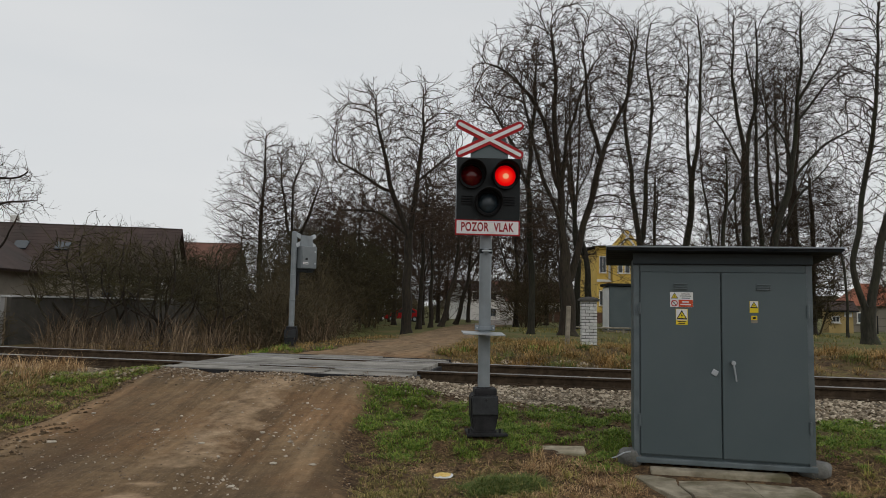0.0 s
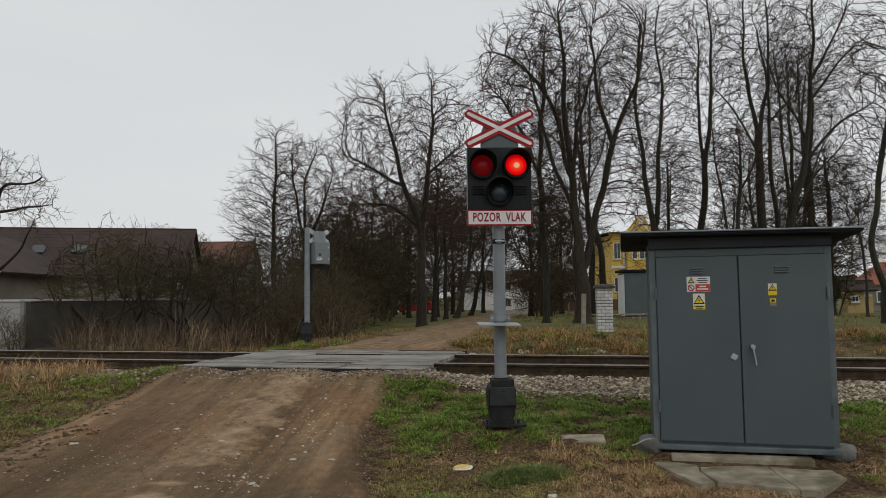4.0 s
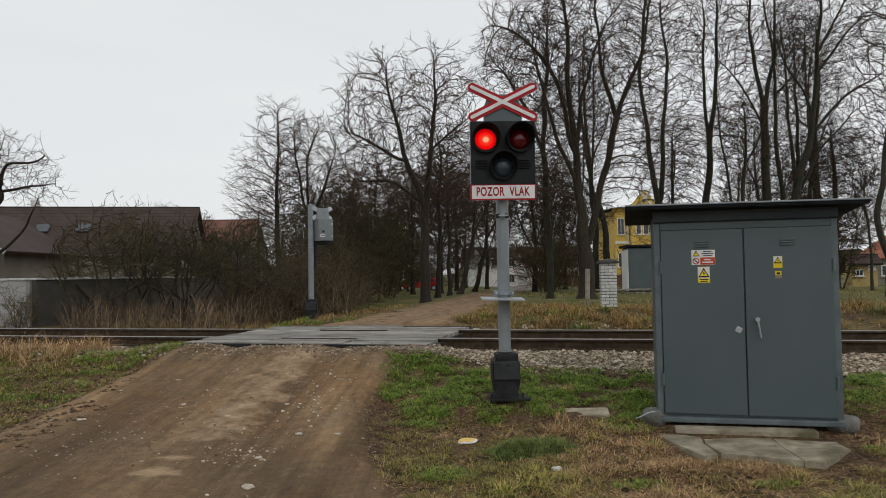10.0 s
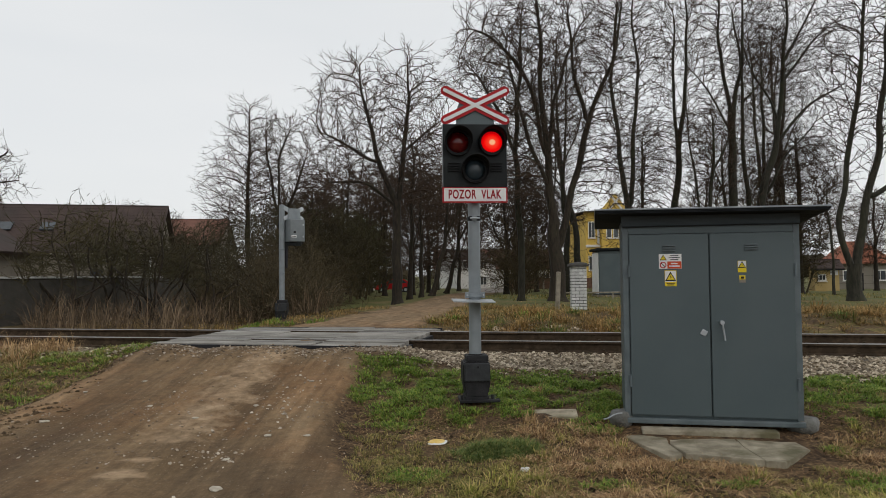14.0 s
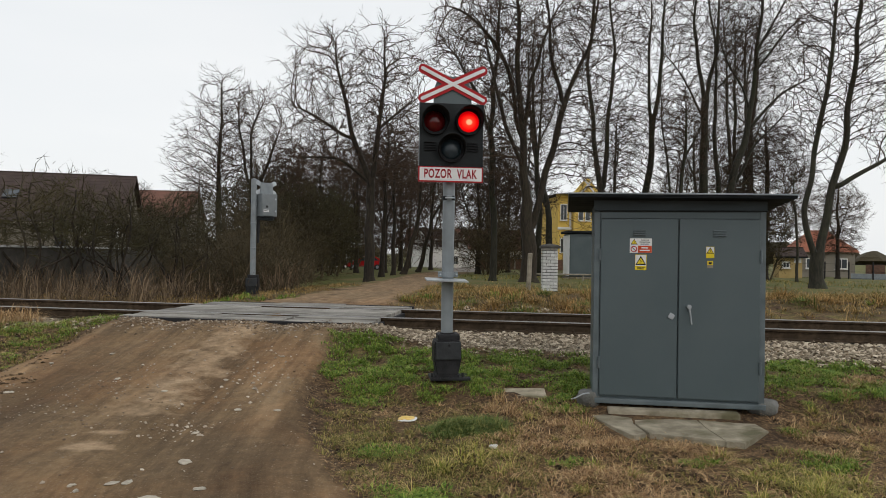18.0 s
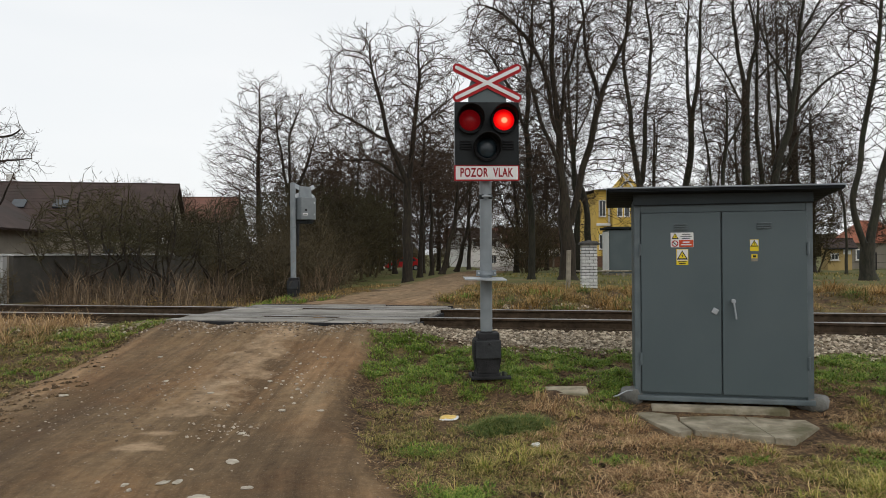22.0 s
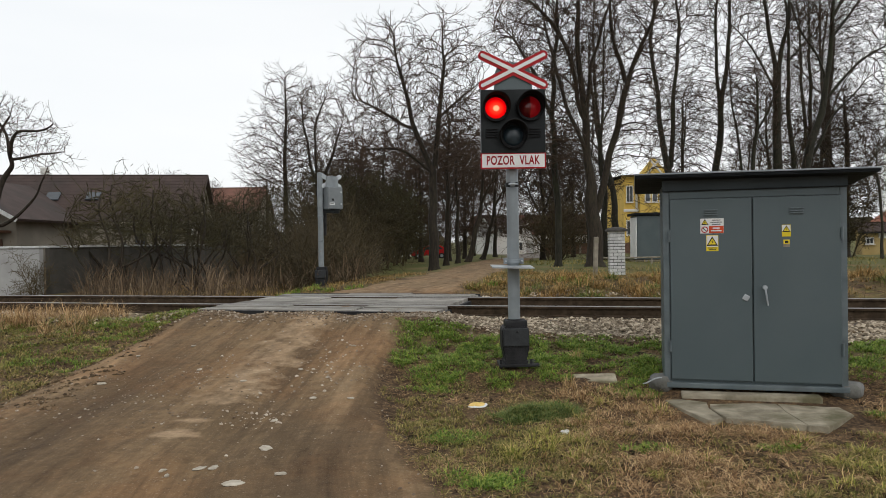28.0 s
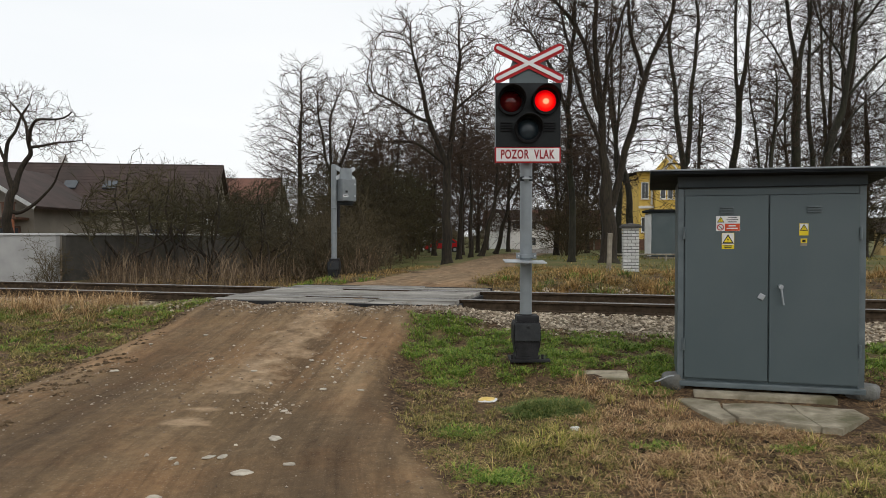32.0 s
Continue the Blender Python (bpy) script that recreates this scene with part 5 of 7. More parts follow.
big_linden = stand(tree_of(grow_tree(25, [stem(0.38, 0.24, (0, 0), (0, 1.6), (-0.1, 3.3)), stem(0.21, 0.05, (-0.1, 3.2), (-0.4, 6.2), (-0.5, 10.5), (-0.7, 13.0), dy=0.3), stem(0.17, 0.05, (0.1, 2.2), (0.4, 3.8), (0.9, 5.7), (1.5, 7.9), (2.4, 9.8), (2.6, 12.4), dy=-0.4),
                                          stem(0.11, 0.03, (1.4, 7.3), (0.8, 9.8), (0.7, 12.4), dy=0.3), stem(0.10, 0.03, (-0.4, 6.0), (-1.1, 9.3), (-2.6, 10.9), (-3.6, 11.2), dy=-0.4), stem(0.10, 0.03, (-0.3, 5.8), (0.3, 9.8), (1.3, 11.8), dy=0.6), stem(0.09, 0.03, (-0.3, 4.8), (-1.4, 7.6), (-1.9, 10.4), dy=0.5)],
                                     [(-0.6, 0, 9.8, 2.3, 2.3, 4.6), (1.7, 0, 9.8, 1.8, 2.0, 4.3), (-2.8, 0, 10.4, 1.7, 1.6, 2.2), (-1.3, 0, 5.6, 1.6, 1.5, 1.8), (1.9, 0, 5.4, 1.5, 1.3, 1.6)], 1250, 0.30, 0.52), BARK, TWIG, "big old bare linden with several stems and mossy bark"), 6.75, 28, 0, 1, 0.05, AVENUE)
twin_tall = stand(tree_of(grow_tree(26, [stem(0.30, 0.24, (0.1, 0), (0.1, 2.4), (0.05, 5.0)), stem(0.19, 0.04, (0, 4.9), (-0.5, 8.7), (-1.0, 13.1), (-0.3, 16.6), (-0.1, 18.6)), stem(0.17, 0.04, (0.1, 5.2), (0.6, 11.4), (0.9, 14.2), (0.5, 16.7), (0.9, 19.0), dy=0.6)],
                                     [(-0.9, 0, 15.0, 2.1, 2.0, 4.6), (1.0, 0, 15.2, 2.0, 2.0, 4.8), (0, 0, 9.4, 2.6, 2.2, 2.6), (0.3, 0, 5.8, 1.8, 1.6, 1.6)], 1250, 0.40, 0.68), MOSSY, TWIG, "tall bare tree forked into two slim stems"), 14.0, 40, 0, 1, 0.05, PARK)
tall_one = stand(tree_of(grow_tree(27, [stem(0.27, 0.17, (0, 0), (0.1, 5.4), (0.4, 8.6)), stem(0.16, 0.04, (0.4, 8.5), (0.9, 11.6), (1.1, 16.8), (0.9, 19.4)), stem(0.13, 0.03, (0.4, 8.3), (0.3, 13.3), (0.5, 17.5), dy=0.6), stem(0.10, 0.04, (1.7, 0), (1.6, 5.4), (1.0, 9.1), (0.85, 11.4), y=-0.2)],
                                    [(0.6, 0, 15.2, 2.2, 2.1, 5.0), (0.5, 0, 9.6, 2.4, 2.1, 2.6), (-0.9, 0, 6.8, 1.5, 1.4, 2.2)], 1250, 0.40, 0.68), MOSSY, TWIG, "tall bare park tree on several straight dark stems"), 16.7, 40, 0, 1, 0.05, PARK)
bent_small = stand(tree_of(grow_tree(34, [stem(0.15, 0.05, (0, 0), (0.0, 4.6), (0.4, 7.8), (0.3, 10.2)), stem(0.06, 0.02, (0.4, 7.4), (1.1, 8.6), (1.3, 9.8))], [(0.3, 0, 8.6, 2.0, 1.8, 2.9)], 520, 0.36, 0.6), MOSSY, TWIG, "short crooked bare tree among taller ones"), 18.0, 38, 0, 1, 0.05, PARK)
tall_two = stand(tree_of(grow_tree(28, [stem(0.31, 0.22, (0, 0), (0, 5.5), (0.1, 11.0)), stem(0.15, 0.04, (0.1, 10.8), (-0.7, 15.5), (-0.5, 19.4)), stem(0.15, 0.04, (0.1, 10.9), (1.0, 15.2), (1.1, 19.4), dy=0.5), stem(0.21, 0.05, (1.3, 0), (1.2, 5.5), (0.9, 8.9), (0.85, 14.1), (0.4, 17.4), y=0.3),
                                        stem(0.08, 0.03, (0.0, 9.8), (-1.2, 12.4), (-2.8, 14.0)), stem(0.07, 0.03, (0.9, 11.8), (2.2, 13.4), (3.2, 13.6))], [(0.3, 0, 15.6, 2.9, 2.4, 4.9), (-0.4, 0, 10.2, 2.5, 2.1, 2.6), (0.4, 0, 6.4, 1.7, 1.5, 1.8)], 1400, 0.40, 0.66), MOSSY, TWIG, "tall bare park tree with spreading forked stems"), 20.4, 40, 0, 1, 0.05, PARK)
tall_three = stand(tree_of(grow_tree(29, [stem(0.36, 0.20, (0, 0), (0.0, 5.5), (1.1, 8.6)), stem(0.19, 0.05, (1.1, 8.5), (1.7, 12.5), (2.1, 16.7), (2.2, 20.0)), stem(0.10, 0.03, (1.3, 9.3), (3.1, 11.5), (5.6, 12.9)), stem(0.10, 0.03, (1.7, 13.0), (3.6, 15.4), (5.8, 17.2), dy=0.6), stem(0.09, 0.03, (1.9, 14.4), (3.6, 17.5), (4.6, 20.0)), stem(0.12, 0.03, (0.1, 5.6), (2.0, 9.0), (3.3, 10.4), dy=-0.7), stem(0.08, 0.03, (1.4, 10.6), (0.0, 13.6), (-0.8, 16.0), dy=0.4)],
                                      [(1.6, 0, 16.2, 2.5, 2.3, 4.4), (4.4, 0, 15.6, 2.2, 2.0, 3.4), (3.9, 0, 11.0, 2.2, 1.8, 1.9), (2.8, 0, 8.0, 1.6, 1.3, 1.6)], 1500, 0.40, 0.68), MOSSY, TWIG, "tall bare park tree with long rising boughs"), 22.0, 40, 0, 1, 0.05, PARK)
fork_tree = stand(tree_of(grow_tree(30, [stem(0.29, 0.25, (0, 0), (0, 1.5)), stem(0.13, 0.04, (-0.05, 1.2), (-0.5, 2.4), (-0.2, 5.8), (0.3, 7.7), (0.6, 11.2), (0.8, 13.5)), stem(0.18, 0.05, (0.05, 1.1), (0.6, 3.8), (1.2, 5.4), (1.7, 8.9), (2.1, 12.4), (2.3, 14.5), dy=0.5), stem(0.11, 0.04, (0.7, 4.0), (2.1, 4.9), (3.2, 5.5), (4.4, 7.4), dy=-0.3)],
                                     [(0.2, 0, 9.0, 1.2, 1.2, 5.0), (2.0, 0, 9.8, 1.5, 1.4, 5.0), (3.6, 0, 6.6, 1.5, 1.3, 2.2)], 1000, 0.34, 0.60), MOSSY, TWIG, "bare tree forked low into two stems"), 17.7, 25.3, 0, 1, 0.05, PARK)
left_light = stand(tree_of(grow_tree(32, [stem(0.15, 0.02, (0, 0), (0, 4.9), (0.0, 7.9), (0.05, 11.0))], [(-0.1, 0, 6.6, 2.3, 2.1, 3.0), (0, 0, 9.0, 1.5, 1.4, 2.3), (-1.2, 0, 5.6, 1.7, 1.5, 1.9)], 900, 0.30, 0.56, up=0.30, keep=0.8, wobble=0.10), BARK, TWIG, "light bare tree with fine upright twigs"), -8.25, 40, 0, 1, 0.05, BEHIND)
left_pair = stand(tree_of(grow_tree(31, [stem(0.19, 0.10, (0, 0), (0.1, 4.9)), stem(0.10, 0.02, (0.1, 4.8), (-0.1, 7.4), (0.7, 9.6)), stem(0.09, 0.02, (0.0, 4.9), (-0.5, 7.3), (-0.8, 9.8), dy=0.4), stem(0.08, 0.02, (0.1, 4.2), (1.2, 6.4), (1.7, 8.4), dy=-0.3)], [(0.2, 0, 7.6, 2.0, 2.0, 2.9), (1.6, 0, 6.2, 1.7, 1.6, 2.2), (-0.6, 0, 5.6, 1.6, 1.5, 1.6)], 900, 0.30, 0.56), BARK, TWIG, "wide bare tree with forking stems behind the thicket"), -6.4, 39, 0, 1, 0.05, BEHIND)
gnarled = stand(tree_of(grow_tree(33, [stem(0.30, 0.22, (0, 0), (0.0, 1.8), (0.2, 3.9)), stem(0.17, 0.05, (0.2, 3.8), (-0.35, 6.1), (0.4, 7.8), (1.1, 8.7)), stem(0.19, 0.05, (0.2, 3.9), (1.1, 6.6), (0.8, 7.8), (-0.1, 8.8), dy=0.4), stem(0.13, 0.04, (1.1, 6.5), (2.0, 7.8), (2.9, 7.6), (3.7, 8.2), dy=-0.4), stem(0.10, 0.03, (1.0, 6.3), (2.3, 6.6), (4.1, 6.7)), stem(0.12, 0.03, (0.1, 2.6), (1.6, 3.0), (2.6, 4.4), (3.4, 5.8), dy=-0.5), stem(0.10, 0.03, (-0.2, 5.4), (-1.6, 6.6), (-2.6, 7.8))],
                                   [(0.7, 0, 8.2, 2.2, 1.8, 1.7), (2.9, 0, 7.0, 1.7, 1.5, 1.7), (-1.8, 0, 7.6, 1.6, 1.5, 1.6)], 420, 0.30, 0.62, keep=0.2, wobble=0.42, up=0.0, per=1, tip=0.014), BARK, TWIG, "gnarled bare fruit tree with crooked boughs"), -23.2, 37, 0, 0.95, 0.05, BEHIND)
dense_tree = stand(tree_of(grow_tree(35, [stem(0.28, 0.08, (0, 0), (0.0, 3.5), (0.2, 7.0), (0.0, 10.5)), stem(0.08, 0.03, (0.1, 4.5), (-1.2, 6.6), (-2.4, 8.4)), stem(0.08, 0.03, (0.1, 4.2), (1.5, 6.2), (2.8, 7.4))],
                                     [(0.0, 0, 7.6, 3.2, 2.8, 3.8), (0.4, 0, 4.4, 2.8, 2.4, 1.8)], 800, 0.36, 0.60, up=-0.05, per=3, sub=2), BARK, TWIG, "dense bare tree with level branches at the park's edge"), 26.9, 44, 0, 1, 0.05, PARK)
again(dense_tree, 42.5, 58, 80, 0.8)
# more of the park, further back
for kind, x, y, turn, size in ((tall_one, 12.0, 47, 220, 0.92), (twin_tall, 26.2, 47, 70, 1.0), (tall_two, 30.5, 52, 200, 1.05), (tall_three, 15.2, 56, 150, 0.95), (bent_small, 24.6, 37, 120, 0.62), (bent_small, 15.6, 42, 60, 0.95), (bent_small, 23.0, 46, 200, 1.0)):
    again(kind, x, y, turn, size)
# the avenue's far lindens
far_linden = stand(tree_of(grow_tree(41, [stem(0.22, 0.05, (0, 0), (0.1, 3.2), (-0.1, 6.5), (0.1, 9.6)), stem(0.09, 0.03, (0, 3.4), (1.0, 6.0), (1.6, 8.4)), stem(0.08, 0.03, (0, 3.0), (-1.1, 5.4), (-1.7, 8.0))], [(0, 0, 7.2, 2.9, 2.6, 3.6), (0, 0, 3.4, 2.3, 2.2, 1.9)], 620, 0.42, 0.72, tip=0.014, per=4, sub=1, twig=(0.4, 1.0), twig_r=0.015), BARK, TWIG, "bare avenue linden with dense brown twigs"), 8.4, 51, 0, 1, 0.05, AVENUE)
for hx, hy, turn, size in ((10.8, 59, 150, 1.05), (13.8, 66, 210, 1.1), (1.4, 51, 300, 0.95), (-0.6, 47, 80, 0.85), (3.4, 67, 300, 1.1), (1.6, 60, 10, 1.0), (7.4, 78, 20, 1.15), (5.6, 88, 130, 1.15), (14.8, 82, 70, 1.15), (11.0, 92, 230, 1.2), (20.5, 86, 330, 1.2), (-3.6, 56, 40, 1.05), (-2.4, 72, 260, 1.2), (-6.4, 66, 280, 1.1), (-10.0, 76, 10, 1.15), (43.0, 78, 90, 1.2), (30.0, 64, 30, 1.1)):
    again(far_linden, hx, hy, turn, size)
again(lean_linden, 4.4, 58, 350, 1.1)
again(slim_linden, 1.6, 40, 100, 1.0)
again(left_light, -4.3, 37.5, 140, 0.60)
again(left_light, -14.5, 62, 70, 0.78)
again(left_light, -27.5, 74, 20, 0.85)
again(left_pair, -24.0, 76, 40, 0.85)
# dense old hazel behind the reeds
hazel = stand(tree_of(grow_tree(44, [stem(0.06, 0.02, (-0.4, 0), (-0.9, 1.8), (-1.2, 3.4)), stem(0.07, 0.02, (0.1, 0), (0.2, 2.2), (0.0, 4.0), y=0.2), stem(0.06, 0.02, (0.4, 0), (1.0, 1.8), (1.3, 3.2)), stem(0.05, 0.02, (0.0, 0), (0.4, 1.6), (0.6, 3.4), y=-0.3, dy=-0.8)],
                                [(0, 0, 2.7, 2.1, 1.9, 1.9), (0, 0, 1.3, 1.7, 1.6, 1.1)], 330, 0.28, 0.55, tip=0.011, per=2, sub=2, twig=(0.35, 0.8), twig_r=0.0105), BRUSH, MOSS_BRUSH, "dense leafless hazel with mossy brown twigs", "shrub", "hazel"), -5.6, 33.5, 0, 1, 0.05, "hazels behind the thicket")
for hx, hy, turn, size in ((-4.0, 32.5, 70, 0.95), (-2.4, 32.0, 200, 0.95), (-1.6, 34.5, 130, 0.85), (-2.0, 39, 20, 1.0), (-2.2, 46, 250, 1.1), (-6.4, 43, 280, 1.25), (-4.6, 46, 350, 1.35), (-2.4, 52, 160, 1.4), (-9.4, 34, 200, 0.8), (-8.2, 36, 40, 0.9), (-12.6, 42, 330, 0.75), (-5.0, 60, 290, 1.6), (-7.6, 50, 20, 1.5), (-1.2, 66, 80, 1.3), (-4.0, 78, 150, 1.8), (-8.0, 84, 310, 1.9), (27.5, 45, 60, 1.25), (25.6, 43, 200, 1.0), (26.6, 50, 310, 1.3)):
    again(hazel, hx, hy, turn, size)

# ---- thicket, reeds and grass ----


def grow(rs, thick, thin, start, heading, length, r0, level, style):
    """One branch and all that springs from it."""
    segs = style.get("segs", (10, 6, 4, 3, 2))[level]
    sides = (10, 5, 3, 3, 3)[level]
    wob = style["wobble"] * (0.10, 0.17, 0.22, 0.26, 0.3)[level]
    lift = style["lift"] * (0.02, 0.10, 0.08, 0.05, 0.0)[level]
    pts, dirs, d = [start.copy()], [heading.normalized()], heading.normalized()
    for i in range(segs):
        d = (d + Vector((rs.gauss(0, wob), rs.gauss(0, wob), rs.gauss(0, wob) + lift))).normalized()
        pts.append(pts[-1] + d * (length / segs))
        dirs.append(d)
    end = style["tip"] if level > 1 else r0 * (0.22 if level == 0 else 0.25)
    radii = [max(style["tip"] * 0.9, r0 + (end - r0) * (i / segs) ** 0.85) for i in range(segs + 1)]
    if level == 0 and style.get("flare", True):
        radii[0] *= 1.35
    (thick if level < style.get("split", 2) else thin).limb(pts, radii, sides)
    if level >= style["depth"]:
        return
    n = style["count"][level]
    first = style["bare"] if level == 0 else 0.18
    turn = rs.uniform(0, 6.28)
    for i in range(n):
        f = first + (1 - first) * (i + rs.uniform(0.1, 0.9)) / n
        k = min(segs - 1, int(f * segs))
        p = pts[k].lerp(pts[k + 1], f * segs - k)
        dd = dirs[k + 1]
        a = dd.orthogonal().normalized()
        turn += 2.4 + rs.uniform(-0.5, 0.5)
        side = a * math.cos(turn) + dd.cross(a) * math.sin(turn)
        ang = radians(rs.uniform(*style["angle"][level]))
        h = dd * math.cos(ang) + side * math.sin(ang)
        if level == 0:
            g = (f - first) / (1 - first)
            ln = style["spread"] * (0.30 + 1.15 * math.sin(math.pi * min(1, 0.10 + 0.76 * g))) * rs.uniform(0.75, 1.2)
        else:
            ln = length * style["ratio"][level] * (1.1 - 0.55 * f) * rs.uniform(0.7, 1.25)
        rr = min(radii[k] * 0.75, r0 * style["thin"][level] * (1.15 - 0.6 * f))
        grow(rs, thick, thin, p, h, ln, max(rr, style["tip"]), level + 1, style)


SHRUB = dict(segs=(4, 6, 3, 2, 1), wobble=1.7, lift=0.35, tip=0.0065, depth=3, count=(0, 8, 5, 2), angle=((35, 65), (30, 62), (28, 60), (25, 60)), spread=1.4, ratio=(0, 0.5, 0.55, 0.5), thin=(0.5, 0.6, 0.6, 0.6), bare=0.25, flare=False)


def shrub_mesh(seed, height_m, stems, bark, label, fan=1.0):
    rs = random.Random(seed)
    thick, thin = Wood(), Wood()
    for i in range(stems):
        a = rs.uniform(0, 6.28)
        k = rs.uniform(0.1, fan)
        st = dict(SHRUB)
        grow(rs, thick, thin, Vector((0.18 * math.cos(a), 0.18 * math.sin(a), 0)), Vector((k * math.cos(a), k * math.sin(a), 1)), height_m * rs.uniform(0.7, 1.1), 0.022, 1, st)
    t = thing("shrub", Matrix(), label, "shrub", "bare shrubs of the thicket")
    plain("trunk", thick.v, thick.f, bark, t)
    plain("crown", thin.v, thin.f, bark, t)
    return t


def build_thicket():
    kinds = [shrub_mesh(50 + i, h, n, BRUSH, "leafless brown shrub with dense fine twigs") for i, (h, n) in enumerate(((2.8, 11), (2.3, 12), (3.4, 10), (1.9, 13)))]
    rs = random.Random(77)
    used = set()

    def put(x, y, size):
        k = rs.randrange(4)
        if k not in used:
            used.add(k)
            stand(kinds[k], x, y, rs.uniform(0, 360), size)
        else:
            again(kinds[k], x, y, rs.uniform(0, 360), size)

    for i in range(48):
        d = rs.uniform(18.5, 31)
        px = rs.uniform(-0.56, -0.115) if i % 2 else rs.uniform(-0.30, -0.115)
        if px < -0.30 or (-0.30 < px < -0.17 and i % 3 == 0):
            continue
        x, y = px * d, d
        if x > float(np.interp(y, FAR_Y, FAR_MID)) - 2.4 or NX * x + NY * y - REACH < 6.4:
            continue
        put(x, y, (rs.uniform(0.55, 0.85) + 0.025 * (d - 18.5)) * (1.0 if px > -0.2 else 0.78))
    # understorey between the trunks of the avenue and the park
    for i in range(44):
        y = rs.uniform(36, 84)
        x = rs.uniform(-0.16, 0.20) * y
        if abs(x - float(np.interp(y, FAR_Y, FAR_MID))) < 3.2:
            continue
        if -0.085 < x / y < 0.10:
            continue
        put(x, y, rs.uniform(1.2, 2.0))
    for i in range(15):
        y = rs.uniform(42, 70)
        put(rs.uniform(0.37, 0.58) * y, y, rs.uniform(1.1, 1.7))
    # dark growth far off, on both sides of the avenue
    for x, y, size in ((4.6, 97, 1.5), (6.4, 101, 1.7), (2.4, 99, 1.6), (-1.2, 97, 1.6), (-5.0, 78, 1.7), (-7.5, 72, 1.5), (-9.5, 80, 1.6), (-6.0, 90, 1.8), (-4.0, 66, 1.5), (16.5, 92, 1.6), (19.0, 96, 1.6)):
        put(x, y, size)
    # brush along the left side of the avenue, and behind the yard wall
    for d in (30, 33, 36, 39, 43, 47, 52, 58):
        put(-0.105 * d - rs.uniform(0.2, 1.4), d, rs.uniform(1.1, 1.5))
    for i in range(10):
        d = rs.uniform(42, 58)
        put(rs.uniform(0.37, 0.57) * d, d, rs.uniform(1.7, 2.3))
    return kinds


SHRUBS = build_thicket()
# sparse crooked elders before the yard wall
elder = stand(tree_of(grow_tree(47, [stem(0.05, 0.02, (-0.2, 0), (-0.7, 1.2), (-1.3, 2.2)), stem(0.06, 0.02, (0.0, 0), (0.1, 1.6), (-0.2, 3.0), y=0.1), stem(0.045, 0.02, (0.2, 0), (0.8, 1.1), (1.5, 1.9)), stem(0.04, 0.02, (0.1, 0), (0.4, 1.2), (0.5, 2.3), y=-0.1, dy=-0.5)],
                                [(0, 0, 2.2, 1.5, 1.2, 1.1)], 90, 0.24, 0.42, keep=0.2, wobble=0.42, up=0.05, per=1, sub=1, tip=0.009, thick=0.02), BARK, MOSS_BRUSH, "leafless elder with crooked dark stems", "shrub", "elder"), -8.8, 18.9, 0, 0.9, 0.05, "elders before the wall")
for hx, hy, turn, size in ((-7.9, 20.4, 80, 1.0), (-7.2, 21.8, 160, 0.95), (-6.6, 19.6, 240, 0.85), (-6.0, 22.6, 320, 1.0), (-5.2, 20.6, 40, 0.8), (-9.6, 21.5, 10, 1.1), (-10.0, 24.6, 130, 1.05), (-8.4, 24.0, 200, 1.0)):
    again(elder, hx, hy, turn, size)
again(SHRUBS[3], -10.7, 18.9, 30, 0.62)


def blades(name, spots, low, high, width, material, label, seed, lean=0.5, kind="stuff", category="grass", heading=None, flat=False):
    """Grass blades, stalks or straws: narrow, bent, tapering strips, as one mesh. heading: which way each leans; flat: they lie on the ground."""
    rs = np.random.RandomState(seed)
    spots = np.asarray(spots)
    n = len(spots)
    h = low + (high - low) * rs.rand(n) ** 1.4
    a = rs.rand(n) * 6.28 if heading is None else heading
    k = np.minimum(lean * (0.40 + 0.60 * rs.rand(n)), 1.2)
    if flat:
        k = 0.97 + 0 * k
    dx, dy = np.cos(a), np.sin(a)
    w = width * 0.5 * (0.6 + 0.8 * rs.rand(n))
    wx, wy = -dy * w, dx * w
    rise = np.sqrt(np.maximum(0.06, 1 - np.minimum(k, 0.97) ** 2)) * np.where(flat, rs.rand(n), 1.0)
    v = np.zeros((n, 5, 3))
    for i, (f, taper) in enumerate(((0.0, 1.0), (0.55, 0.8))):
        bx, by = spots[:, 0] + dx * h * k * f * (f if not flat else 1), spots[:, 1] + dy * h * k * f * (f if not flat else 1)
        bz = spots[:, 2] + h * (f ** 0.8) * rise - (0.01 if i == 0 and not flat else -0.004)
        v[:, 2 * i] = np.stack([bx - wx * taper, by - wy * taper, bz], 1)
        v[:, 2 * i + 1] = np.stack([bx + wx * taper, by + wy * taper, bz], 1)
    v[:, 4] = np.stack([spots[:, 0] + dx * h * k, spots[:, 1] + dy * h * k, spots[:, 2] + h * rise + 0.002], 1)
    o = np.arange(n) * 5
    quads = np.stack([o, o + 1, o + 3, o + 2], 1)
    tris = np.stack([o + 2, o + 3, o + 4], 1)
    ob = plain(name, v.reshape(-1, 3).tolist(), quads.tolist() + tris.tolist(), material)
    return tagged(ob, label, category, kind=kind)


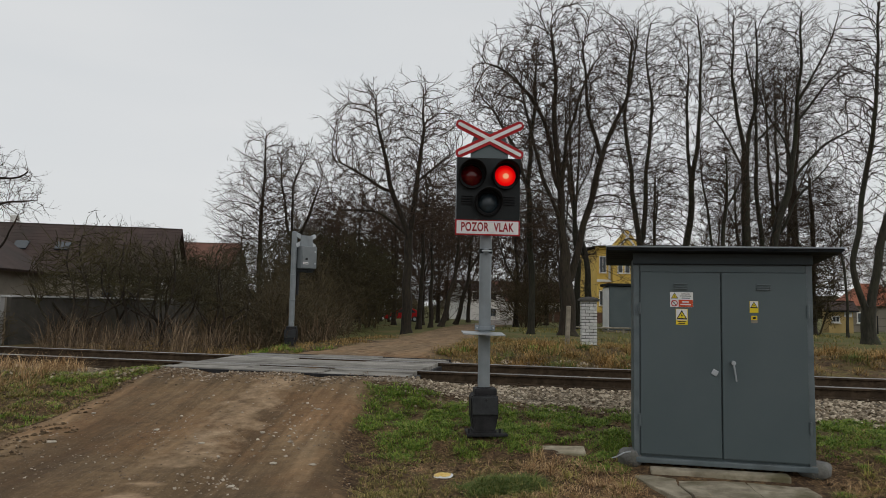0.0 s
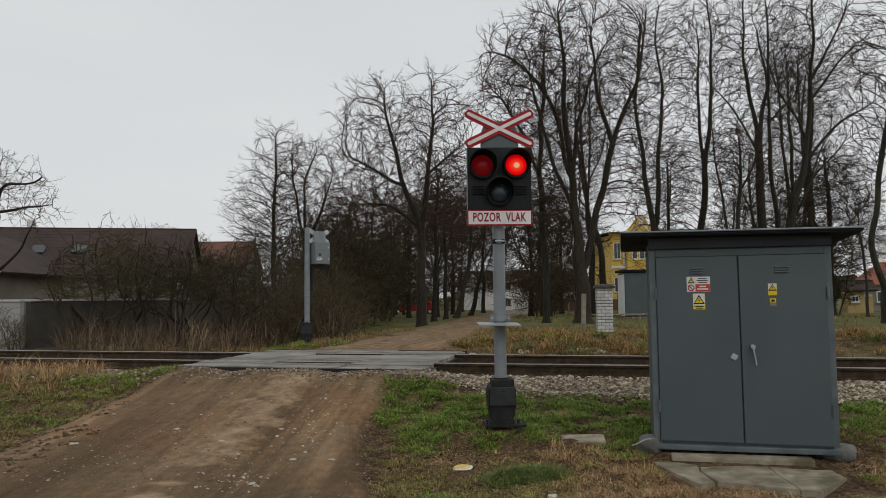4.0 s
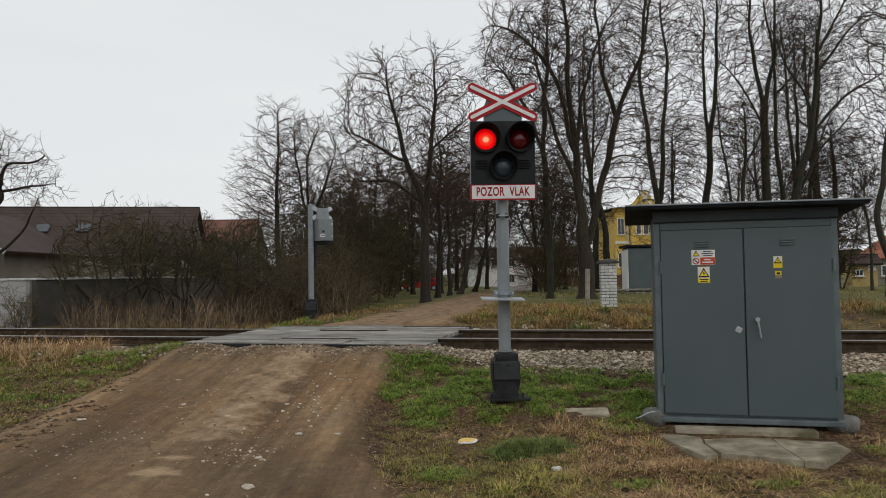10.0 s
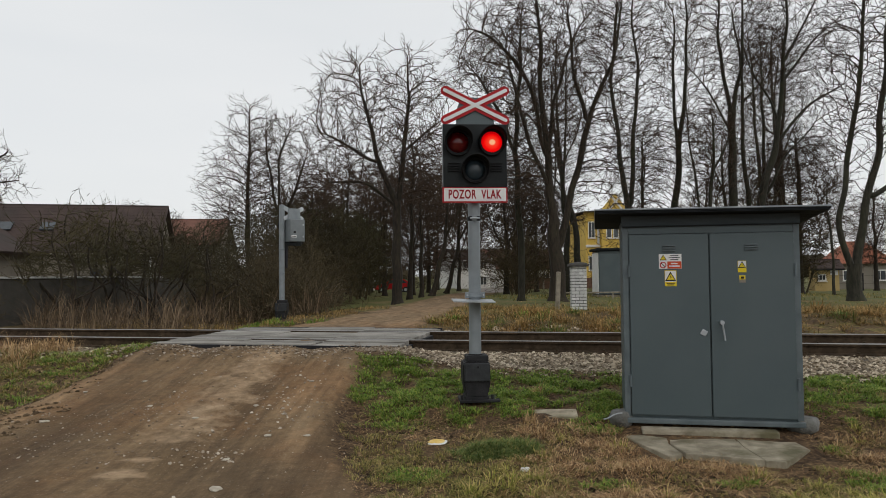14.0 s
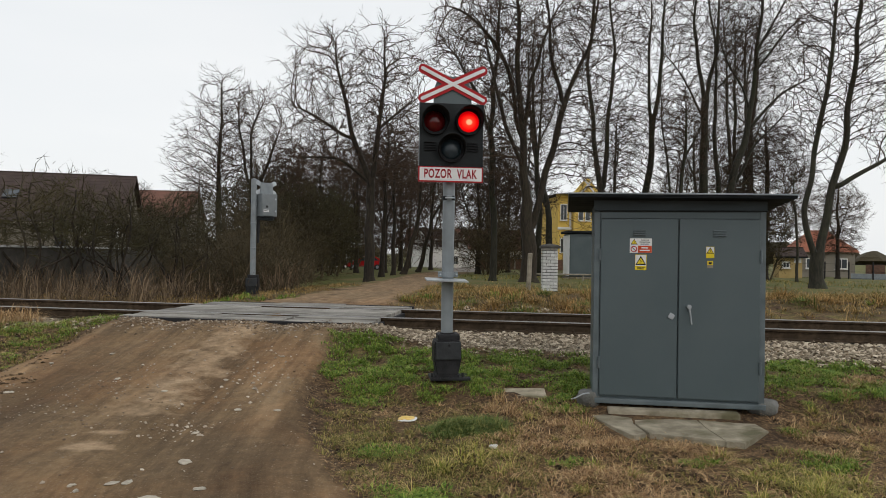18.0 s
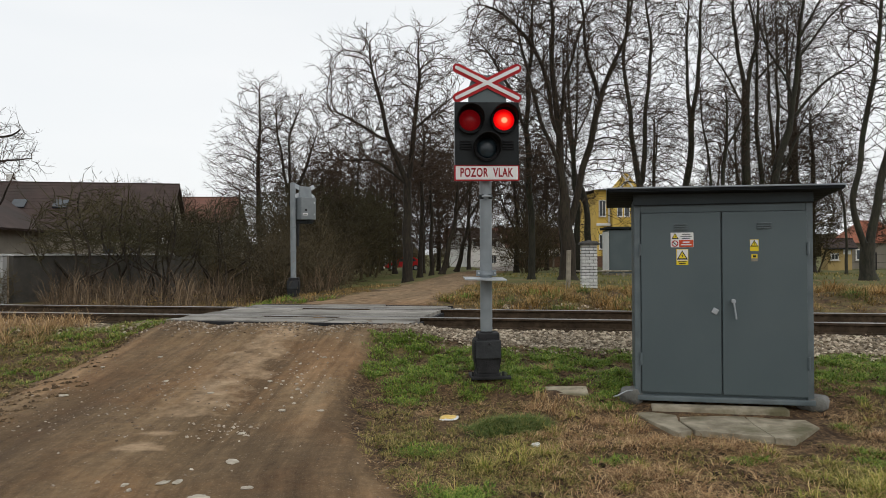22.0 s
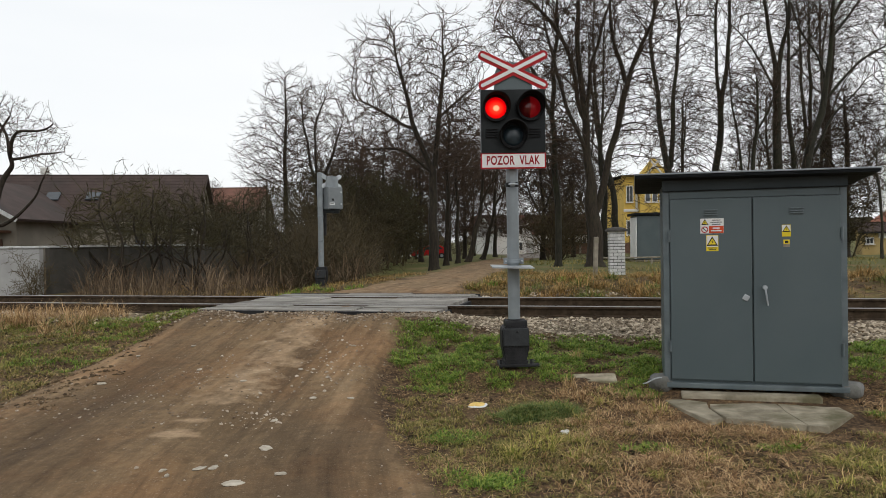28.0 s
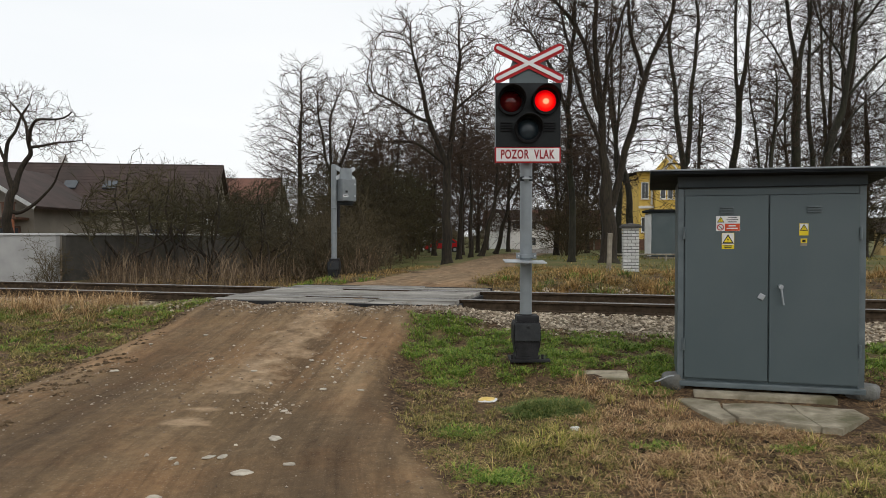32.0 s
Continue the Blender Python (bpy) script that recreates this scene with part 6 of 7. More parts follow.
def field(n, x0, x1, y0, y1, seed, chance):
    """Spots on the ground, kept with a chance that depends on the place."""
    rs = np.random.RandomState(seed)
    x, y = x0 + (x1 - x0) * rs.rand(n), y0 + (y1 - y0) * rs.rand(n)
    s = NX * x + NY * y - REACH
    u = UX * x + UY * y
    keep = rs.rand(n) < chance(x, y, u, s) * (1 - np.clip(road_mask(x, y) * 1.3, 0, 1))
    clear = ~((u > 0.47) & (u < 2.1) & (s > -4.72) & (s < -2.75)) & ~((np.hypot(x - 0.88, y - 7.3)) < 0.2) & ~((np.abs(x - 1.63) < 0.24) & (np.abs(y - 6.85) < 0.19))
    keep &= clear
    return np.stack([x[keep], y[keep], height(x[keep], y[keep])], 1)


def tufts(name, centres, per, radius, low, high, width, material, label, seed, lean=0.9, category="grass"):
    """Clumps: blades that spring from a common root and lean outwards, each clump of its own size."""
    rs = np.random.RandomState(seed)
    n = len(centres)
    size = np.repeat(0.45 + 0.9 * rs.rand(n) ** 1.5, per)
    c = np.repeat(centres, per, axis=0)
    a = rs.rand(len(c)) * 6.283
    r = radius * size * np.sqrt(rs.rand(len(c)))
    x, y = c[:, 0] + r * np.cos(a), c[:, 1] + r * np.sin(a)
    keep = rs.rand(len(c)) < 0.35 + 0.65 * size
    dome = 0.30 * high * size * np.clip(1 - (r / (radius * size)) ** 2, 0, 1)
    spots = np.stack([x, y, height(x, y) + dome], 1)[keep]
    return blades(name, spots, low, high, width, material, label, seed + 1, lean, category=category, heading=(a + 0.7 * rs.randn(len(c)))[keep])


def patches(x, y, size, seed, lo=0.0, hi=0.35):
    return smooth(lo, hi, rough_field(x, y, size, seed))


def spot(x, y, cx, cy, r):
    return np.exp(-(((x - cx) ** 2 + (y - cy) ** 2) / (r * r)))


right_of_road = lambda x: (x > -0.75)
def bent(x, y, by=0.16, seed=301):
    """Places shifted by a hand's width to and fro, so that patches have ragged edges."""
    return x + by * rough_field(x, y, 0.35, seed), y + by * rough_field(x, y, 0.35, seed + 9)


def oval(x, y, cx, cy, rx, ry):
    return np.exp(-(((x - cx) / rx) ** 2 + ((y - cy) / ry) ** 2) ** 2)


def green_zone(x, y, u, s):
    x2, y2 = bent(x, y)
    s2 = NX * x2 + NY * y2 - REACH
    band = smooth(-3.75, -3.35, s2) * (1 - smooth(-2.25, -1.95, s)) * (0.06 + 0.94 * patches(x, y, 0.26, 92, -0.14, 0.08))
    dabs = sum(oval(x2, y2, *o) for o in ((0.74, 7.05, 0.16, 0.10), (0.64, 6.84, 0.14, 0.09), (1.96, 6.50, 0.26, 0.16), (2.20, 6.84, 0.16, 0.22), (3.63, 5.53, 0.13, 0.11), (3.5, 4.86, 0.26, 0.16), (1.48, 4.97, 0.15, 0.08), (2.53, 4.92, 0.16, 0.06), (0.05, 7.1, 0.3, 0.35), (1.25, 6.95, 0.2, 0.12), (0.15, 5.3, 0.22, 0.14), (0.3, 4.4, 0.2, 0.12)))
    return right_of_road(x) * np.clip(band + dabs, 0, 1)


def yellow_zone(x, y, u, s):
    x2, y2 = bent(x, y)
    return right_of_road(x) * (s < -3.7) * np.clip(oval(x2, y2, 0.72, 4.95, 0.50, 0.62) + 0.7 * oval(x2, y2, 0.0, 5.6, 0.40, 1.3) * (0.25 + 0.75 * patches(x, y, 0.4, 93, -0.2, 0.2)) + oval(x2, y2, 2.95, 4.35, 0.40, 0.42) + 0.7 * oval(x2, y2, 2.2, 3.9, 0.5, 0.3)
                                                     + 0.10 + 0.4 * oval(x2, y2, 0.2, 4.0, 0.5, 0.5), 0, 1)


straw_zone = lambda x, y, u, s: right_of_road(x) * (s < -3.3) * (0.10 + 0.90 * patches(x, y, 0.35, 94, -0.12, 0.15))
stem_zone = lambda x, y, u, s: right_of_road(x) * (s < -2.6) * (0.10 + 0.90 * patches(x, y, 0.30, 96, -0.10, 0.15))


def heap_zone(x, y, u, s):
    """Where the mown stalks lie: before the cabinet and between it and the signal, but for the bare soil."""
    x2, y2 = bent(x, y)
    lie = np.clip(oval(x2, y2, 1.35, 6.42, 0.85, 0.26) + oval(x2, y2, 1.70, 5.75, 0.55, 0.50) + oval(x2, y2, 1.9, 4.6, 0.95, 0.85) + 0.8 * oval(x2, y2, 3.2, 5.2, 0.6, 0.30) + oval(x2, y2, 4.95, 6.65, 0.35, 0.30) + 0.6 * oval(x2, y2, 4.2, 5.4, 0.7, 0.5), 0, 1)
    bare = np.clip(oval(x2, y2, 2.42, 5.04, 0.26, 0.07) + oval(x2, y2, 2.9, 4.95, 0.20, 0.06) + oval(x2, y2, 3.95, 6.1, 0.40, 0.25) + oval(x2, y2, 1.95, 5.5, 0.14, 0.10), 0, 1)
    return lie * (1 - bare) * (0.12 + 0.88 * patches(x, y, 0.28, 172, -0.12, 0.12))


left_zone = lambda x, y, u, s: (x < -2.9) * (s < -1.5) * (0.25 + 0.75 * patches(x, y, 0.8, 95, -0.3, 0.2))
tufts("green_grass", field(15000, -0.8, 7.0, 4.2, 9.6, 101, green_zone), 26, 0.075, 0.022, 0.075, 0.0072, GREEN_BLADE, "lumpy fresh green grass beside the track", 111, 1.9)
tufts("winter_tufts", field(6500, -0.8, 6.0, 2.6, 7.2, 102, yellow_zone), 24, 0.060, 0.020, 0.080, 0.0052, MIXED_BLADE, "mixed green and yellow winter grass tufts", 112, 1.8)
blades("straw", field(90000, -0.7, 6.0, 2.6, 8.0, 103, straw_zone), 0.02, 0.085, 0.0040, DRY_BLADE, "flattened dry straw on the soil", 113, flat=True)
blades("dead_stems", field(52000, -0.7, 6.5, 2.6, 8.2, 104, stem_zone), 0.02, 0.08, 0.009, DEAD_LEAF, "brown dead stems and leaves on the soil", 114, flat=True)
blades("short_grass", field(90000, -0.75, 6.0, 2.6, 7.6, 165, lambda x, y, u, s: (x > -0.75) * (s < -3.2) * patches(x, y, 0.30, 166, -0.08, 0.2) * (1 - 0.85 * smooth(1.0, 1.5, x + 0.25 * rough_field(x, y, 0.6, 168)) * (1 - smooth(2.9, 3.6, x)))), 0.015, 0.06, 0.0045, MIXED_BLADE, "short matted winter grass", 167, 1.5)
tufts("loose_straw", field(5200, 0.2, 6.0, 2.6, 7.2, 170, heap_zone), 34, 0.12, 0.03, 0.13, 0.0044, STRAW_RED, "loose heaps of reddish-brown straw and dead stalks", 173, 3.0)
tufts("long_grass", field(900, 0.3, 1.4, 5.4, 6.4, 160, lambda x, y, u, s: oval(*bent(x, y), 0.90, 5.90, 0.27, 0.19)), 46, 0.08, 0.04, 0.12, 0.0055, LONG_BLADE, "long dark green grass combed over", 161, 1.9)
tufts("tussocks", field(900, 0.2, 4.2, 3.2, 6.4, 162, lambda x, y, u, s: np.clip(0.7 * oval(x, y, 0.84, 4.95, 0.30, 0.35) + 0.9 * oval(x, y, 2.95, 4.25, 0.32, 0.36) + 0.5 * oval(x, y, 3.1, 4.68, 0.16, 0.14) + 0.02, 0, 1)), 60, 0.07, 0.04, 0.15, 0.0046, TUSSOCK, "yellow-green tussocks with bleached tips", 163, 1.6)
tufts("dry_tufts", field(500, 1.0, 8.5, 2.6, 8.0, 128, lambda x, y, u, s: (s < -2.6) * ((u > 2.9) * 0.6 + 0.06 * patches(x, y, 0.8, 129, 0.0, 0.3))), 46, 0.07, 0.05, 0.22, 0.0045, DRY_BLADE, "dry bleached grass clumps on the verge", 130, 1.1)
tufts("bank_grass", field(5200, -9.5, -2.8, 4.0, 12.5, 105, left_zone), 27, 0.095, 0.020, 0.075, 0.0080, MIXED_BLADE, "mossy yellow-green winter grass on the bank", 115, 1.8)
blades("bank_straw", field(60000, -9.0, -2.8, 3.5, 12.0, 131, lambda x, y, u, s: (x < -2.9) * (s < -1.4) * (0.2 + 0.8 * patches(x, y, 0.8, 132, -0.2, 0.3))), 0.03, 0.13, 0.006, DRY_BLADE, "flattened straw among the grass of the bank", 133, flat=True)
blades("far_leaf_litter", field(44000, -6, 18, 12, 26, 140, lambda x, y, u, s: (s > 2.2) * (0.1 + 0.9 * patches(x, y, 1.0, 141, -0.2, 0.2))), 0.04, 0.14, 0.022, DEAD_LEAF, "brown dead leaves and stems beyond the track", 142, flat=True)
tufts("bank_green", field(2400, -8, -2.9, 5.5, 12.0, 106, lambda x, y, u, s: (s < -1.5) * (s > -4.2) * np.clip(0.7 * patches(x, y, 1.0, 97, 0.05, 0.3) + spot(x, y, -4.1, 9.7, 0.7), 0, 1)), 34, 0.11, 0.03, 0.09, 0.0070, GREEN_BLADE, "green grass on the bank by the track", 116, 1.8)
tufts("bank_hay", field(1500, -12, -3.6, 7.5, 14, 107, lambda x, y, u, s: (s < -1.25) * smooth(-3.4, -2.2, s) * (0.12 + 0.9 * spot(x, y, -5.5, 10.1, 0.9) + 0.6 * spot(x, y, -6.8, 9.9, 0.9)) * smooth(0, 0.8, -x - 4.3)), 60, 0.14, 0.10, 0.36, 0.0060, DRY_BLADE, "tall dry yellow grass along the rail", 117, 1.4)
tufts("far_verge_grass", field(1300, -9, 14, 12.5, 22, 108, lambda x, y, u, s: (s > 1.9) * (s < 5.2) * np.clip(np.where(x > 0, 0.03 + 0.75 * patches(x, y, 1.1, 99, 0.0, 0.25), 0.05) + 1.3 * spot(x, y, -4.0, 15.2, 0.8) + 0.5 * spot(x, y, -2.2, 15.2, 0.8), 0, 1)), 60, 0.2, 0.04, 0.16, 0.013, GREEN_BLADE, "green grass clumps on the far verge", 118, 1.2)
tufts("far_winter_grass", field(3600, -9, 16, 12.0, 24, 134, lambda x, y, u, s: (s > 2.3) * (s < 11.0) * 0.8), 30, 0.18, 0.03, 0.13, 0.011, CLUMP, "brown winter grass beyond the track", 135, 1.25)
tufts("far_dry_tufts", field(1500, 0.5, 18, 11, 24, 109, lambda x, y, u, s: (s > 2.1) * (s < 11) * (0.10 + 0.90 * patches(x, y, 1.1, 120, -0.05, 0.25)) * np.where(s < 5.5, 1.0, 0.35)), 85, 0.26, 0.08, 0.30, 0.010, CLUMP, "dry orange grass clumps beyond the track", 119, 1.5)
tufts("verge_tussocks", field(420, -1.0, 16, 11.5, 21, 180, lambda x, y, u, s: (s > 2.2) * (s < 4.6) * (u > -1.6) * np.where(u > 3.4, 0.3, 1.0) * (0.15 + 0.85 * patches(x, y, 0.9, 181, -0.1, 0.2))), 230, 0.32, 0.08, 0.32, 0.008, HAY, "tall orange grass tussocks along the track", 182, 1.3)
tufts("verge_green", field(260, -1.0, 16, 11.5, 21, 183, lambda x, y, u, s: (s > 2.0) * (s < 4.4) * (u > -1.8) * patches(x, y, 0.8, 184, 0.0, 0.25)), 200, 0.30, 0.08, 0.28, 0.009, LONG_BLADE, "dark green grass bushes along the track", 185, 1.4)
tufts("reeds", field(3000, -17, 0.6, 12.5, 24, 110, lambda x, y, u, s: (s > np.where(x < -4.2, 2.2, 4.4) + 0.9 * rough_field(x, y, 1.5, 126)) * (s < 8.8) * (0.10 + 0.90 * patches(x, y, 1.2, 121, -0.1, 0.25)) * np.where(x < -0.34 * y, 0.6, 1.0) * (1 - spot(x, y, -4.0, 15.2, 0.9)) * (x < np.interp(y, FAR_Y, FAR_MID) - 1.9) * (x > -0.50 * y)), 20, 0.34, 0.15, 1.25, 0.010, REED, "thick stand of dry brown reeds and stalks", 122, 1.15, category="reeds")
blades("park_grass", field(24000, 5, 40, 20, 46, 123, lambda x, y, u, s: 0.6 * (s > 7) * patches(x, y, 4, 124, -0.3, 0.3)), 0.06, 0.16, 0.03, MIXED_BLADE, "short winter grass of the park", 125, 0.9)


stones("soil_clods", field(9000, -0.8, 6.5, 2.6, 8.2, 150, lambda x, y, u, s: (x > -0.8) * (0.15 + 0.85 * patches(x, y, 0.6, 151, -0.1, 0.25))), 0.006, 0.030, CLOD, "dark crumbly clods of soil on the verge", 152, 0.45)
stones("bank_clods", field(4000, -6.0, -2.7, 3.5, 10.5, 153, lambda x, y, u, s: 0.3 + 0.7 * patches(x, y, 0.6, 154, -0.1, 0.25)), 0.006, 0.028, CLOD, "dark crumbly clods of soil on the bank", 155, 0.45)


def road_pebbles():
    rs = np.random.RandomState(61)
    n = 9000
    x, y = -4.6 + 6.0 * rs.rand(n), 2.8 + 7.8 * rs.rand(n)
    keep = (road_mask(x, y) > 0.3) & (rs.rand(n) < (0.12 + 0.60 * smooth(0, 0.4, rough_field(x, y, 1.2, 62))) * (0.45 + 0.9 * smooth(4.8, 6.5, y)))
    x, y = x[keep], y[keep]
    return np.stack([x, y, height(x, y)], 1)


stones("road_pebbles", road_pebbles(), 0.004, 0.015, PEBBLE, "small pale pebbles pressed into the dirt road", 63, 0.45)
for i, (sx, sy, w) in enumerate(((-1.29, 4.39, 0.10), (-1.63, 4.77, 0.062), (-1.53, 4.76, 0.062), (-1.24, 5.06, 0.080), (-1.72, 4.05, 0.085), (-1.02, 4.52, 0.055), (-1.86, 4.70, 0.04), (-1.80, 4.62, 0.035),
                                 (-1.1, 6.3, 0.05), (-3.40, 7.08, 0.075), (-1.33, 5.75, 0.05), (-2.5, 7.4, 0.05), (-1.4, 7.3, 0.05), (-0.9, 7.9, 0.045), (-1.9, 6.9, 0.045), (-2.9, 8.4, 0.05), (-3.4, 8.0, 0.05), (-1.05, 6.9, 0.04), (-0.75, 6.25, 0.045))):
    lump("flat_stone", Matrix.Translation((sx, sy, ground_z(sx, sy) + 0.002)) @ pose(0, 0, 0, 0, 0, 40 * i), w * 0.72, w * 0.5, 0.012, 1.3 * i + 9, STONE, "pale flat stone bedded in the dirt road", "stone", "stones in the road", 0.45, 0.38)



def white_pebbles():
    """Pale chips in the middle of the road, thick in two places."""
    rs = np.random.RandomState(64)
    x, y = -2.4 + 1.9 * rs.rand(2600), 4.6 + 5.2 * rs.rand(2600)
    keep = rs.rand(2600) < np.clip(0.9 * oval(x, y, -1.52, 5.85, 0.32, 0.22) + 0.32 * oval(x, y, -1.15, 7.3, 0.32, 1.1) + 0.25 * oval(x, y, -1.3, 9.2, 0.7, 0.5) + 0.03, 0, 1)
    x, y = x[keep], y[keep]
    return np.stack([x, y, height(x, y)], 1)


def tread_clods():
    """Crumbs pressed up by tyres: short rows across the ruts, along the ragged edge of the road."""
    rs = np.random.RandomState(65)
    out = []
    for off, y0, y1 in ((0.10, 3.0, 9.4), (0.34, 3.0, 8.6), (0.62, 3.0, 7.6), (0.95, 3.0, 5.6)):
        for y in np.arange(y0, y1, 0.075):
            if rs.rand() < 0.45:
                continue
            n = rs.randint(3, 9)
            mid = np.interp(y, NEAR_Y, NEAR_LEFT) + off + 0.05 * rs.randn()
            dx = (np.arange(n) - n / 2) * 0.022 + 0.006 * rs.randn(n)
            out.append(np.stack([mid + dx, y + 0.25 * dx + 0.008 * rs.randn(n)], 1))
    p = np.concatenate(out)
    return np.stack([p[:, 0], p[:, 1], height(p[:, 0], p[:, 1])], 1)


stones("white_pebbles", white_pebbles(), 0.006, 0.021, PALE_CHIP, "pale stone chips scattered on the dirt road", 66, 0.45)
stones("tread_clods", tread_clods(), 0.010, 0.030, EARTH_CLOD, "crumbs of dark soil in rows of tyre marks", 67, 0.4)

# ---- small things on the grass ----


def build_litter():
    x, y = 0.405, 6.2
    t = thing("litter", Matrix.Translation((x, y, ground_z(x, y) + 0.022)) @ pose(0, 0, 0, 8, -4, -18), "crumpled yellow and white wrapper lying on the grass", "litter")

    def pad(cx, cy, rx, ry, dome, m, name, lift):
        bm = bmesh.new()
        rings = []
        for k in range(6):
            f = k / 5
            ring = []
            for i in range(20):
                a = 6.2832 * i / 20
                c, s = math.cos(a), math.sin(a)
                px, py = cx + rx * f * abs(c) ** 0.6 * (1 if c > 0 else -1), cy + ry * f * abs(s) ** 0.6 * (1 if s > 0 else -1)
                ring.append((px, py, lift + dome * (1 - f * f) + 0.007 * noise.noise(Vector((px * 45, py * 45, 2)))))
            rings.append([bm.verts.new(p) for p in ring])
        for p, q in zip(rings, rings[1:]):
            for i in range(20):
                bm.faces.new((p[i], p[(i + 1) % 20], q[(i + 1) % 20], q[i]))
        bmesh.ops.remove_doubles(bm, verts=bm.verts, dist=0.0005)
        bmesh.ops.solidify(bm, geom=bm.faces, thickness=0.003)
        part(name, bm, m, t)
    pad(0, 0, 0.086, 0.058, 0.012, WHITE, "plain_side", 0)
    pad(-0.010, 0.006, 0.074, 0.048, 0.014, PALE_YELLOW, "printed_side", 0.006)


build_litter()
lump("white_scrap", Matrix.Translation((1.03, 5.35, ground_z(1.03, 5.35) + 0.01)), 0.035, 0.025, 0.022, 2.2, WHITE, "small crumpled white scrap of paper", "litter", rough=0.5)
slab = part("concrete_cover", box(0, 0, 0, 0.42, 0.22, 0.05, 0.012), PAD)
slab.matrix_basis = Matrix.Translation((1.63, 6.85, ground_z(1.63, 6.85) - 0.018)) @ pose(0, 0, 0, 9, -1.5, -9)
tagged(slab, "pale concrete cover slab flush with the grass", "concrete slab")

# ---- beyond the track ----


def brick_pier():
    x, y = 5.17, 19.0
    z0 = ground_z(x, y) - 0.02
    t = thing("brick_pier", Matrix.Translation((x, y, z0)) @ pose(0, 0, 0, 0, 0, -8) @ Matrix.Diagonal((0.97, 0.97, 1.08, 1)), "white-painted brick gate pier with a dark cap", "pier")
    part("core", box(0, 0, 0.57, 0.40, 0.40, 1.14), MORTAR, t)
    for row in range(14):
        z = 0.04 + row * 0.081
        for side in range(4):
            turn = pose(0, 0, 0, 0, 0, 90 * side)
            cuts = ((-0.215, 0.0), (0.0, 0.215)) if (row + side) % 2 else ((-0.215, -0.11), (-0.11, 0.11), (0.11, 0.215))
            for a, b in cuts:
                part("brick", box((a + b) / 2, -0.205, z + 0.034, b - a - 0.012, 0.022, 0.066, 0.0, turn), BRICK_WHITE, t)
    part("cap", box(0, 0, 1.175, 0.56, 0.56, 0.06, 0.012), MORTAR, t, "dark stone cap")
    part("cap_top", turned([(0.36, 1.205), (0.30, 1.24), (0.0, 1.27)], 4, m=pose(0, 0, 0, 0, 0, 45)), MORTAR, t)


brick_pier()
cp = part("concrete_post", box(0, 0, 0.54, 0.125, 0.12, 1.10, 0.035, pose(0, 0, 0, 0, 2, 0)), CONCRETE)
cp.matrix_basis = Matrix.Translation((4.55, 18.9, ground_z(4.55, 18.9) - 0.03))
tagged(cp, "weathered concrete fence post with a rounded top", "post")
cp2 = part("stump_post", box(0, 0, 0.3, 0.12, 0.12, 0.6, 0.02), CONCRETE)
cp2.matrix_basis = Matrix.Translation((7.2, 21, ground_z(7.2, 21) - 0.03))
tagged(cp2, "short concrete fence post", "post")


def kiosk():
    x, y = 12.9, 38.5
    z0 = ground_z(x, y)
    t = thing("switch_kiosk", Matrix.Translation((x, y, z0 + 0.12)) @ pose(0, 0, 0, 0, 0, -6), "grey sheet-metal kiosk with a pale side and flat roof", "kiosk")
    part("base", box(0, 0, -0.08, 2.9, 2.0, 0.2, 0.02), CONCRETE, t)
    part("body", box(0, 0, 1.25, 2.8, 1.9, 2.4, 0.02), CABINET_GREY, t)
    part("side_panel", box(-1.41, 0, 1.22, 0.03, 1.86, 2.3, 0.01), BRIGHT_PAINT, t, "white side panel")
    for dx in (-0.7, 0.7):
        part("door", box(dx, -0.965, 1.2, 1.3, 0.03, 2.15, 0.01), CABINET_GREY, t)
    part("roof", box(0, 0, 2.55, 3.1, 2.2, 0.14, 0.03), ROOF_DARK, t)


kiosk()


def wall_run(name, p, q, z_top, thick, material, coping, label, panels):
    """A fence wall of upright panels with a coping, from p to q."""
    d = math.hypot(q[0] - p[0], q[1] - p[1])
    a = math.degrees(math.atan2(q[1] - p[1], q[0] - p[0]))
    z0 = min(ground_z(*p), ground_z(*q)) - 0.25
    t = thing(name, Matrix.Translation((p[0], p[1], z0)) @ pose(0, 0, 0, 0, 0, a), label, "wall", kind="structure")
    w = d / panels
    for i in range(panels):
        part("panel", box(w * (i + 0.5), 0, (z_top - z0) / 2, w - 0.012, thick, z_top - z0, 0.008), material, t)
    if coping:
        part("coping", box(d / 2, 0, z_top - z0 + 0.03, d + 0.04, thick + 0.08, 0.06, 0.012), coping, t, "pale coping")
    return t


wall_run("wall_west", (-26, 22.3), (-10.95, 19.6), 1.60, 0.16, WALL_CONCRETE, COPING, "pale grey concrete wall with a light coping behind the rails", 6)
# past the corner the wall's shade is put into its concrete colour
wall_run("wall_back", (-10.85, 19.7), (-9.0, 27.5), 1.60, 0.14, DARK_WALL, COPING, "dark shaded concrete wall with a worn coping", 5)
wall_run("wall_yard", (-8.95, 27.6), (-7.6, 31.5), 1.58, 0.14, DARK_WALL, None, "dark shaded concrete wall", 3)

shed = thing("plank_shed", Matrix.Translation((-14.0, 46, 0.2)) @ pose(0, 0, 0, 0, 0, 6), "small dark plank shed beside the barn", "shed")
for i in range(9):
    part("plank", box(-0.88 + 0.22 * i, -1.0, 1.42, 0.205, 0.03, 2.85, 0.004), SLEEPER, shed)
part("wall", box(0, 0, 1.4, 1.95, 1.96, 2.8, 0.01), SLEEPER, shed)
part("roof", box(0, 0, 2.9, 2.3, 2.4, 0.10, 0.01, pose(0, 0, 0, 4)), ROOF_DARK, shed)


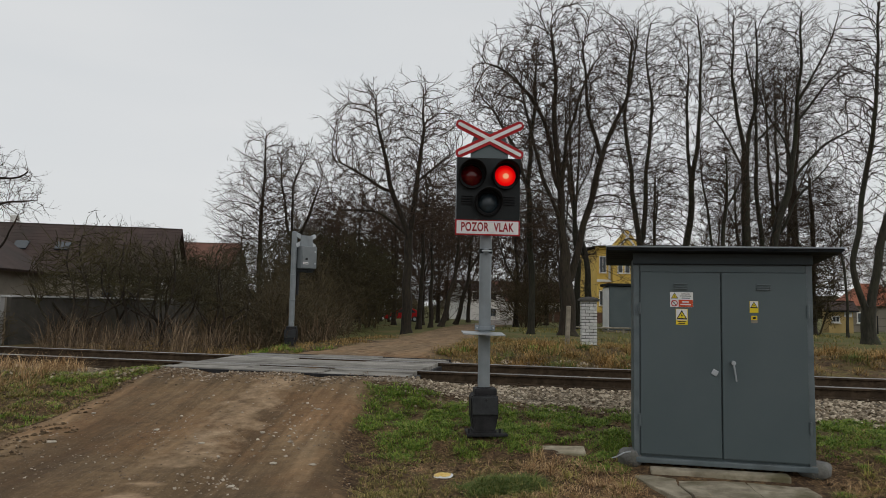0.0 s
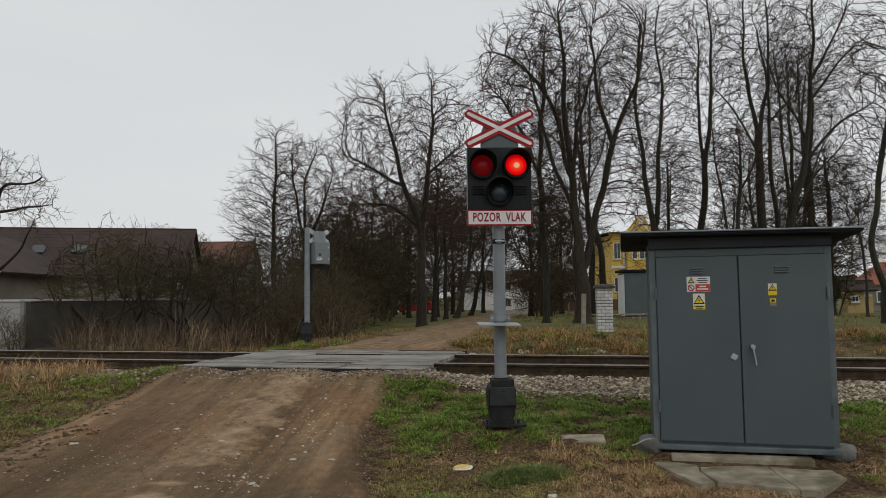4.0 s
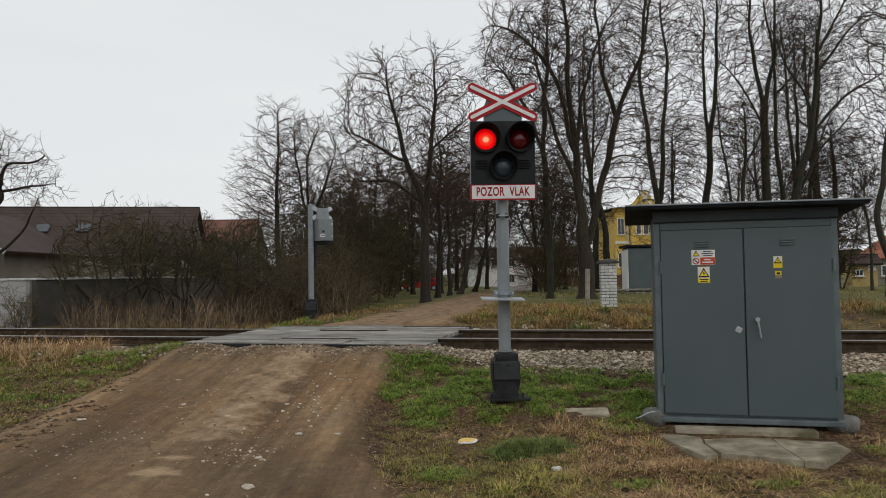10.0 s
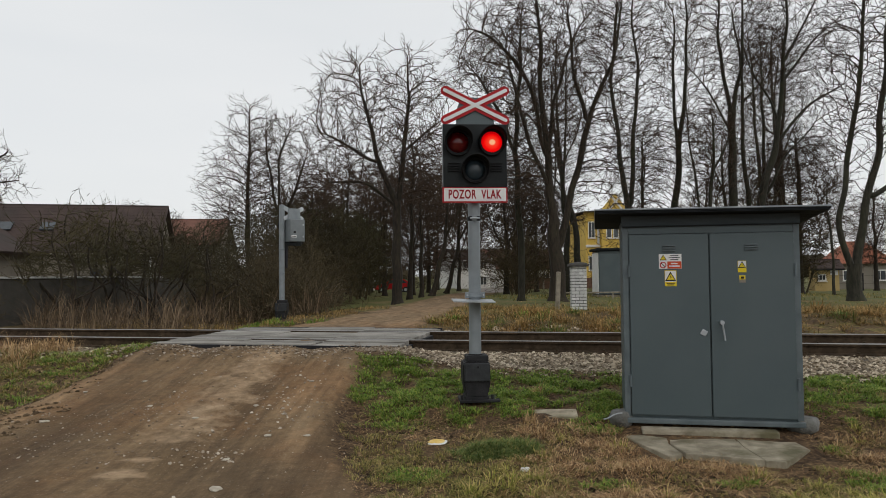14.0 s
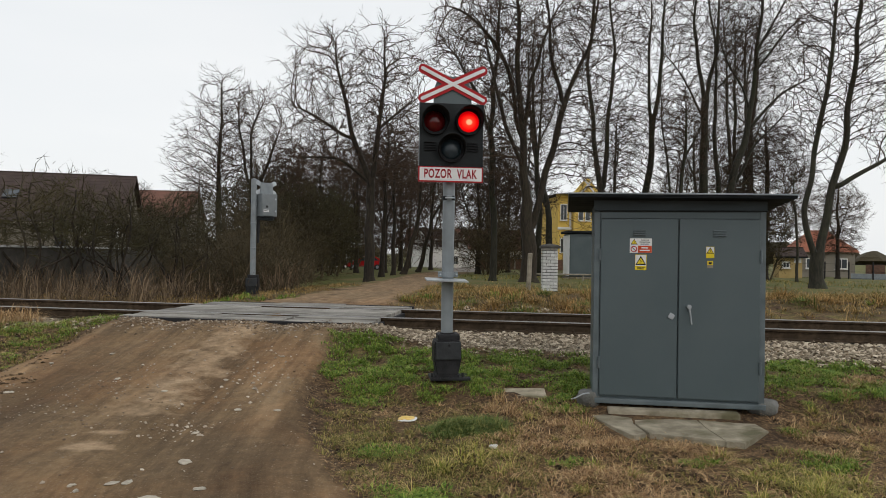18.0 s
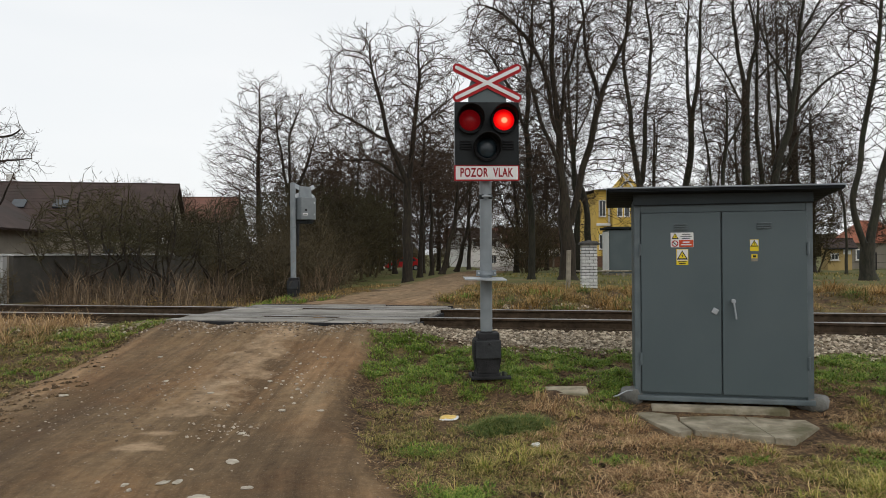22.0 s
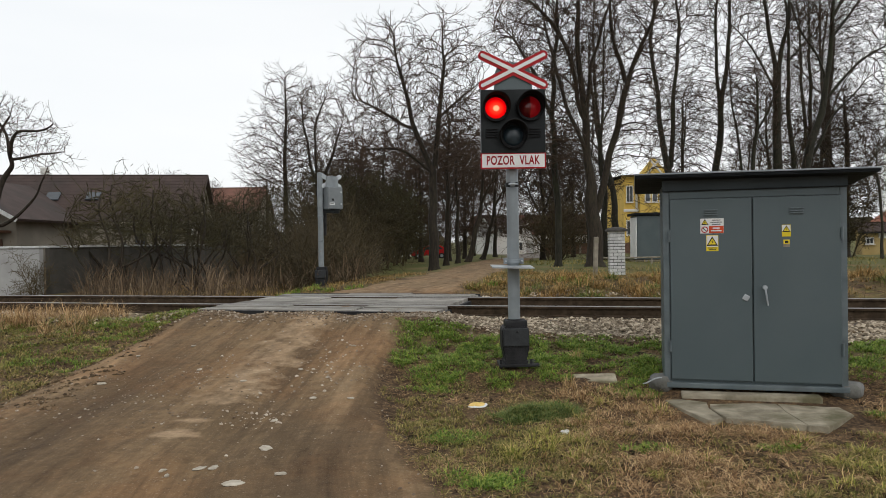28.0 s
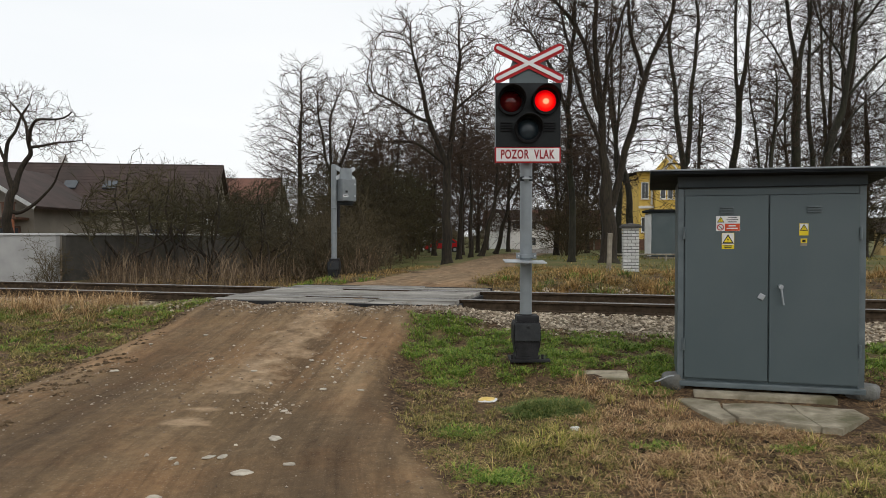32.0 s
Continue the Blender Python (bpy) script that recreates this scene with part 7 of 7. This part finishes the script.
def window(parent, m, w, h, frame_mat, bars=1, recess=0.03):
    f = part("window", box(0, 0, 0, w + 0.16, 0.10, h + 0.16, 0.0, m), frame_mat, parent)
    n = bars + 1
    for i in range(n):
        pw = w / n
        part("pane", box(-w / 2 + pw * (i + 0.5), -0.055, 0, pw - 0.06, 0.02, h - 0.06, 0, m), GLAZING, f)
    part("window_sill", box(0, -0.09, -h / 2 - 0.11, w + 0.3, 0.14, 0.05, 0, m), frame_mat, f)
    return f


def house(m, w, d, eaves, ridge, wall, roof, label, windows=(), over=0.35, trim=None, chimneys=(), name="house", rows=0):
    """A gabled house, ridge along x, its front towards -y, base at z = 0."""
    t = thing(name, m, label, "house")
    prof = [(-d / 2, -0.4), (d / 2, -0.4), (d / 2, eaves), (0, ridge - 0.12), (-d / 2, eaves)]
    bm = sheet(prof, w, m=Matrix.Translation((-w / 2, 0, 0)) @ pose(0, 0, 0, 0, 0, -90) @ Matrix.Diagonal((-1, 1, 1, 1)))
    part("wall", bm, wall, t)
    slope = math.atan2(ridge - eaves, d / 2)
    length = (d / 2 + over) / math.cos(slope)
    for side in (-1, 1):
        rm = Matrix.Translation((0, 0, ridge)) @ pose(0, 0, 0, 0, 0, 0 if side < 0 else 180) @ pose(0, 0, 0, math.degrees(slope))
        r = part("roof", box(0, -length / 2, 0, w + 2 * over, length, 0.14, 0.0, rm), roof, t)
        for i in range(rows):
            part("tile_course", box(0, -length * (i + 0.5) / rows, 0.085, w + 2 * over, length / rows * 0.96, 0.03, 0.0, rm @ Matrix.Translation((0, 0, 0)) ), roof, r)
        part("gutter", box(0, -length - 0.04, -0.02, w + 2 * over, 0.10, 0.10, 0.02, rm), trim or ROOF_DARK, r)
    part("ridge_cap", box(0, 0, ridge + 0.08, w + 2 * over, 0.26, 0.10, 0.03), roof, t)
    for wx, wz, ww, wh in windows:
        window(t, Matrix.Translation((wx, -d / 2 - 0.02, wz)), ww, wh, trim or PLASTER_WHITE)
    for cx, cy in chimneys:
        ch = part("chimney", box(cx, cy, ridge + 0.3, 0.5, 0.5, 1.3, 0.02), BRICK_RED, t)
        part("chimney_cap", box(cx, cy, ridge + 0.98, 0.62, 0.62, 0.08, 0.01), COPING, ch)
    return t


# long barn with a brown tile roof
barn = house(Matrix.Translation((-26.0, 54.6, 0.3)) @ pose(0, 0, 0, 0, 0, 8.5), 16.0, 8.4, 3.35, 6.85, PLASTER_BEIGE, ROOF_BROWN, "long old barn with a dark brown tile roof", rows=14, name="barn",
             windows=((-5.5, 1.6, 0.9, 0.8), (-1.0, 1.6, 0.9, 0.8), (4.2, 1.6, 0.9, 0.8)), trim=PLASTER_BEIGE)
slope_m = pose(0, 0, 0, math.degrees(math.atan2(3.25, 4.2)))
for bx in (-2.4, 0.4):
    part("skylight", box(bx, -2.9, 0.09, 0.95, 1.0, 0.10, 0.02, Matrix.Translation((0, 0, 6.85)) @ slope_m), GLAZING, barn)
part("corner_drainpipe", tube(7.85, -4.4, 0.0, 3.3, 0.07, sides=10), COPING, barn, "pale drainpipe")

# chalet-like house with a timber balcony
chalet = thing("chalet_house", Matrix.Translation((-29.8, 43.5, 0.3)), "house with a timber balcony and a brown gable roof", "house")
part("wall", sheet([(-4, -0.5), (4, -0.5), (4, 3.3), (0, 5.6), (-4, 3.3)], 8.0), PLASTER_BEIGE, chalet)
for sgn in (-1, 1):
    rm = Matrix.Translation((0, 3.6, 5.85)) @ pose(0, 0, 0, 0, sgn * 30.5, 0)
    r = part("roof", box(sgn * 2.75, 0, 0, 5.6, 9.6, 0.16, 0, rm), ROOF_BROWN, chalet)
    part("bargeboard", box(sgn * 2.75, -4.83, -0.05, 5.6, 0.06, 0.24, 0.01, rm), COPING, r, "white bargeboard")
balcony = part("balcony", box(0, -0.7, 2.35, 7.4, 1.4, 0.14, 0.02), TIMBER, chalet, "dark timber balcony")
for i in range(12):
    part("baluster", box(-3.5 + i * 0.64, -1.36, 2.85, 0.16, 0.05, 0.85, 0.01), TIMBER, balcony)
part("handrail", box(0, -1.36, 3.3, 7.4, 0.1, 0.09, 0.01), TIMBER, balcony)
for px in (-3.4, 0.4, 3.4):
    part("balcony_post", box(px, -1.3, 1.0, 0.2, 0.2, 2.9, 0.02), BRICK_RED, balcony, "orange-brown balcony post")
for px in (-2.2, 0.2, 2.4):
    window(chalet, Matrix.Translation((px, -0.03, 3.4 if px == 0.2 else 1.2)), 1.3, 1.2, TIMBER)
part("chimney", box(-3.9, 0.3, 7.1, 0.5, 0.5, 0.9, 0.02), PLASTER_WHITE, barn)

# the yellow building
school = thing("yellow_school", Matrix.Translation((38.0, 95, -0.5)) @ Matrix.Diagonal((1, 1, 1.2, 1)), "two-storey yellow building with white trim and a gabled bay", "building")
part("wall", box(0, 6, 4.4, 22, 12, 8.8), PLASTER_YELLOW, school)
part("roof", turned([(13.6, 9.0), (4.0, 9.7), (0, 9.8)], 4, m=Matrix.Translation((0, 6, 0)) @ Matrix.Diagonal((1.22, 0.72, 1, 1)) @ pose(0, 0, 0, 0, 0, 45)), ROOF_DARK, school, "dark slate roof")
part("cornice", box(0, -0.1, 8.85, 22.6, 0.5, 0.35, 0.05), PLASTER_YELLOW, school)
part("string_course", box(0, -0.06, 5.0, 22.1, 0.25, 0.3, 0.04), PLASTER_WHITE, school)
part("plinth", box(0, -0.06, 0.4, 22.1, 0.2, 1.0, 0.02), PLASTER_WHITE, school)
bay = part("gabled_bay", sheet([(-2.0, 0), (2.0, 0), (2.0, 9.0), (0, 11.0), (-2.0, 9.0)], 1.2, m=Matrix.Translation((-7.0, -0.9, 0))), PLASTER_YELLOW, school, "projecting bay with a pointed gable")
for sgn in (-1, 1):
    part("gable_moulding", box(sgn * 1.2, -1.0, 0, 2.9, 0.2, 0.22, 0.03, Matrix.Translation((-7.0, 0, 10.15)) @ pose(0, 0, 0, 0, sgn * 45, 0) @ Matrix.Translation((-sgn * 1.2 + sgn * 0.0, 0, 0))), PLASTER_WHITE, bay)
for fx in (-8.0, -7.0, -6.0):
    window(school, Matrix.Translation((fx, -0.93, 6.9)), 0.62, 1.9, PLASTER_WHITE, 0)
    window(school, Matrix.Translation((fx, -0.93, 3.0)), 0.62, 1.6, PLASTER_WHITE, 0)
for i in range(10):
    fx = -10.2 if i == 0 else -4.4 + (i - 1) * 1.9
    window(school, Matrix.Translation((fx, -0.03, 6.9)), 0.85, 1.8, PLASTER_WHITE)
    window(school, Matrix.Translation((fx, -0.03, 3.0)), 0.85, 1.6, PLASTER_WHITE)
    part("pilaster", box(fx + 0.95, -0.06, 6.9, 0.3, 0.14, 3.4, 0.02), PLASTER_WHITE, school)

# houses at the end of the avenue
house(Matrix.Translation((20.8, 112, -0.6)) @ pose(0, 0, 0, 0, 0, 4), 9.5, 8, 3.3, 6.2, PLASTER_WHITE, ROOF_RED, "white bungalow with a red tile roof", ((-2.5, 1.7, 1.2, 1.2), (0.5, 1.7, 1.2, 1.2), (3.0, 1.7, 1.2, 1.2)), chimneys=((2, 1),))
house(Matrix.Translation((13.0, 122, -0.6)) @ pose(0, 0, 0, 0, 0, -6), 11, 8, 3.6, 6.6, PLASTER_BEIGE, ROOF_RED, "low beige house with a red tile roof", ((-3, 1.7, 1.2, 1.2), (0, 1.7, 1.2, 1.2), (3, 1.7, 1.2, 1.2)))
house(Matrix.Translation((10.9, 106, -0.6)) @ pose(0, 0, 0, 0, 0, 25), 5.5, 6, 4.3, 6.0, PLASTER_WHITE, ROOF_BROWN, "cream two-storey house with a low roof", ((-1.5, 3.8, 1.0, 1.1), (1.5, 3.8, 1.0, 1.1), (1.5, 1.3, 1.0, 1.2)))
house(Matrix.Translation((-28.0, 86, 0.0)), 15, 8, 5.6, 8.6, PLASTER_BEIGE, ROOF_RED, "far house with a red tile roof", ((-3, 2, 1.2, 1.2), (3, 2, 1.2, 1.2)))
house(Matrix.Translation((-8.5, 92, -0.4)), 12, 8, 2.8, 5.2, PLASTER_WHITE, ROOF_RED, "far white house behind the trees", ((-3, 1.5, 1.2, 1.2), (3, 1.5, 1.2, 1.2)))
hip = thing("house", Matrix.Translation((50.4, 72, -0.3)) @ pose(0, 0, 0, 0, 0, -14), "low house with an orange-red hipped roof", "house")
part("wall", box(0, 0, 1.2, 5.6, 5.0, 3.2), PLASTER_BEIGE, hip)
bm = bmesh.new()
low = [bm.verts.new(p) for p in ((-3.2, -2.9, 2.75), (3.2, -2.9, 2.75), (3.2, 2.9, 2.75), (-3.2, 2.9, 2.75))]
top = [bm.verts.new(p) for p in ((-0.9, 0, 5.2), (0.9, 0, 5.2))]
for f in ((low[0], low[1], top[1], top[0]), (low[1], low[2], top[1]), (low[2], low[3], top[0], top[1]), (low[3], low[0], top[0]), low[::-1]):
    bm.faces.new(f)
part("roof", bm, ROOF_ORANGE, hip, "orange-red hipped tile roof")
for wx in (-1.6, 1.4):
    window(hip, Matrix.Translation((wx, -2.52, 1.5)), 1.1, 1.0, PLASTER_WHITE)
hut = house(Matrix.Translation((38.3, 59, -0.2)) @ pose(0, 0, 0, 0, 0, -20), 1.9, 2.4, 2.2, 2.8, PLASTER_OCHRE, ROOF_BROWN, "small ochre hut behind the park", ((-0.4, 1.3, 0.5, 0.45),))
part("hut_sign", box(0.55, -1.26, 1.75, 0.6, 0.03, 0.5, 0.01), WHITE, hut)


def garden_fence():
    """Wire fence with dark posts, green and blue panels, before the houses of the park's edge."""
    t = thing("garden_fence", Matrix.Translation((38, 60, -0.25)) @ pose(0, 0, 0, 0, 0, -18), "wire garden fence with dark posts and coloured boards", "fence")
    for i in range(9):
        part("post", box(2.0 * i, 0, 0.85, 0.10, 0.10, 1.7, 0.01), TAR, t)
    part("lower_boards", box(9.0, 0.03, 0.35, 5.6, 0.04, 0.6, 0.01), STEEL_GREY, t)
    for dx in (8.2, 10.2):
        part("board_panel", box(dx, 0.05, 1.05, 1.6, 0.04, 0.85, 0.01), TIMBER, t)
    for dz in (0.2, 0.8, 1.5):
        part("wire", box(8.0, 0, dz, 16.0, 0.02, 0.02), TAR, t)


garden_fence()


def board_fence(x0, x1, y):
    t = thing("board_fence", Matrix.Translation((x0, y, ground_z(x0, y))), "dark board fence with pale posts before the houses", "fence")
    n = int((x1 - x0) / 2.4)
    for i in range(n):
        part("fence_field", box(2.4 * i + 1.2, 0, 0.75, 2.25, 0.05, 1.4, 0.01), TIMBER, t)
        part("post", box(2.4 * i, -0.03, 0.85, 0.22, 0.2, 1.7, 0.02), CONCRETE, t)


board_fence(14.5, 27, 88)


def car(x, y, turn, paint, label):
    z0 = ground_z(x, y)
    t = thing("car", Matrix.Translation((x, y, z0)) @ pose(0, 0, 0, 0, 0, turn), label, "car")
    side = [(-1.95, 0.35), (1.9, 0.32), (1.95, 0.62), (1.75, 0.82), (0.95, 0.93), (0.35, 1.38), (-1.0, 1.45), (-1.75, 1.05), (-1.95, 0.95)]
    body = sheet(side, 1.62, m=Matrix.Translation((0, -0.81, 0)))
    bmesh.ops.bevel(body, geom=list(body.edges), offset=0.06, segments=2, affect="EDGES")
    part("body", body, paint, t)
    for sy in (-0.815, 0.80):
        part("side_window", sheet([(0.72, 0.95), (0.26, 1.30), (-0.95, 1.36), (-1.45, 0.98)], 0.012, m=Matrix.Translation((0, sy, 0))), GLAZING, t)
    part("windscreen", box(0.665, 0, 1.16, 0.62, 1.3, 0.012, 0, Matrix.Translation((0.665, 0, 1.16)) @ pose(0, 0, 0, 0, 37, 0) @ Matrix.Translation((-0.665, 0, -1.135))), GLAZING, t)
    for wx in (-1.25, 1.25):
        for sy in (-0.78, 0.78):
            wh = part("wheel", tube(0, 0, -0.09, 0.09, 0.30, sides=18, m=Matrix.Translation((wx, sy, 0.30)) @ pose(0, 0, 0, 90)), TYRE, t)
            part("rim", tube(0, 0, -0.10, 0.10, 0.17, sides=12, m=Matrix.Translation((wx, sy, 0.30)) @ pose(0, 0, 0, 90)), ZINC, wh)
    for sy in (-0.6, 0.6):
        part("headlight", box(1.90, sy, 0.66, 0.10, 0.28, 0.14, 0.03), ZINC, t)
    return t


car(-0.1, 74, 188, CAR_RED, "small red hatchback parked beyond the trees")
car(11.2, 113, 170, CAR_RED, "red car parked at the end of the road")
car(-4.2, 86, 10, CAR_DARK, "dark car parked among the trees")
car(-1.0, 92, 5, CAR_SILVER, "silver car parked among the trees")
car(-13.5, 66, 20, CAR_SILVER, "silver car half hidden by the thicket")
car(-8.4, 62, 15, CAR_DARK, "dark car half hidden by the thicket")

# low pipe rail and path before the park
pipe = thing("pipe_rail", Matrix.Translation((7.5, 33, ground_z(7.5, 33))) @ pose(0, 0, 0, 0, 0, -6), "low pale pipe rail at the park's edge", "rail")
part("pipe", tube(0, 0, 0, 9.0, 0.04, sides=8, m=Matrix.Translation((0, 0, 0.30)) @ pose(0, 0, 0, 0, 90, 0)), CONCRETE, pipe)
for i in range(4):
    part("pipe_leg", tube(0.5 + 2.6 * i, 0, -0.05, 0.30, 0.04, sides=8), CONCRETE, pipe)

# the horizon: a low far wood, all round
def far_wood():
    rs = np.random.RandomState(5)
    verts, faces = [], []
    for k in range(420):
        a = 6.283 * rs.rand()
        d = 330 + 240 * rs.rand()
        w, h = 5 + 8 * rs.rand(), 5 + 7 * rs.rand()
        cx, cy = d * math.sin(a), d * math.cos(a)
        o = len(verts)
        n = 7
        for lev in range(4):
            r = w * (0.75, 1.0, 0.75, 0.25)[lev]
            for i in range(n):
                b = 6.283 * i / n
                j = 0.7 + 0.6 * rs.rand()
                verts.append((cx + r * j * math.cos(b), cy + r * j * math.sin(b), -1.2 + h * lev / 3 * (0.9 + 0.25 * rs.rand())))
        for lev in range(3):
            for i in range(n):
                q = o + lev * n
                faces.append((q + i, q + (i + 1) % n, q + n + (i + 1) % n, q + n + i))
        faces.append(tuple(o + 3 * n + i for i in range(n)))
    ob = plain("far_wood", verts, faces, BRUSH)
    tagged(ob, "low line of bare woods on the horizon", "woods", kind="stuff")


far_wood()


def motions():
    """The two red lamps flash by turns: each globe turns its lit third to the road, then the dimming one, then the unlit one."""
    period, first, lit_for = 1.06, 0.34, 0.46
    for lamp, phase in zip(SIGNAL_LAMPS, (0, 1)):
        place = lamp.matrix_basis.translation.copy()
        face = lambda deg: Matrix.Translation(place) @ pose(0, 0, 0, 0, 0, deg)
        kindle = ((-0.072, -120), (-0.052, -120), (-0.037, -60), (-0.022, 0), (-0.002, 0))
        fade = ((-0.070, 0), (-0.050, 0), (-0.033, 60), (-0.016, 120), (0.004, 120), (0.025, 120), (0.045, 120), (0.085, 120), (0.105, 180), (0.125, 240), (0.145, 240))
        rows = [(0.0, face(-120 if phase == 0 else 0))]
        k = 0
        while first + period * k < 32.2:
            for t0, change in ((first + period * k, kindle if phase == 0 else fade), (first + lit_for + period * k, fade if phase == 0 else kindle)):
                rows += [(t0 + dt, face(a)) for dt, a in change if 0.03 < t0 + dt < 31.97]
            k += 1
        rows.append((32.0, rows[-1][1]))
        walk(lamp, rows)


motions()
